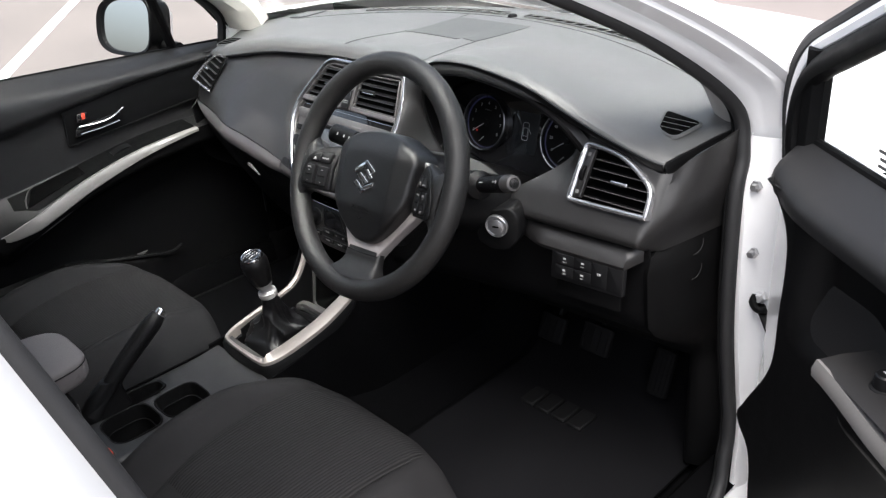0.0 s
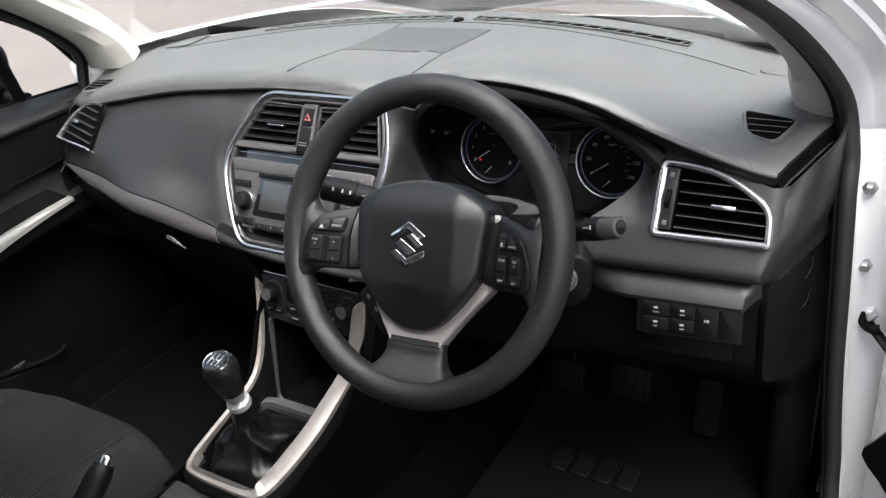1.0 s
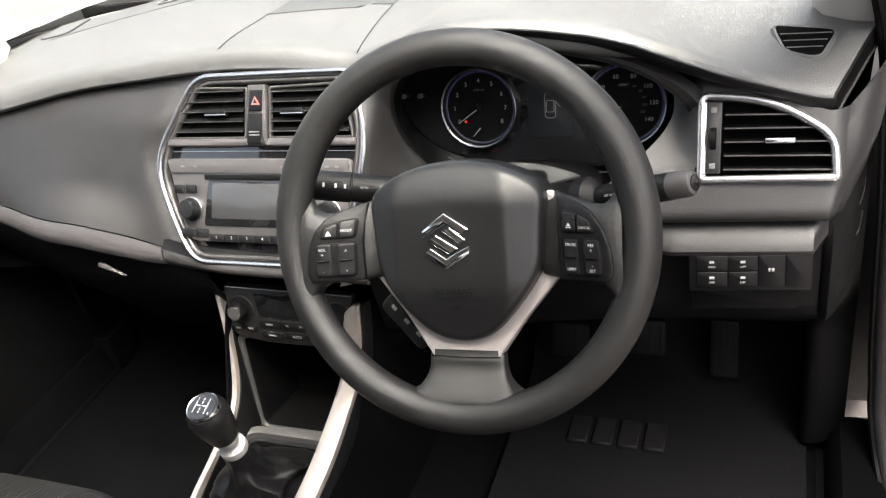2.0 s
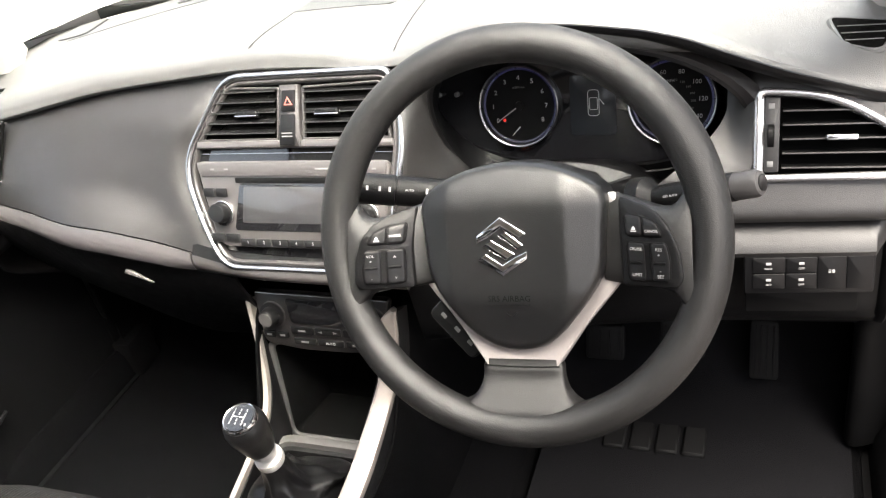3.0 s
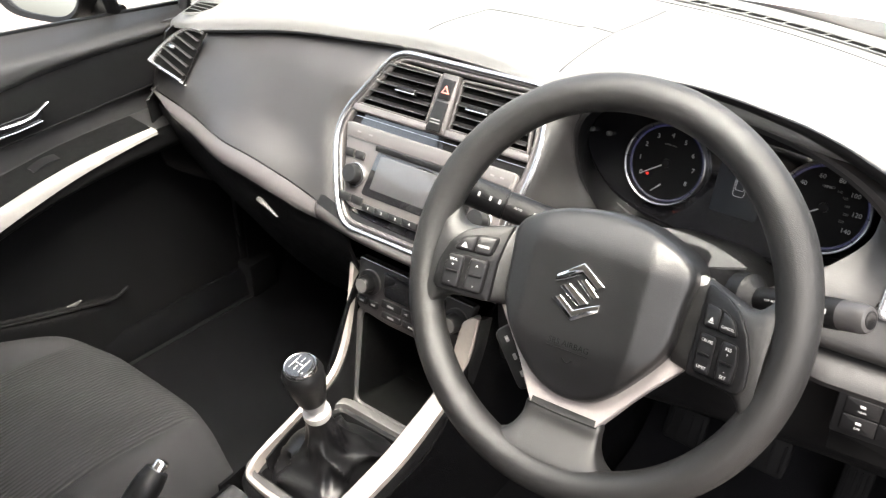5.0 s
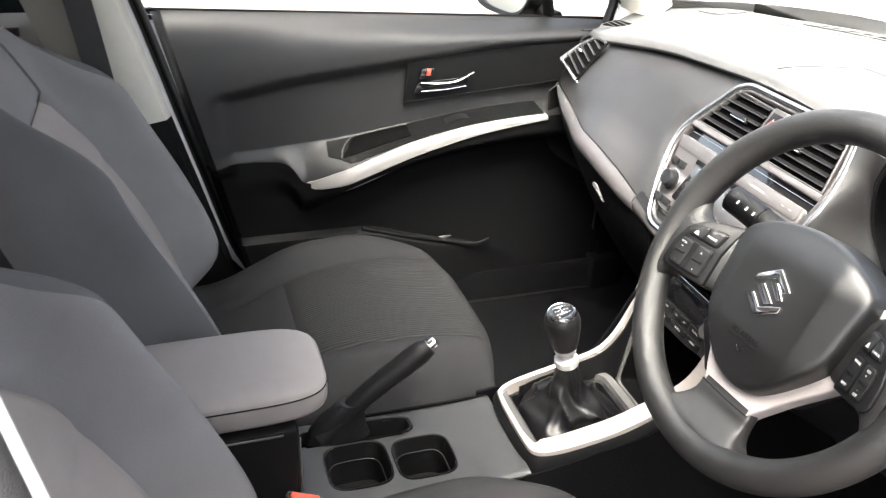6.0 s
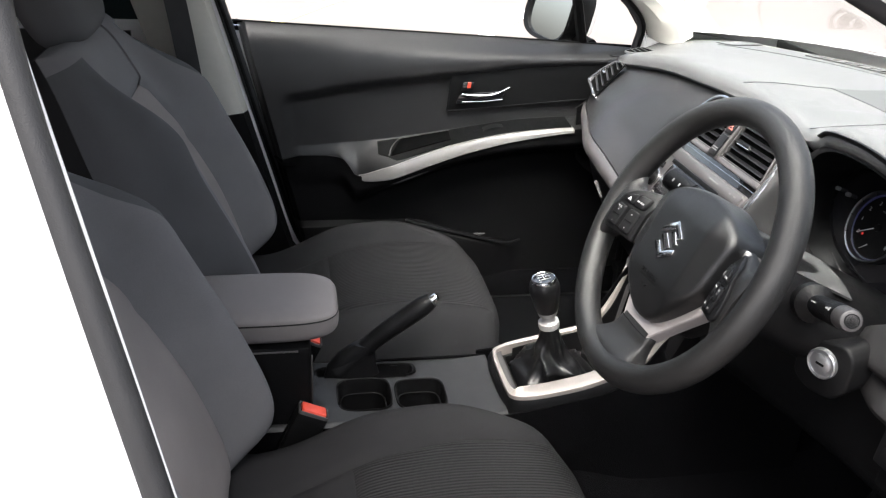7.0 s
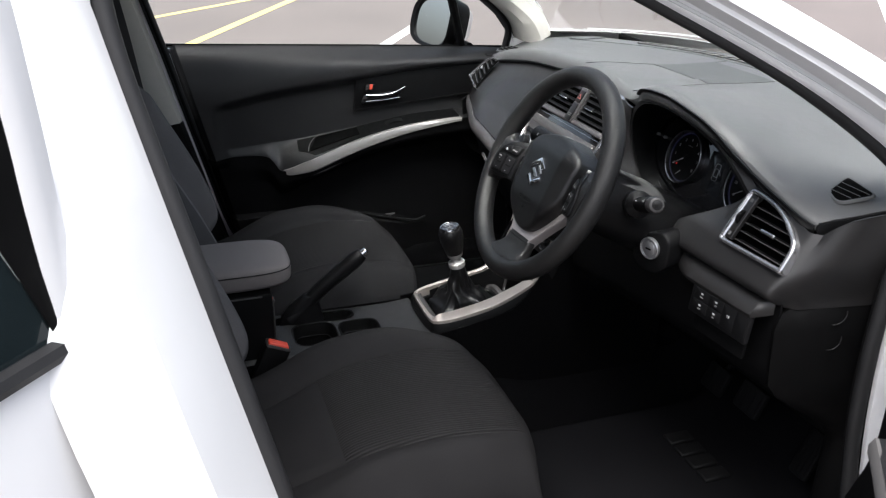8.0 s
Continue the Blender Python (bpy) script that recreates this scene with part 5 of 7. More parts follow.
def side_spoke(s):
    """A grained arm that widens into the rim."""
    rows = []
    for x in [0.080, 0.090, 0.100, 0.112, 0.124, 0.134, 0.141, 0.146, 0.150, 0.1535, 0.1565, 0.159]:
        top = tab(x, (0.08, 0.040), (0.092, 0.0375), (0.112, 0.0310), (0.128, 0.0265), (0.140, 0.0255), (0.147, 0.0295), (0.152, 0.0375), (0.1565, 0.050), (0.159, 0.060))
        low = tab(x, (0.08, -0.040), (0.10, -0.0430), (0.130, -0.0440), (0.143, -0.0470), (0.150, -0.056), (0.1555, -0.068), (0.159, -0.078))
        back = lerp(-0.040, -0.012, soft((x - 0.11) / 0.05))
        rows.append(oval(V(s * x, low, 0), V(s * x, top, 0), lambda p: spoke_z(p.x, min(p.y, 0.040)) - 0.0030, back))
    return skin(rows, closed_cols=True, caps=True)


for s in (-1, 1):
    part("spoke", side_spoke(s), LEATHER, wheel, "grained black side spoke running into the rim")
    panel = [(s * 0.0955, 0.0355), (s * 0.118, 0.0285), (s * 0.1315, 0.0215), (s * 0.1425, 0.008), (s * 0.1500, -0.012), (s * 0.1520, -0.034), (s * 0.147, -0.0405), (s * 0.0985, -0.0415), (s * 0.0985, -0.004)]
    bp = part("button_panel", rolled(prism(rounded(panel if s > 0 else panel[::-1], 0.004, 4), 0.0045, at(WM, 0, 0, -0.0035), 0.0012, 0.00005)), DARK, wheel, "black wheel button panel")
    groups = ([(0.1010, 0.0215), (0.1185, 0.0195), (0.1310, 0.0145), (0.1375, 0.0015), (0.1035, 0.0015)], [(0.1035, -0.0025), (0.1395, -0.0025), (0.1425, -0.018), (0.1420, -0.0355), (0.1045, -0.0365)])
    for g in groups:
        g = [(s * x, y) for x, y in g]
        part("button_surround", rolled(prism(rounded(g if s > 0 else g[::-1], 0.005, 4), 0.0016, at(WM, 0, 0, 0.0005), 0.0005, 0.00005)), BLACK, bp)
    buttons = ([(0.1022, 0.0203), (0.1172, 0.0186), (0.1183, 0.0026), (0.1045, 0.0026)], [(0.1187, 0.0183), (0.1302, 0.0136), (0.1358, 0.0026), (0.1196, 0.0026)],
               [(0.1045, -0.0036), (0.1196, -0.0036), (0.1210, -0.0352), (0.1055, -0.0354)], [(0.1250, -0.0036), (0.1386, -0.0036), (0.1413, -0.018), (0.1408, -0.0344), (0.1262, -0.0350)])
    for g in buttons:
        g = [(s * x, y) for x, y in g]
        part("wheel_button", rolled(prism(rounded(g if s > 0 else g[::-1], 0.0032, 4), 0.0026, at(WM, 0, 0, 0.0012), 0.0010, 0.0002)), BUTTON, bp)
    for bx in (0.1125, 0.1330):
        part("button_ridge", rolled(prism(rounded(rect(s * bx - 0.0052, -0.0208, s * bx + 0.0052, -0.0186), 0.0009), 0.0018, at(WM, 0, 0, 0.0036), 0.0006)), BLACK, bp)
    marks = (("MODE", 0.1110, 0.0095, 0.0036), ("VOL", 0.1335, -0.0085, 0.0036), ("+", 0.1335, -0.0135, 0.0044), ("-", 0.1335, -0.0300, 0.0044), ("^", 0.1125, -0.0110, 0.0052), ("v", 0.1125, -0.0300, 0.0040)) if s < 0 else (("CANCEL", 0.1268, 0.0068, 0.0031), ("CRUISE", 0.1125, -0.0085, 0.0035), ("LIMIT", 0.1130, -0.0305, 0.0038), ("RES", 0.1325, -0.0085, 0.0037), ("+", 0.1325, -0.0130, 0.0044), ("SET", 0.1335, -0.0310, 0.0038), ("-", 0.1335, -0.0262, 0.0044))
    for text, wx, wy, size in marks:
        inked(text, size, s * wx, wy, 0.0041, bp)
    ix, iy = (-0.1270, 0.0075) if s < 0 else (0.1110, 0.0085)
    part("button_icon", rolled(prism([(-0.0020, -0.0009), (0.0020, -0.0009), (0.0012, 0.0010), (0, 0.0026), (-0.0012, 0.0010)], 0.0003, at(WM, ix, iy, 0.0040), 0.0001)), INK, bp)
    part("button_icon", rolled(prism(rect(-0.0026, -0.0024, 0.0026, -0.0015), 0.0003, at(WM, ix, iy, 0.0040), 0.0001)), INK, bp)
    # chrome corner clip at the top of the silver arm
    clip = [(s * 0.0852, 0.0290), (s * 0.0932, 0.0290), (s * 0.0922, 0.0385), (s * 0.0855, 0.0385)]
    part("spoke_tip", prism(rounded(clip if s > 0 else clip[::-1], 0.0015, 3), 0.0040, at(WM, 0, 0, -0.0255), 0.0012), BRIGHTSATIN, wheel, "bright metal clip on the silver arm")

rows = []
for y in [-0.112, -0.1185, -0.1200, -0.124, -0.130, -0.136, -0.141, -0.1455, -0.149, -0.152, -0.1555, -0.160, -0.165]:
    hw = tab(y, (-0.165, 0.086), (-0.160, 0.074), (-0.1555, 0.0635), (-0.152, 0.0555), (-0.148, 0.0490), (-0.142, 0.0435), (-0.134, 0.0400), (-0.124, 0.0385), (-0.119, 0.0385), (-0.112, 0.0365))
    rise = 0.0205 * soft((-0.126 - y) / 0.036) + 0.0015 * soft((-0.1175 - y) / 0.003)
    rows.append(oval(V(-hw, y, 0), V(hw, y, 0), lambda p: -0.0125 + rise, -0.028, 36, 0.30))
part("lower_spoke", skin(rows, closed_cols=True, caps=True), LEATHER, wheel, "grained black lower spoke running into the rim")
part("spoke_stitch", tube([WM @ V(-0.036 + 0.072 * t, -0.1178 - 0.0012 * math.sin(math.pi * t), -0.0114) for t in steps(0, 1, 12)], 0.0006, 6), BLACK, wheel)

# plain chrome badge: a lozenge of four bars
for pts in ([(-0.025, 0.003), (-0.025, 0.010), (-0.002, 0.026), (0.021, 0.011), (0.013, 0.006), (-0.002, 0.016), (-0.014, 0.008)],
            [(0.021, -0.005), (0.021, -0.012), (-0.002, -0.027), (-0.025, -0.012), (-0.017, -0.007), (-0.002, -0.017), (0.010, -0.010)],
            [(-0.020, 0.000), (-0.011, 0.0055), (0.010, -0.007), (0.001, -0.0125)], [(-0.005, 0.0095), (0.003, 0.0125), (0.018, 0.001), (0.012, -0.003)]):
    part("badge_bar", prism(pts, 0.0028, at(WM, -0.0025, -0.0025, 0.0090), 0.0007), CHROME, wheel, "bright chrome badge bar")
words("SRS AIRBAG", 0.0076, at(WM, -0.001, -0.0505, 0.0102), "embossed_word", BLACK, wheel)
part("emboss_line", tube([WM @ V(x, -0.0560, 0.0098) for x in (-0.021, 0.019)], 0.0004, 5), BLACK, wheel)
part("horn_mark", tube([WM @ V(-0.005 + 0.010 * t, -0.0635 - 0.0035 * math.sin(math.pi * t), 0.0090 - 0.0004) for t in steps(0, 1, 8)], 0.0006, 5), BLACK, wheel)

# ---------- steering column ----------
AX = V(0, math.cos(WT), -math.sin(WT))
column = thing("steering_column", WC + AX * 0.2, "black steering column shroud with stalks and ignition", "steering column")
rows = []
for k, (d, w, h, up) in enumerate(((0.035, 0.040, 0.040, 0.0), (0.045, 0.056, 0.048, 0.0), (0.06, 0.072, 0.053, 0.0), (0.10, 0.084, 0.056, 0.0), (0.16, 0.092, 0.057, 0.0), (0.24, 0.096, 0.058, 0.0), (0.36, 0.10, 0.06, 0.0))):
    c = WC + AX * d + V(0, 0, up)
    m = frame_at(c, (1, 0, 0), (0, math.sin(WT), math.cos(WT)))
    ol = rounded([(-w, -h * 0.5), (-w * 0.62, -h), (w * 0.62, -h), (w, -h * 0.5), (w, h * 0.35), (w * 0.55, h), (-w * 0.55, h), (-w, h * 0.35)], 0.03, 5)
    rows.append(ring3(ol, 0, m))
part("column_shroud", skin(rows, closed_cols=True, caps=True), DARK, column, "black plastic column shroud")
part("shroud_top", sheet(lambda u, v: WC + AX * lerp(0.05, 0.20, v) + V(u * lerp(0.05, 0.075, v), 0, 0) + V(0, math.sin(WT), math.cos(WT)) * (lerp(0.054, 0.0615, v) - 0.014 * u * u), steps(-1, 1, 12), steps(0, 1, 8), 0.003), INLAY, column, "grey upper column cover")
part("gap_seam", tube([WC + AX * 0.058 + V(0.055 * math.cos(a), 0, 0) + V(0, math.sin(WT), math.cos(WT)) * 0.052 * math.sin(a) for a in steps(0.2, 2.94, 24)], 0.001, 5), BLACK, column)

# ignition lock
KN = V(0.30, -0.88, 0.36).normalized()
IM = frame_at(V(0.457, 0.169, 0.879), KN.cross(V(0, 0, 1)) * -1, (0, 0, 1))
IM = at(IM, 0, 0, -0.004)
part("ignition_boss", prism(rounded([(-0.038, -0.034), (-0.014, -0.047), (0.018, -0.044), (0.036, -0.024), (0.038, 0.018), (0.024, 0.034), (-0.022, 0.022), (-0.038, 0.004)], 0.010, 5), 0.07, at(IM, 0, 0, -0.072), 0.004), DARK, column, "dark ignition housing")
ign = part("ignition_lock", lathe([(0.0195, 0), (0.0195, 0.005), (0.0180, 0.0065), (0.0165, 0.006), (0.0165, 0.004), (0.0125, 0.0045), (0.0125, 0.0065), (0.0115, 0.0072)], at(IM, 0, 0, -0.002), 36), LOCK, column, "bright metal ignition lock")
part("key_slot", prism(rounded(rect(-0.0055, -0.0016, 0.0055, 0.0016), 0.0008), 0.0006, at(IM, 0, 0, 0.0052), 0.0002), BLACK, ign)


def stalk(name, base, tip, r, cap, marks, label):
    base, tip = V(*base), V(*tip)
    d = (tip - base).normalized()
    l = (tip - base).length
    m = frame_at(base, d.orthogonal(), d.cross(d.orthogonal()))
    st = part(name, lathe([(0.010, 0), (r * 0.92, l * 0.12), (r, l * 0.20), (r, l * 0.46), (r, l * 0.60), (r * 0.96, l * 0.605), (r * 0.96, l * 0.615), (r * 1.04, l * 0.62), (r * 1.04, l * (0.78 if cap else 0.95)), (r * 0.98, l * (0.79 if cap else 0.97)), (r * 0.6, l)], m, 22), DARK, column, label)
    if cap:
        part("stalk_cap", lathe([(r * 0.99, l * 0.785), (r * 1.0, l * 0.80), (r * 0.98, l * 0.95), (r * 0.85, l * 0.985), (r * 0.5, l * 1.0)], m, 22), GREYP, st, "grey stalk end cap")
    part("boot", lathe([(0.024, -0.012), (0.023, 0.002), (0.013, 0.010), (0.010, 0.012)], m, 20), DARK, st)
    side = (V(0.3, -0.8, 0.55) - d * V(0.3, -0.8, 0.55).dot(d)).normalized()
    for f, k in marks:
        p = base + d * l * f + side * (r * 1.05)
        mm = frame_at(p, d if d.x > 0 else -d, side.cross(d if d.x > 0 else -d))
        if isinstance(k, str):
            words(k, 0.0032, mm, "word", INK, st)
        else:
            part("print", prism(rect(-0.0012, -k * 0.6, 0.0012, k * 0.6), 0.0003, mm, 0.0001), INK, st)


stalk("light_stalk", (0.275, 0.125, 0.975), (0.158, 0.085, 1.008), 0.0158, False, ((0.28, 0.004), (0.36, 0.005), (0.50, "AUTO"), (0.66, 0.004), (0.74, 0.004), (0.84, 0.004)), "black light stalk with white symbols")
stalk("wiper_stalk", (0.455, 0.140, 0.962), (0.562, 0.103, 1.004), 0.0130, True, ((0.24, "OFF"), (0.31, "AUTO"), (0.66, "AUTO"), (0.72, 0.004)), "black wiper stalk with a grey end")
# phone buttons under the left spoke
pb = part("phone_buttons", prism(rounded(rect(-0.012, -0.032, 0.012, 0.032), 0.008), 0.014, at(WM, -0.070, -0.089, -0.046, 43), 0.003), BUTTON, column, "small black phone button block")
for y in (0.019, 0.0, -0.018):
    part("print", prism(rounded(rect(-0.002, y - 0.0032, 0.002, y + 0.0032), 0.001), 0.0004, at(WM, -0.070, -0.089, -0.0322, 43), 0.0001), DIMINK, pb)

# ---------- pedals ----------
def pedal(name, x, y, z, w, h, label):
    p = thing(name, (x, y, z - h / 2), label, "pedal")
    m = frame_at((x, y, z), (1, 0, 0), (0, 0.45, 1))
    part("pad", prism(rounded(rect(-w / 2, -h / 2, w / 2, h / 2), 0.008), 0.010, m, 0.003), RUBBER, p, "ribbed rubber pedal pad")
    for k in range(4):
        xx = lerp(-w / 2 + 0.008, w / 2 - 0.008, k / 3)
        part("rib", tube([m @ V(xx, -h / 2 + 0.008, 0.010), m @ V(xx, h / 2 - 0.008, 0.010)], 0.002, 5), RUBBER, p)
    part("arm", tube(curve([(x, y + 0.012, z), (x, y + 0.07, z + 0.10), (x, y + 0.13, z + 0.30), (x, 0.79, z + 0.42)], 12), 0.009, 8), BLACK, p)


pedal("accelerator_pedal", 0.561, 0.525, 0.440, 0.045, 0.10, "long black accelerator pedal")
pedal("brake_pedal", 0.44, 0.47, 0.50, 0.07, 0.06, "black rubber-faced brake pedal")
pedal("clutch_pedal", 0.312, 0.485, 0.468, 0.065, 0.06, "black rubber-faced clutch pedal")
mat_thing = thing("floor_mat", (0.44, 0.2, 0.34), "black rubber driver's floor mat with a heel pad", "floor mat")
part("mat", sheet(lambda x, y: V(x, y, 0.342 + 0.27 * soft((y - 0.48) / 0.34)), steps(0.22, 0.69, 14), steps(-0.10, 0.66, 20), 0.006), MATPILE, mat_thing)
for i in range(4):
    part("heel_pad_rib", box((0.318 + 0.042 * i, 0.358, 0.345), (0.353 + 0.042 * i, 0.418, 0.356), 0.003, 1), RUBBER, mat_thing)
part("sill_gap", box((0.22, -0.104, 0.339), (0.69, -0.10, 0.346), 0.001, 1), RUBBER, mat_thing)


# ---------- centre console ----------
console = thing("centre_console", (0, -0.2, 0.34), "grey-black centre console with silver gear surround", "console")


# silver surround: narrow on the passenger side, broad on the driver's, swept up the stack
left = curve([(-0.126, 0.188, 0.758), (-0.120, 0.168, 0.70), (-0.114, 0.142, 0.64), (-0.110, 0.105, 0.603), (-0.103, 0.04, 0.590), (-0.094, -0.03, 0.580), (-0.080, -0.078, 0.574), (-0.055, -0.095, 0.572)], 40)
right = curve([(0.119, 0.184, 0.758), (0.116, 0.168, 0.715), (0.107, 0.145, 0.665), (0.099, 0.11, 0.632), (0.095, 0.05, 0.602), (0.090, -0.02, 0.584), (0.080, -0.076, 0.574), (0.052, -0.096, 0.572)], 40)


LOOP = [(-0.126, 0.188, 0.758), (-0.120, 0.168, 0.70), (-0.114, 0.142, 0.64), (-0.110, 0.105, 0.603), (-0.104, 0.04, 0.590), (-0.098, -0.03, 0.580), (-0.092, -0.064, 0.576), (-0.078, -0.090, 0.573), (-0.050, -0.099, 0.572), (0.0, -0.101, 0.572),
        (0.050, -0.099, 0.572), (0.078, -0.090, 0.573), (0.090, -0.062, 0.577), (0.094, -0.01, 0.586), (0.097, 0.05, 0.602), (0.101, 0.11, 0.632), (0.108, 0.145, 0.665), (0.114, 0.165, 0.715), (0.116, 0.179, 0.763)]


def surround():
    """The silver bezel: one band down the passenger side, round the back and up the driver's side."""
    path = curve(LOOP, 150)
    rows, skirt, n = [], [], len(path)
    for i, p in enumerate(path):
        t = i / (n - 1)
        along = (path[min(i + 1, n - 1)] - path[max(i - 1, 0)]).normalized()
        steep = soft((p.y - 0.06) / 0.11)
        up = V(0, -lerp(0.25, 0.97, steep), lerp(0.97, 0.2, steep)).normalized()
        inn = up.cross(along).normalized()
        if inn.dot(V(0, max(p.y, 0.0) if p.y > 0 else 0.03, p.z) - p) < 0:
            inn = -inn
        w = tab(t, (0, 0.005), (0.15, 0.008), (0.35, 0.010), (0.45, 0.015), (0.55, 0.017), (0.66, 0.027), (0.8, 0.029), (0.92, 0.027), (0.975, 0.026), (0.99, 0.020), (1, 0.008))
        drop = up * -lerp(0.024, 0.014, steep)
        lift = 0.009 * soft((t - 0.55) / 0.1) * (1 - steep)
        g = tab(t, (0, 0.0), (0.2, 0.001), (0.36, 0.004), (0.44, 0.007), (0.52, 0.007), (0.60, 0.004), (0.7, 0.002), (1, 0.001))
        skirt.append([p + drop * 1.5 - inn * 0.006, p - inn * 0.003 + drop * 0.4, p + inn * (g - 0.001) - up * 0.001, p + inn * (g + 0.004) + drop])
        rows.append([p + inn * (g + 0.001) + drop * 0.5, p + inn * g, p + inn * (g + 0.002) + up * (0.003 + 0.2 * lift), p + inn * (w - 0.004) + up * (0.003 + lift), p + inn * (w - 0.001) + up * (0.002 + lift), p + inn * (w + 0.001) + up * lift * 0.6, p + inn * (w + 0.002) + drop])
    return skin(rows, caps=True), skin(skirt, caps=True)


silver, skirt = surround()
part("surround_skirt", skirt, DARK, console, "dark skirt under the silver surround")
part("gear_surround", silver, WARM, console, "champagne silver gear surround swept up the stack")


def plate_z(y):
    return tab(y, (-0.12, 0.566), (0.0, 0.565), (0.06, 0.560), (0.12, 0.552))


for path, side, wd in ((left, -1, 0.011), (right, 1, 0.032)):
    rows = [[p + V(-side * wd, 0.004, -0.004), V(p.x - side * (wd + 0.002), p.y + 0.004, min(p.z - 0.006, plate_z(min(p.y, 0.12)) - 0.012))] for p in path[4:31]]
    part("well_side", thick(skin(rows), 0.002), DARK, console, "inner side of the gear well")
part("pocket_ledge", skin([[V(x, 0.118, 0.538), V(x, 0.119, 0.549), V(x, 0.122, 0.552), V(x, 0.127, 0.551), V(x, 0.140, 0.536), V(x, 0.145, 0.52)] for x in steps(-0.098, 0.046, 10)], caps=True), GREYP, console, "grey ledge between the pocket and the gaiter")
inner = rounded([(-0.088, -0.074), (0.062, -0.074), (0.076, 0.09), (0.066, 0.119), (-0.095, 0.119), (-0.102, 0.09)], 0.02, 5)
part("gaiter_frame", skin([[V(p.x, p.y, plate_z(p.y) + h) for p in inset([Vector(q) for q in inner], d)] for d, h in ((-0.008, 0.004), (0.0, 0.004), (0.004, 0.002), (0.006, -0.008))], closed_cols=True), GREYP, console, "grey frame round the gaiter")
part("gear_plate", skin([[V(p.x, p.y, plate_z(p.y) - 0.004) for p in (Vector(q) for q in inner)], [V(p.x, p.y, plate_z(p.y) - 0.009) for p in inset([Vector(q) for q in inner], 0.012)], [V(p.x, p.y, plate_z(p.y) - 0.030) for p in inset([Vector(q) for q in inner], 0.016)], [V(p.x, p.y, plate_z(p.y) - 0.032) for p in inset([Vector(q) for q in inner], 0.05)]], closed_cols=True), DARK, console, "dark recess round the gaiter")
part("side_flank", sheet(lambda y, t: V(lerp(0.100, 0.118, t) + 0.012 * soft((y - 0.0) / 0.15), y, lerp(tab(y, (-0.10, 0.556), (0.0, 0.572), (0.1, 0.61), (0.19, 0.74), (0.30, 0.78), (0.45, 0.80)), 0.33, t)), steps(-0.11, 0.45, 24), steps(0, 1, 8), 0.004), CARPET, console, "black console side")
part("side_flank", sheet(lambda y, t: V(-lerp(0.106, 0.122, t) - 0.01 * soft((y - 0.0) / 0.15), y, lerp(tab(y, (-0.10, 0.556), (0.0, 0.572), (0.1, 0.60), (0.19, 0.74), (0.30, 0.78), (0.45, 0.80)), 0.33, t)), steps(-0.11, 0.45, 24), steps(0, 1, 8), 0.004), CARPET, console, "black console side")


# tray with cup holders
def tray_z(y):
    return tab(y, (-0.62, 0.556), (-0.42, 0.555), (-0.30, 0.550), (-0.16, 0.549), (-0.09, 0.553))


CUPS = [(0.009, -0.334, 0.045, 0.046), (0.013, -0.235, 0.042, 0.043)]
SLOT = (-0.061, -0.327, 0.020, 0.089)


def in_hole(x, y):
    for cx, cy, w, d in CUPS:
        if (abs(x - cx) / w) ** 4 + (abs(y - cy) / d) ** 4 < 1:
            return True
    cx, cy, w, d = SLOT
    return (abs(x - cx) / w) ** 4 + (abs(y - cy) / d) ** 4 < 1


bm = bmesh.new()
xs, ys = steps(-0.102, 0.094, 60), steps(-0.64, -0.095, 160)
grid = {}
for i in range(len(xs) - 1):
    for j in range(len(ys) - 1):
        if in_hole((xs[i] + xs[i + 1]) / 2, (ys[j] + ys[j + 1]) / 2):
            continue
        q = []
        for a, b in ((i, j), (i + 1, j), (i + 1, j + 1), (i, j + 1)):
            if (a, b) not in grid:
                e = max(0.0, abs(xs[a] + 0.004) - 0.085) / 0.013
                grid[(a, b)] = bm.verts.new((xs[a], ys[b], tray_z(ys[b]) - 0.008 * e * e))
            q.append(grid[(a, b)])
        bm.faces.new(q)
part("console_tray", bm, TRAY, console, "grey-black console tray")


def cup(cx, cy, w, d, depth, name, label):
    def ring_at(k, z):
        return [V(cx + w * k * math.copysign(abs(math.cos(a)) ** 0.5, math.cos(a)), cy + d * k * math.copysign(abs(math.sin(a)) ** 0.5, math.sin(a)), z) for a in (2 * math.pi * i / 40 for i in range(40))]
    z = tray_z(cy)
    c = part(name, skin([ring_at(1.06, z + 0.0005), ring_at(1.04, z + 0.003), ring_at(0.99, z + 0.002), ring_at(0.96, z - 0.006), ring_at(0.93, z - 0.03), ring_at(0.90, z - depth), ring_at(0.3, z - depth)], closed_cols=True), BLACK, console, label)
    return c


for cx, cy, w, d in CUPS:
    c = cup(cx, cy, w, d, 0.07, "cup_holder", "deep black cup holder")
    part("rim_line", tube([V(cx + w * 0.86 * math.copysign(abs(math.cos(a)) ** 0.5, math.cos(a)), cy + d * 0.86 * math.copysign(abs(math.sin(a)) ** 0.5, math.sin(a)), 0.526) for a in (2 * math.pi * i / 40 for i in range(40))], 0.0012, 5, True), DARK, c)
cup(*SLOT, 0.03, "lever_slot", "black slot of the parking brake")
for s, x in ((1, 0.094), (-1, -0.102)):
    part("tunnel_side", sheet(lambda y, t: V(x + s * 0.012 * t, y, lerp(0.549, 0.33, t)), steps(-0.64, -0.095, 10), steps(0, 1, 5), 0.004), CARPET, console, "black console side")

# armrest box
part("armrest_box", box((-0.088, -0.66, 0.45), (0.082, -0.425, 0.699), 0.008), BLACK, console, "black armrest base")
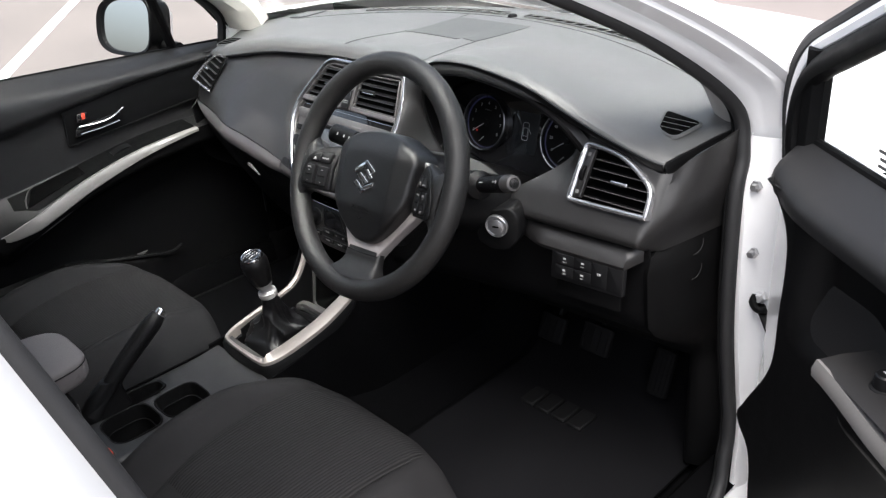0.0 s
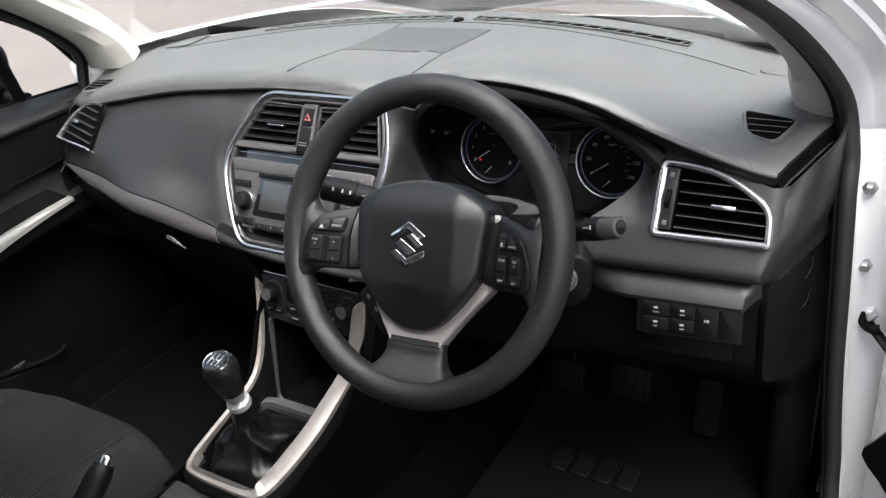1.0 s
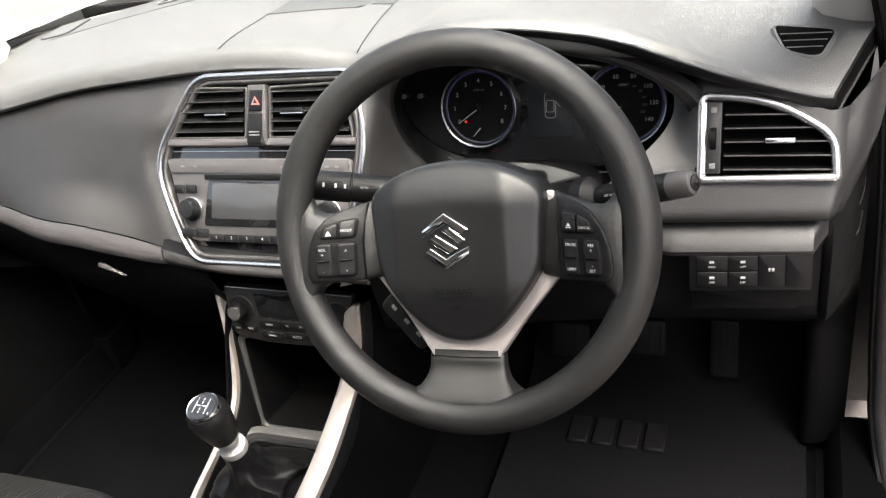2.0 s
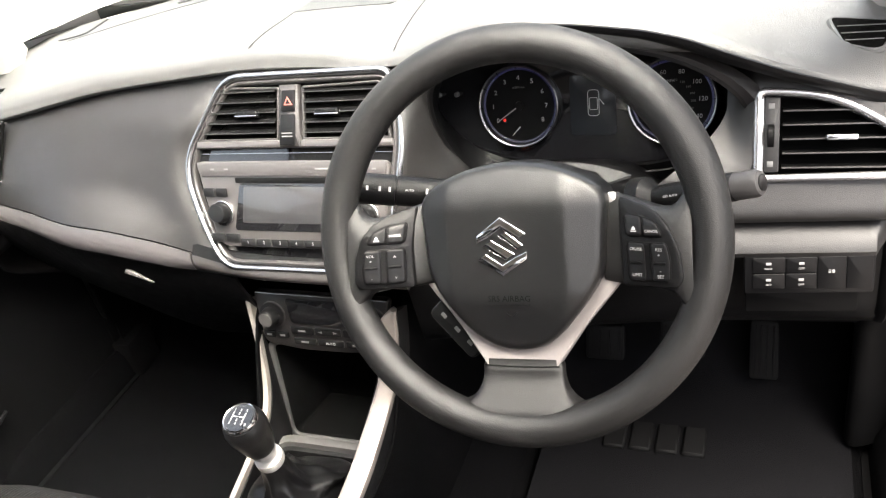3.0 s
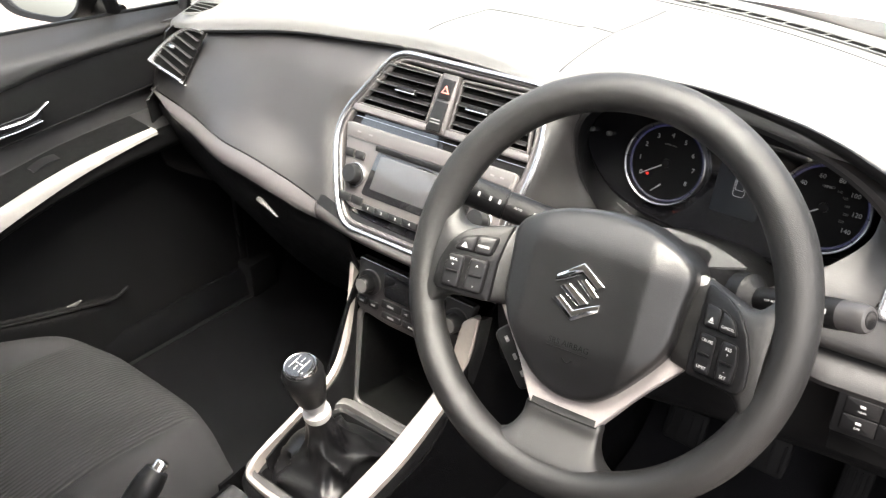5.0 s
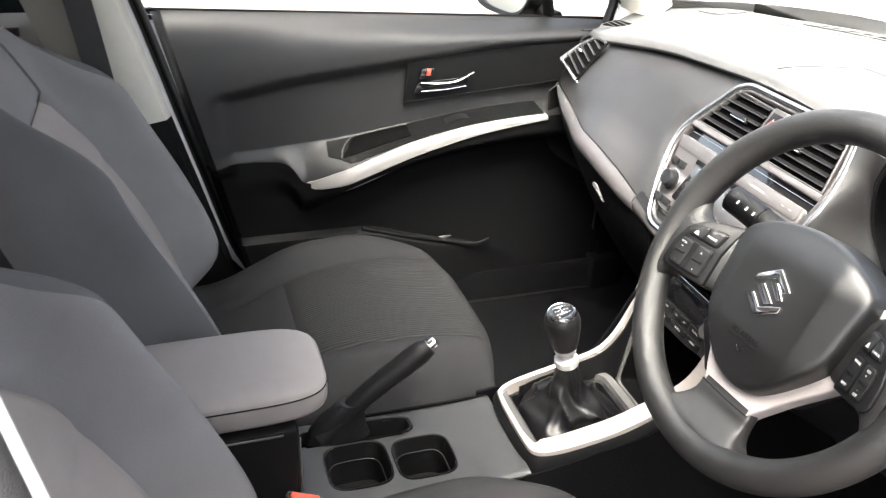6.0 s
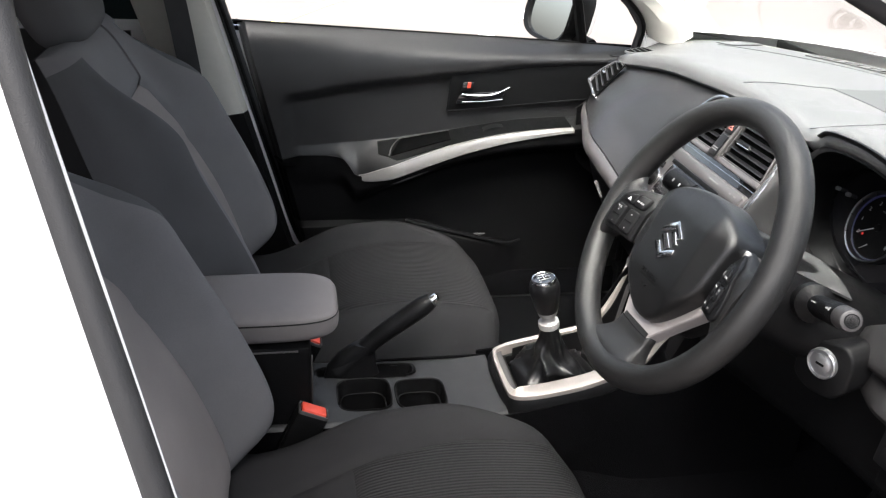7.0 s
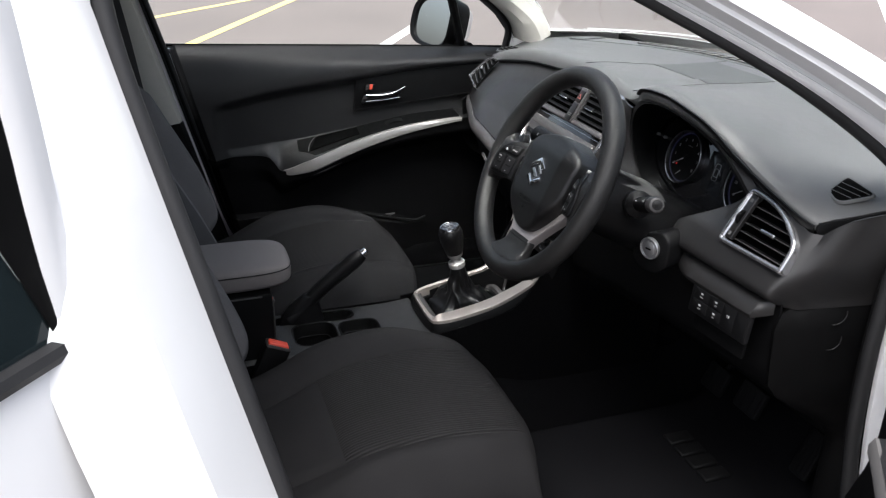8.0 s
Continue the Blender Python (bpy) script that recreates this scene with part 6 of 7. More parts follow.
part("box_seam", box((0.0815, -0.60, 0.6925), (0.0835, -0.445, 0.6955), 0.0005, 1), GREYP, console, "pale seam under the armrest lid")
part("box_edge", box((0.078, -0.4255, 0.575), (0.081, -0.4230, 0.685), 0.001, 1), GREYP, console)
arm = thing("armrest", (0, -0.5, 0.699), "grey-brown stitched vinyl centre armrest on the console", "armrest")


def pillow(cx, cy, cz, hx, hy, hz, n=4.0, nu=28, nv=28, rise=0.0):
    """A stuffed pad: a rounded box with soft faces."""
    rows = []
    for i in range(nv + 1):
        b = -math.pi / 2 + math.pi * i / nv
        cb, sb = math.copysign(abs(math.cos(b)) ** (2 / n), math.cos(b)), math.copysign(abs(math.sin(b)) ** (2 / n), math.sin(b))
        row = []
        for j in range(nu):
            a = 2 * math.pi * j / nu
            ca, sa = math.copysign(abs(math.cos(a)) ** (2 / n), math.cos(a)), math.copysign(abs(math.sin(a)) ** (2 / n), math.sin(a))
            row.append(V(cx + hx * cb * ca, cy + hy * cb * sa, cz + hz * sb + rise * (cb * sa)))
        rows.append(row)
    return skin(rows, closed_cols=True)


part("armrest_pad", pillow(-0.005, -0.525, 0.7265, 0.083, 0.147, 0.0280, 4.5, 48, 30), ARMCLOTH, arm, "stuffed grey vinyl pad")
part("stitching", tube([V(-0.005 + 0.0822 * math.copysign(abs(math.cos(a)) ** 0.444, math.cos(a)), -0.525 + 0.1456 * math.copysign(abs(math.sin(a)) ** 0.444, math.sin(a)), 0.7385) for a in (2 * math.pi * i / 80 for i in range(80))], 0.0014, 5, True), BLACK, arm, "dark seam line")

# ---------- gear lever ----------
gear = thing("gear_lever", (-0.006, 0.0, 0.56), "black and chrome gear lever in a leather gaiter", "gear lever")
rows = []
prof = [(0.0, 0.068, 0.078, 0.545), (0.10, 0.064, 0.072, 0.562), (0.25, 0.054, 0.060, 0.576), (0.4, 0.048, 0.052, 0.592), (0.55, 0.034, 0.036, 0.603), (0.7, 0.025, 0.026, 0.622), (0.85, 0.020, 0.020, 0.642), (1.0, 0.016, 0.016, 0.664)]
prof = [(t, *(tab(t, *((q[0], q[j]) for q in prof)) for j in (1, 2, 3))) for t in steps(0, 1, 26)]
for k, (t, w, d, z) in enumerate(prof):
    row = []
    for i in range(72):
        a = 2 * math.pi * i / 72
        env = math.sin(math.pi * min(1, t * 1.05)) ** 0.7
        ridge = 1 - 2 * abs(math.sin(2.5 * a + 4 * t + 0.8 * math.sin(3 * a)))
        sag = 1 - 2 * abs(math.sin(6 * t + 1.3 * math.sin(2 * a + 1)))
        fold = 1 + env * (0.13 * ridge + 0.10 * sag + 0.05 * math.sin(9 * a - 6 * t))
        n = lerp(4.0, 2.0, soft(t * 1.6))
        ca, sa = math.copysign(abs(math.cos(a)) ** (2 / n), math.cos(a)), math.copysign(abs(math.sin(a)) ** (2 / n), math.sin(a))
        row.append(V(lerp(-0.012, -0.008, t) + w * fold * ca, lerp(0.018, -0.006, t) + d * fold * sa, z + (0.004 * math.sin(3 * a + 8 * t) + 0.30 * 0.0 ) * math.sin(math.pi * t) + 0.0 * d * sa * (1 - t)))
    rows.append(row)
smooth_rows = []
cols = [[r[i] for r in rows] for i in range(72)]
for j in range(26):
    smooth_rows.append([c[j] for c in cols])
part("gaiter", skin(smooth_rows, closed_cols=True, caps=True), GAITER, gear, "creased black leather gaiter")
GM = frame_at((-0.008, -0.006, 0.661), (1, 0, -0.02), (0.0, 1, 0.22))
part("collar", lathe([(0.012, 0), (0.0180, 0.001), (0.0188, 0.004), (0.0182, 0.012), (0.013, 0.0145), (0.0115, 0.017), (0.0115, 0.024), (0.0165, 0.028), (0.0185, 0.036)], GM, 32), BRIGHTSATIN, gear, "satin chrome collar")
knob = part("knob", lathe([(0.014, 0.034), (0.0185, 0.0355), (0.0200, 0.040), (0.0225, 0.052), (0.0262, 0.072), (0.0268, 0.084), (0.0245, 0.093), (0.0195, 0.0985), (0.019, 0.099)], GM, 36), GAITER, gear, "black leather gear knob")
part("knob_cap", lathe([(0.0205, 0.097), (0.0200, 0.1005), (0.0185, 0.102), (0.0175, 0.1015), (0.006, 0.1035), (0.001, 0.1038)], GM, 36), PIANO, knob, "gloss black shift pattern cap")
rg = lathe([(0.0218, 0.0955), (0.0222, 0.0985), (0.0205, 0.1012), (0.0195, 0.1005), (0.0195, 0.097)], GM, 40, ring=True)
part("knob_ring", rg, CHROME, knob, "thin chrome ring")
for dx in (-0.008, 0.0, 0.008):
    part("shift_line", prism(rect(dx - 0.0006, -0.006, dx + 0.0006, 0.006), 0.0005, at(GM, 0, 0, 0.1032), 0.0001), INK, knob)
part("shift_line", prism(rect(-0.008, -0.0006, 0.008, 0.0006), 0.0005, at(GM, 0, 0, 0.1033), 0.0001), INK, knob)
for i, (dx, dy) in enumerate(((-0.008, 0.009), (-0.008, -0.009), (0.0, 0.009), (0.0, -0.009), (0.008, 0.009), (0.0085, -0.009))):
    words("123456"[i], 0.005, at(GM, dx, dy, 0.1036), "digit", INK, knob)
words("R", 0.005, at(GM, 0.0135, -0.009, 0.1028), "digit", INK, knob)

# ---------- parking brake ----------
hb = thing("parking_brake", (-0.062, -0.34, 0.556), "black parking brake lever with a chrome button", "brake lever")
path = curve([(-0.062, -0.375, 0.555), (-0.062, -0.345, 0.582), (-0.061, -0.305, 0.622), (-0.059, -0.255, 0.662), (-0.057, -0.210, 0.697)], 30)
rr = [tab(i / 29, (0, 0.020), (0.2, 0.0185), (0.4, 0.0160), (0.7, 0.0172), (0.92, 0.0172), (1, 0.0135)) for i in range(30)]
part("lever", tube(path, rr, 16), DARK, hb, "black plastic lever")
d = (path[-1] - path[-4]).normalized()
bmx = frame_at(path[-1] - d * 0.001, d.orthogonal(), d.cross(d.orthogonal()))
part("release_button", lathe([(0.0085, 0), (0.0085, 0.010), (0.0070, 0.0125), (0.003, 0.013)], bmx, 20), CHROME, hb, "chrome release button")
part("lever_base", skin([[V(-0.062 + w * math.cos(a), cy + l * math.sin(a), z) for a in (2 * math.pi * i / 24 for i in range(24))] for cy, w, l, z in ((-0.35, 0.019, 0.050, 0.548), (-0.35, 0.018, 0.044, 0.570), (-0.342, 0.0165, 0.034, 0.592), (-0.325, 0.015, 0.022, 0.612))], closed_cols=True, caps=True), DARK, hb, "black lever sleeve")


# ---------- front seats ----------
def cushion_top(u, v, hw, y0, y1):
    """A point of the cushion: u across, v from the back to the front, both -1 to 1."""
    k = 1 - 0.12 * soft((v - 0.25) / 0.75) ** 1.5
    x = u * hw * k
    y = lerp(y0, y1, (v + 1) / 2) - 0.036 * soft((abs(u) - 0.34) / 0.66) * soft((v + 0.1) / 1.1)
    edge = (max(0.0, 1 - abs(u) ** 9) * max(0.0, 1 - abs(max(v, -0.2)) ** 11)) ** 0.30
    bol = 0.034 * math.exp(-((abs(u) - 0.74) / 0.16) ** 2) * (1 - 0.55 * soft((v - 0.3) / 0.7)) * (1 - 0.5 * soft((-0.1 - v) / 0.6))
    crown = 0.012 * (1 - u * u) + 0.016 * math.exp(-((v - 0.30) / 0.45) ** 2) - 0.050 * soft((0.0 - v) / 0.75)
    seam = -0.008 * math.exp(-((abs(u) - 0.50 - 0.11 * v) / 0.030) ** 2) * soft((0.95 - v) / 0.2) - 0.005 * math.exp(-((v + 0.21) / 0.022) ** 2) * soft((0.48 - abs(u)) / 0.06)
    return V(x, y, 0.445 + 0.128 * edge + bol * edge + crown * edge + seam)


def back_seam(v):
    """Half width of the backrest's centre panel, narrowing to its head."""
    return 0.55 - 0.20 * soft((v - 0.05) / 0.50) ** 1.6


def back_top(u, v, hw, out):
    """A point of the backrest: u across, v from its foot to the shoulders; out is how far forward the face lies."""
    taper = 1 - 0.30 * soft((v - 0.15) / 0.85) - 0.05 * soft((-0.6 - v) / 0.4)
    edge = (max(0.0, 1 - abs(u) ** 8) * max(0.0, 1 - abs(v) ** 10)) ** 0.32
    bol = 0.092 * math.exp(-((abs(u) - 0.79) / 0.16) ** 2) * (1 - soft((v - 0.30) / 0.60))
    b = back_seam(v)
    low = soft((0.56 - v) / 0.05)
    seam = -0.009 * math.exp(-((abs(u) - b) / 0.035) ** 2) * low
    inside = soft((b + 0.03 - abs(u)) / 0.06)
    seam -= inside * (0.009 * math.exp(-((v - 0.52) / 0.030) ** 2) + 0.006 * math.exp(-((v - 0.02) / 0.022) ** 2))
    lumbar = 0.014 * math.exp(-((v + 0.35) / 0.35) ** 2)
    f = edge * (0.058 + bol + lumbar * (1 - u * u)) + seam
    h = (v + 1) / 2 * 0.60
    lean = radians(24)
    base = V(0, -0.583, 0.540)
    up, fwd = V(0, -math.sin(lean), math.cos(lean)), V(0, math.cos(lean), math.sin(lean))
    return base + up * h + fwd * (f - 0.005 if out else -0.055 * edge - 0.004) + V(u * hw * taper, 0, 0)


def split_sheet(fn, us, vs, choose):
    """The faces of a surface, sorted into meshes by choose(u, v)."""
    out = {}
    for i in range(len(us) - 1):
        for j in range(len(vs) - 1):
            key = choose((us[i] + us[i + 1]) / 2, (vs[j] + vs[j + 1]) / 2)
            bm, seen = out.setdefault(key, (bmesh.new(), {}))
            q = []
            for a, b in ((i, j), (i + 1, j), (i + 1, j + 1), (i, j + 1)):
                if (a, b) not in seen:
                    seen[(a, b)] = bm.verts.new(fn(us[a], vs[b]))
                q.append(seen[(a, b)])
            bm.faces.new(q)
    return {k: b for k, (b, _) in out.items()}


def seat(name, xc, inner, label):
    st = thing(name, (xc, -0.3, 0.34), label, "car seat", "front seats")
    off = V(xc, 0, 0)
    us = [0.6 * math.sin(math.pi / 2 * t) + 0.4 * t for t in steps(-1, 1, 73)]
    vs = [0.6 * math.sin(math.pi / 2 * t) + 0.4 * t for t in steps(-1, 1, 73)]

    def zone(u, v):
        if abs(u) < 0.5:
            return "insert" if -0.21 < v < 0.93 else "lip" if v > 0 else "front"
        return "side" if u > 0 else "other"

    def spread(u, b):
        """Moves the seam at half width to b, the rest with it."""
        k = abs(u)
        return math.copysign(k / 0.5 * b if k < 0.5 else b + (k - 0.5) / 0.5 * (1 - b), u)

    us = sorted(set(us + [0.5, -0.5]))
    vs = sorted(set(vs + [-0.21, 0.93]))
    for key, bm in split_sheet(lambda u, v: cushion_top(spread(u, 0.50 + 0.11 * v), v, 0.270, -0.60, -0.018) + off, us, vs, zone).items():
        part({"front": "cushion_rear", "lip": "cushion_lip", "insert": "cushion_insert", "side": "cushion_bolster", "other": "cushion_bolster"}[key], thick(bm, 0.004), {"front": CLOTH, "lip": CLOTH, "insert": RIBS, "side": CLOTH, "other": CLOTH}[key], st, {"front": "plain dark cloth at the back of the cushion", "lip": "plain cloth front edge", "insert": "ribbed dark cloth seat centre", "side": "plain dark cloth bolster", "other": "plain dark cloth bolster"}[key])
    part("seat_base", box((xc - 0.225, -0.56, 0.36), (xc + 0.225, -0.12, 0.47), 0.02), BLACK, st, "black plastic seat base")
    for s in (-1, 1):
        part("seat_rail", box((xc + s * 0.19 - 0.02, -0.62, 0.325), (xc + s * 0.19 + 0.02, -0.06, 0.37), 0.006), BLACK, st, "black steel seat rail")

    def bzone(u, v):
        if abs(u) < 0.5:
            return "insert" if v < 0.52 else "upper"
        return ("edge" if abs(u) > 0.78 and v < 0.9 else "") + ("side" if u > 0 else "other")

    us = sorted(set(us + [0.78, -0.78]))
    vs = sorted(set(vs + [0.52, 0.9]))
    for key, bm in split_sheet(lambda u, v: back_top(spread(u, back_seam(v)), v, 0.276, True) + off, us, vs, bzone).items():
        # back pieces take the lit tones, bolster sides a dimmer one
        nm, mat, lb = {"i": ("back_insert", CLOTH2, "brown-grey cloth back centre, lightened as if lit"), "u": ("back_upper", BACKCLOTH_LIT, "cloth shoulder panel, lightened as if lit"), "e": ("bolster_side", SIDECLOTH, "cloth bolster side, lightened less than the front"), "s": ("back_bolster", BACKCLOTH_LIT, "plain cloth back bolster, lightened as if lit"), "o": ("back_bolster", BACKCLOTH_LIT, "plain cloth back bolster, lightened as if lit")}[key[0]]
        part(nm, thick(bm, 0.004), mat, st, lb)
    part("back_shell", thick(skin([[back_top(u, v, 0.276, False) + off for v in vs[::2]] for u in us[::2]]), 0.004), CLOTH, st, "dark cloth seat back cover")
    lean = radians(24)
    up, fwd = V(0, -math.sin(lean), math.cos(lean)), V(0, math.cos(lean), math.sin(lean))
    hc = V(xc, -0.583, 0.540) + up * 0.672 + fwd * 0.02
    hm = frame_at(hc, (1, 0, 0), up)
    part("headrest", moved(pillow(0, 0, 0, 0.128, 0.092, 0.052, 3.4, 36, 24), hm), SIDECLOTH, st, "dark cloth headrest")
    for s in (-1, 1):
        part("headrest_post", tube([hm @ V(s * 0.06, -0.06, -0.01), hm @ V(s * 0.06, -0.17, -0.012)], 0.006, 10), METAL, st, "steel headrest post")
    # belt buckle by the console
    bm4 = pose(xc + inner * 0.249, -0.428, 0.583, -24, 0, 0)
    bk = part("buckle", moved(box((-0.015, -0.026, -0.085), (0.015, 0.026, 0.012), 0.006), bm4), BLACK, st, "black belt buckle")
    part("release_button", moved(box((-0.0115, -0.021, 0.004), (0.0115, 0.021, 0.0165), 0.004), bm4), RED, bk, "red buckle release button")
    part("buckle_frame", moved(hoop(rounded(rect(-0.0145, -0.025, 0.0145, 0.025), 0.005), 0.0022, 0.006, pose(0, 0, 0.0075), 0.001), bm4), GREYP, bk)
    part("tongue_slot", moved(box((-0.004, -0.028, -0.080), (0.004, -0.0255, -0.030), 0.0005, 1), bm4), VOID, bk)
    return st


seat("driver_seat", 0.35, -1, "dark grey cloth driver's seat with a ribbed centre")
seat("passenger_seat", -0.365, 1, "dark grey cloth passenger seat beside the armrest")

# rear bench, plain and dark behind the front seats
bench = thing("rear_bench", (0, -1.25, 0.33), "dark cloth rear bench seat behind", "car seat")
part("bench_cushion", moved(pillow(0, 0, 0, 0.64, 0.26, 0.09, 5.0, 40, 24), pose(0, -1.22, 0.50)), CLOTH, bench)
part("bench_back", moved(pillow(0, 0, 0, 0.64, 0.32, 0.07, 5.0, 40, 24), pose(0, -1.52, 0.82, 66)), CLOTH, bench)
part("bench_base", box((-0.6, -1.45, 0.33), (0.6, -1.0, 0.45), 0.02), BLACK, bench)


def belt(s):
    b = thing("seat_belt", (s * 0.63, -0.66, 0.40), "black woven seat belt hanging on the centre pillar", "seat belt", "front belts")
    pts = curve([(s * 0.575, -0.695, 1.30), (s * 0.60, -0.665, 1.1), (s * 0.63, -0.63, 0.8), (s * 0.67, -0.58, 0.48), (s * 0.675, -0.56, 0.40)], 24)
    part("webbing", thick(skin([[p + V(0, 0.022, 0), p - V(0, 0.022, 0)] for p in pts]), 0.002), SEAT_BELT, b)
    part("upper_anchor", box((s * 0.575 - 0.018, -0.73, 1.285), (s * 0.575 + 0.018, -0.67, 1.335), 0.008), BLACK, b, "black belt guide")


belt(1)
belt(-1)


# ---------- front passenger door, closed ----------
pdoor = thing("passenger_door", (-0.80, -0.05, 0.36), "closed passenger door with dark trim and silver strip", "car door")


def belt_z(y):
    return tab(y, (-0.60, 1.040), (-0.54, 1.037), (0.0, 1.012), (0.25, 1.000), (0.46, 0.99))


def arm_z(y):
    """The upper edge of the silver strip on the armrest."""
    return tab(y, (-0.60, 0.722), (-0.42, 0.726), (-0.345, 0.726), (-0.316, 0.720), (-0.300, 0.700), (-0.288, 0.682), (-0.22, 0.712), (-0.10, 0.758), (0.0, 0.785), (0.10, 0.802), (0.25, 0.812), (0.46, 0.812))


def top_z(y):
    """Where the armrest's sloping top meets the door."""
    return tab(y, (-0.60, 0.746), (-0.46, 0.748), (-0.22, 0.765), (-0.06, 0.787), (0.0, 0.797), (0.10, 0.812), (0.25, 0.821), (0.46, 0.821))


def arm_depth(y):
    """How far the armrest stands out from the door, least at its rear lobe."""
    return tab(y, (-0.60, 0.003), (-0.45, 0.005), (-0.35, 0.010), (-0.29, 0.034), (-0.19, 0.075), (0.46, 0.075))


def crease_z(y):
    return tab(y, (-0.60, 0.862), (-0.42, 0.880), (-0.30, 0.903), (-0.06, 0.932), (0.15, 0.955), (0.45, 0.965))


def door_x(y, z):
    """How far the inner trim lies from the middle of the car."""
    bz, cz, az = belt_z(y), crease_z(y), arm_z(y)
    x = 0.745
    over = soft((z - cz + 0.024) / 0.034)
    over = 1 - (1 - over) * max(soft((y + 0.470) / 0.05), soft((az - z) / 0.03))
    x -= 0.028 * over * (1 - 0.6 * soft((z - cz - 0.02) / max(0.02, bz - cz - 0.02)))
    tz = top_z(y)
    a = max(0.0, min(1.0, (tz - z) / (tz - az)))
    a = (0.6 * a + 0.4 * soft(a)) * soft((z - az + 0.085) / 0.05) * soft((y + 0.56) / 0.14)
    x -= arm_depth(y) * a
    pz = tab(y, (-0.6, 0.555), (-0.3, 0.550), (-0.15, 0.548), (-0.05, 0.520), (0.05, 0.494), (0.13, 0.478), (0.2, 0.50))
    pocket = soft((pz - z) / 0.012) * soft((0.17 - y) / 0.14)
    x -= 0.020 * pocket
    x += 0.036 * soft((z - bz + 0.050) / 0.056) ** 1.4
    return x


def trim_levels(y):
    """Heights of the trim's rows, closer together at the armrest and the crease."""
    az, cz, bz = arm_z(y), crease_z(y), belt_z(y)
    az, tz = min(az, cz - 0.04), top_z(y)
    marks = [(0.385, 0.46, 8), (0.46, 0.57, 22), (0.57, az - 0.09, 6), (az - 0.09, az - 0.02, 12), (az - 0.02, az, 8), (az, tz - 0.002, 12), (tz - 0.002, tz + 0.002, 3), (tz + 0.002, cz - 0.026, 6), (cz - 0.026, cz + 0.014, 12), (cz + 0.014, bz - 0.02, 6), (bz - 0.02, bz, 8)]
    return [lerp(a, b, i / n) for a, b, n in marks for i in range(n)] + [bz]


def trim_column(k):
    """One column of the trim, k from its rear edge along the pillar to the front."""
    zs = trim_levels(lerp(-0.53, 0.44, k))
    for _ in range(3):
        zs = [trim_levels(lerp(-0.549 - 0.245 * (z - 1.0), 0.44, k))[i] for i, z in enumerate(zs)]
    col = []
    for z in zs:
        y = lerp(-0.549 - 0.245 * (z - 1.0), 0.44, k)
        col.append(V(-door_x(y, z) - 0.03 * (1 - soft(k / 0.02)), y, z))
    return col


SPLIT = 56
columns = [trim_column(k) for k in [0, 0.004, 0.009, 0.014] + steps(0.02, 1, 106)]
bm = skin([c[SPLIT:] for c in columns])
part("upper_trim", thick(bm, 0.003), DOORSKIN, pdoor, "soft grey-black upper door trim")
bm = skin([c[: SPLIT + 1] for c in columns])
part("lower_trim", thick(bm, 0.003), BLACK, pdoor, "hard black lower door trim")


# upper insert panel in softer cloth-like plastic between crease and armrest
def strip_h(y):
    return tab(y, (-0.30, 0.004), (-0.265, 0.030), (-0.20, 0.050), (-0.05, 0.044), (0.1, 0.030), (0.23, 0.016))


rows = []
for y in steps(-0.282, 0.238, 40):
    z0, h = arm_z(y) + 0.003, strip_h(y)
    k = soft((y + 0.282) / 0.03)
    xa = -0.743 + arm_depth(y)
    rows.append([V(xa - 0.02, y, z0), V(xa + 0.001, y, z0 - 0.001), V(xa + 0.006 * k, y, z0 - 0.25 * h), V(xa + 0.006 * k, y, z0 - 0.62 * h), V(xa + 0.001, y, z0 - 0.70 * h), V(xa - 0.006, y, z0 - h), V(xa - 0.02, y, z0 - h + 0.002)])
part("silver_strip", skin(rows, caps=True), STRIP, pdoor, "satin silver strip along the armrest")

# handle recess, lever and lock
HX = -0.728
hb2 = rounded([(-0.069, 0.836), (0.390, 0.876), (0.395, 0.966), (0.155, 0.958), (-0.060, 0.938)], 0.008, 4)
hm2 = frame_at((HX, 0, 0), (0, 1, 0), (0, 0, 1))
rec = part("handle_recess", hoop(hb2, 0.004, 0.002, at(hm2, 0, 0, -0.006), 0.001), DARK, pdoor, "dark handle recess panel")
part("recess_panel", prism(inset([Vector(p) for p in hb2], 0.003), 0.004, at(hm2, 0, 0, -0.0085), 0.001), BLACK, rec)
part("release_lever", tube(curve([(HX + 0.008, -0.034, 0.884), (HX + 0.018, 0.0, 0.884), (HX + 0.021, 0.04, 0.888), (HX + 0.012, 0.080, 0.902)], 20), [0.0036] * 4 + [0.0052] * 12 + [0.0036] * 4, 10, flat=0.6), SATCHROME, pdoor, "chrome door release lever")
part("lever_cup", prism(rounded([(-0.05, 0.857), (0.063, 0.867), (0.076, 0.891), (-0.04, 0.883)], 0.008, 4), 0.004, at(hm2, 0, 0, 0.001), 0.001), PIANO, pdoor)
part("cup_line", tube([(HX + 0.006, -0.033, 0.864), (HX + 0.008, 0.02, 0.866), (HX + 0.007, 0.067, 0.871)], 0.0013, 6), SATCHROME, pdoor)
lk = part("lock_button", prism(rounded([(-0.040, 0.892), (-0.010, 0.896), (-0.006, 0.915), (-0.034, 0.914)], 0.004, 3), 0.010, at(hm2, 0, 0, 0.002), 0.002), PIANO, pdoor, "small black door lock tab")
part("red_mark", prism(rounded([(-0.025, 0.899), (-0.016, 0.900), (-0.014, 0.914), (-0.023, 0.914)], 0.002, 3), 0.003, at(hm2, 0, 0, 0.011), 0.001), RED, lk, "red lock mark")

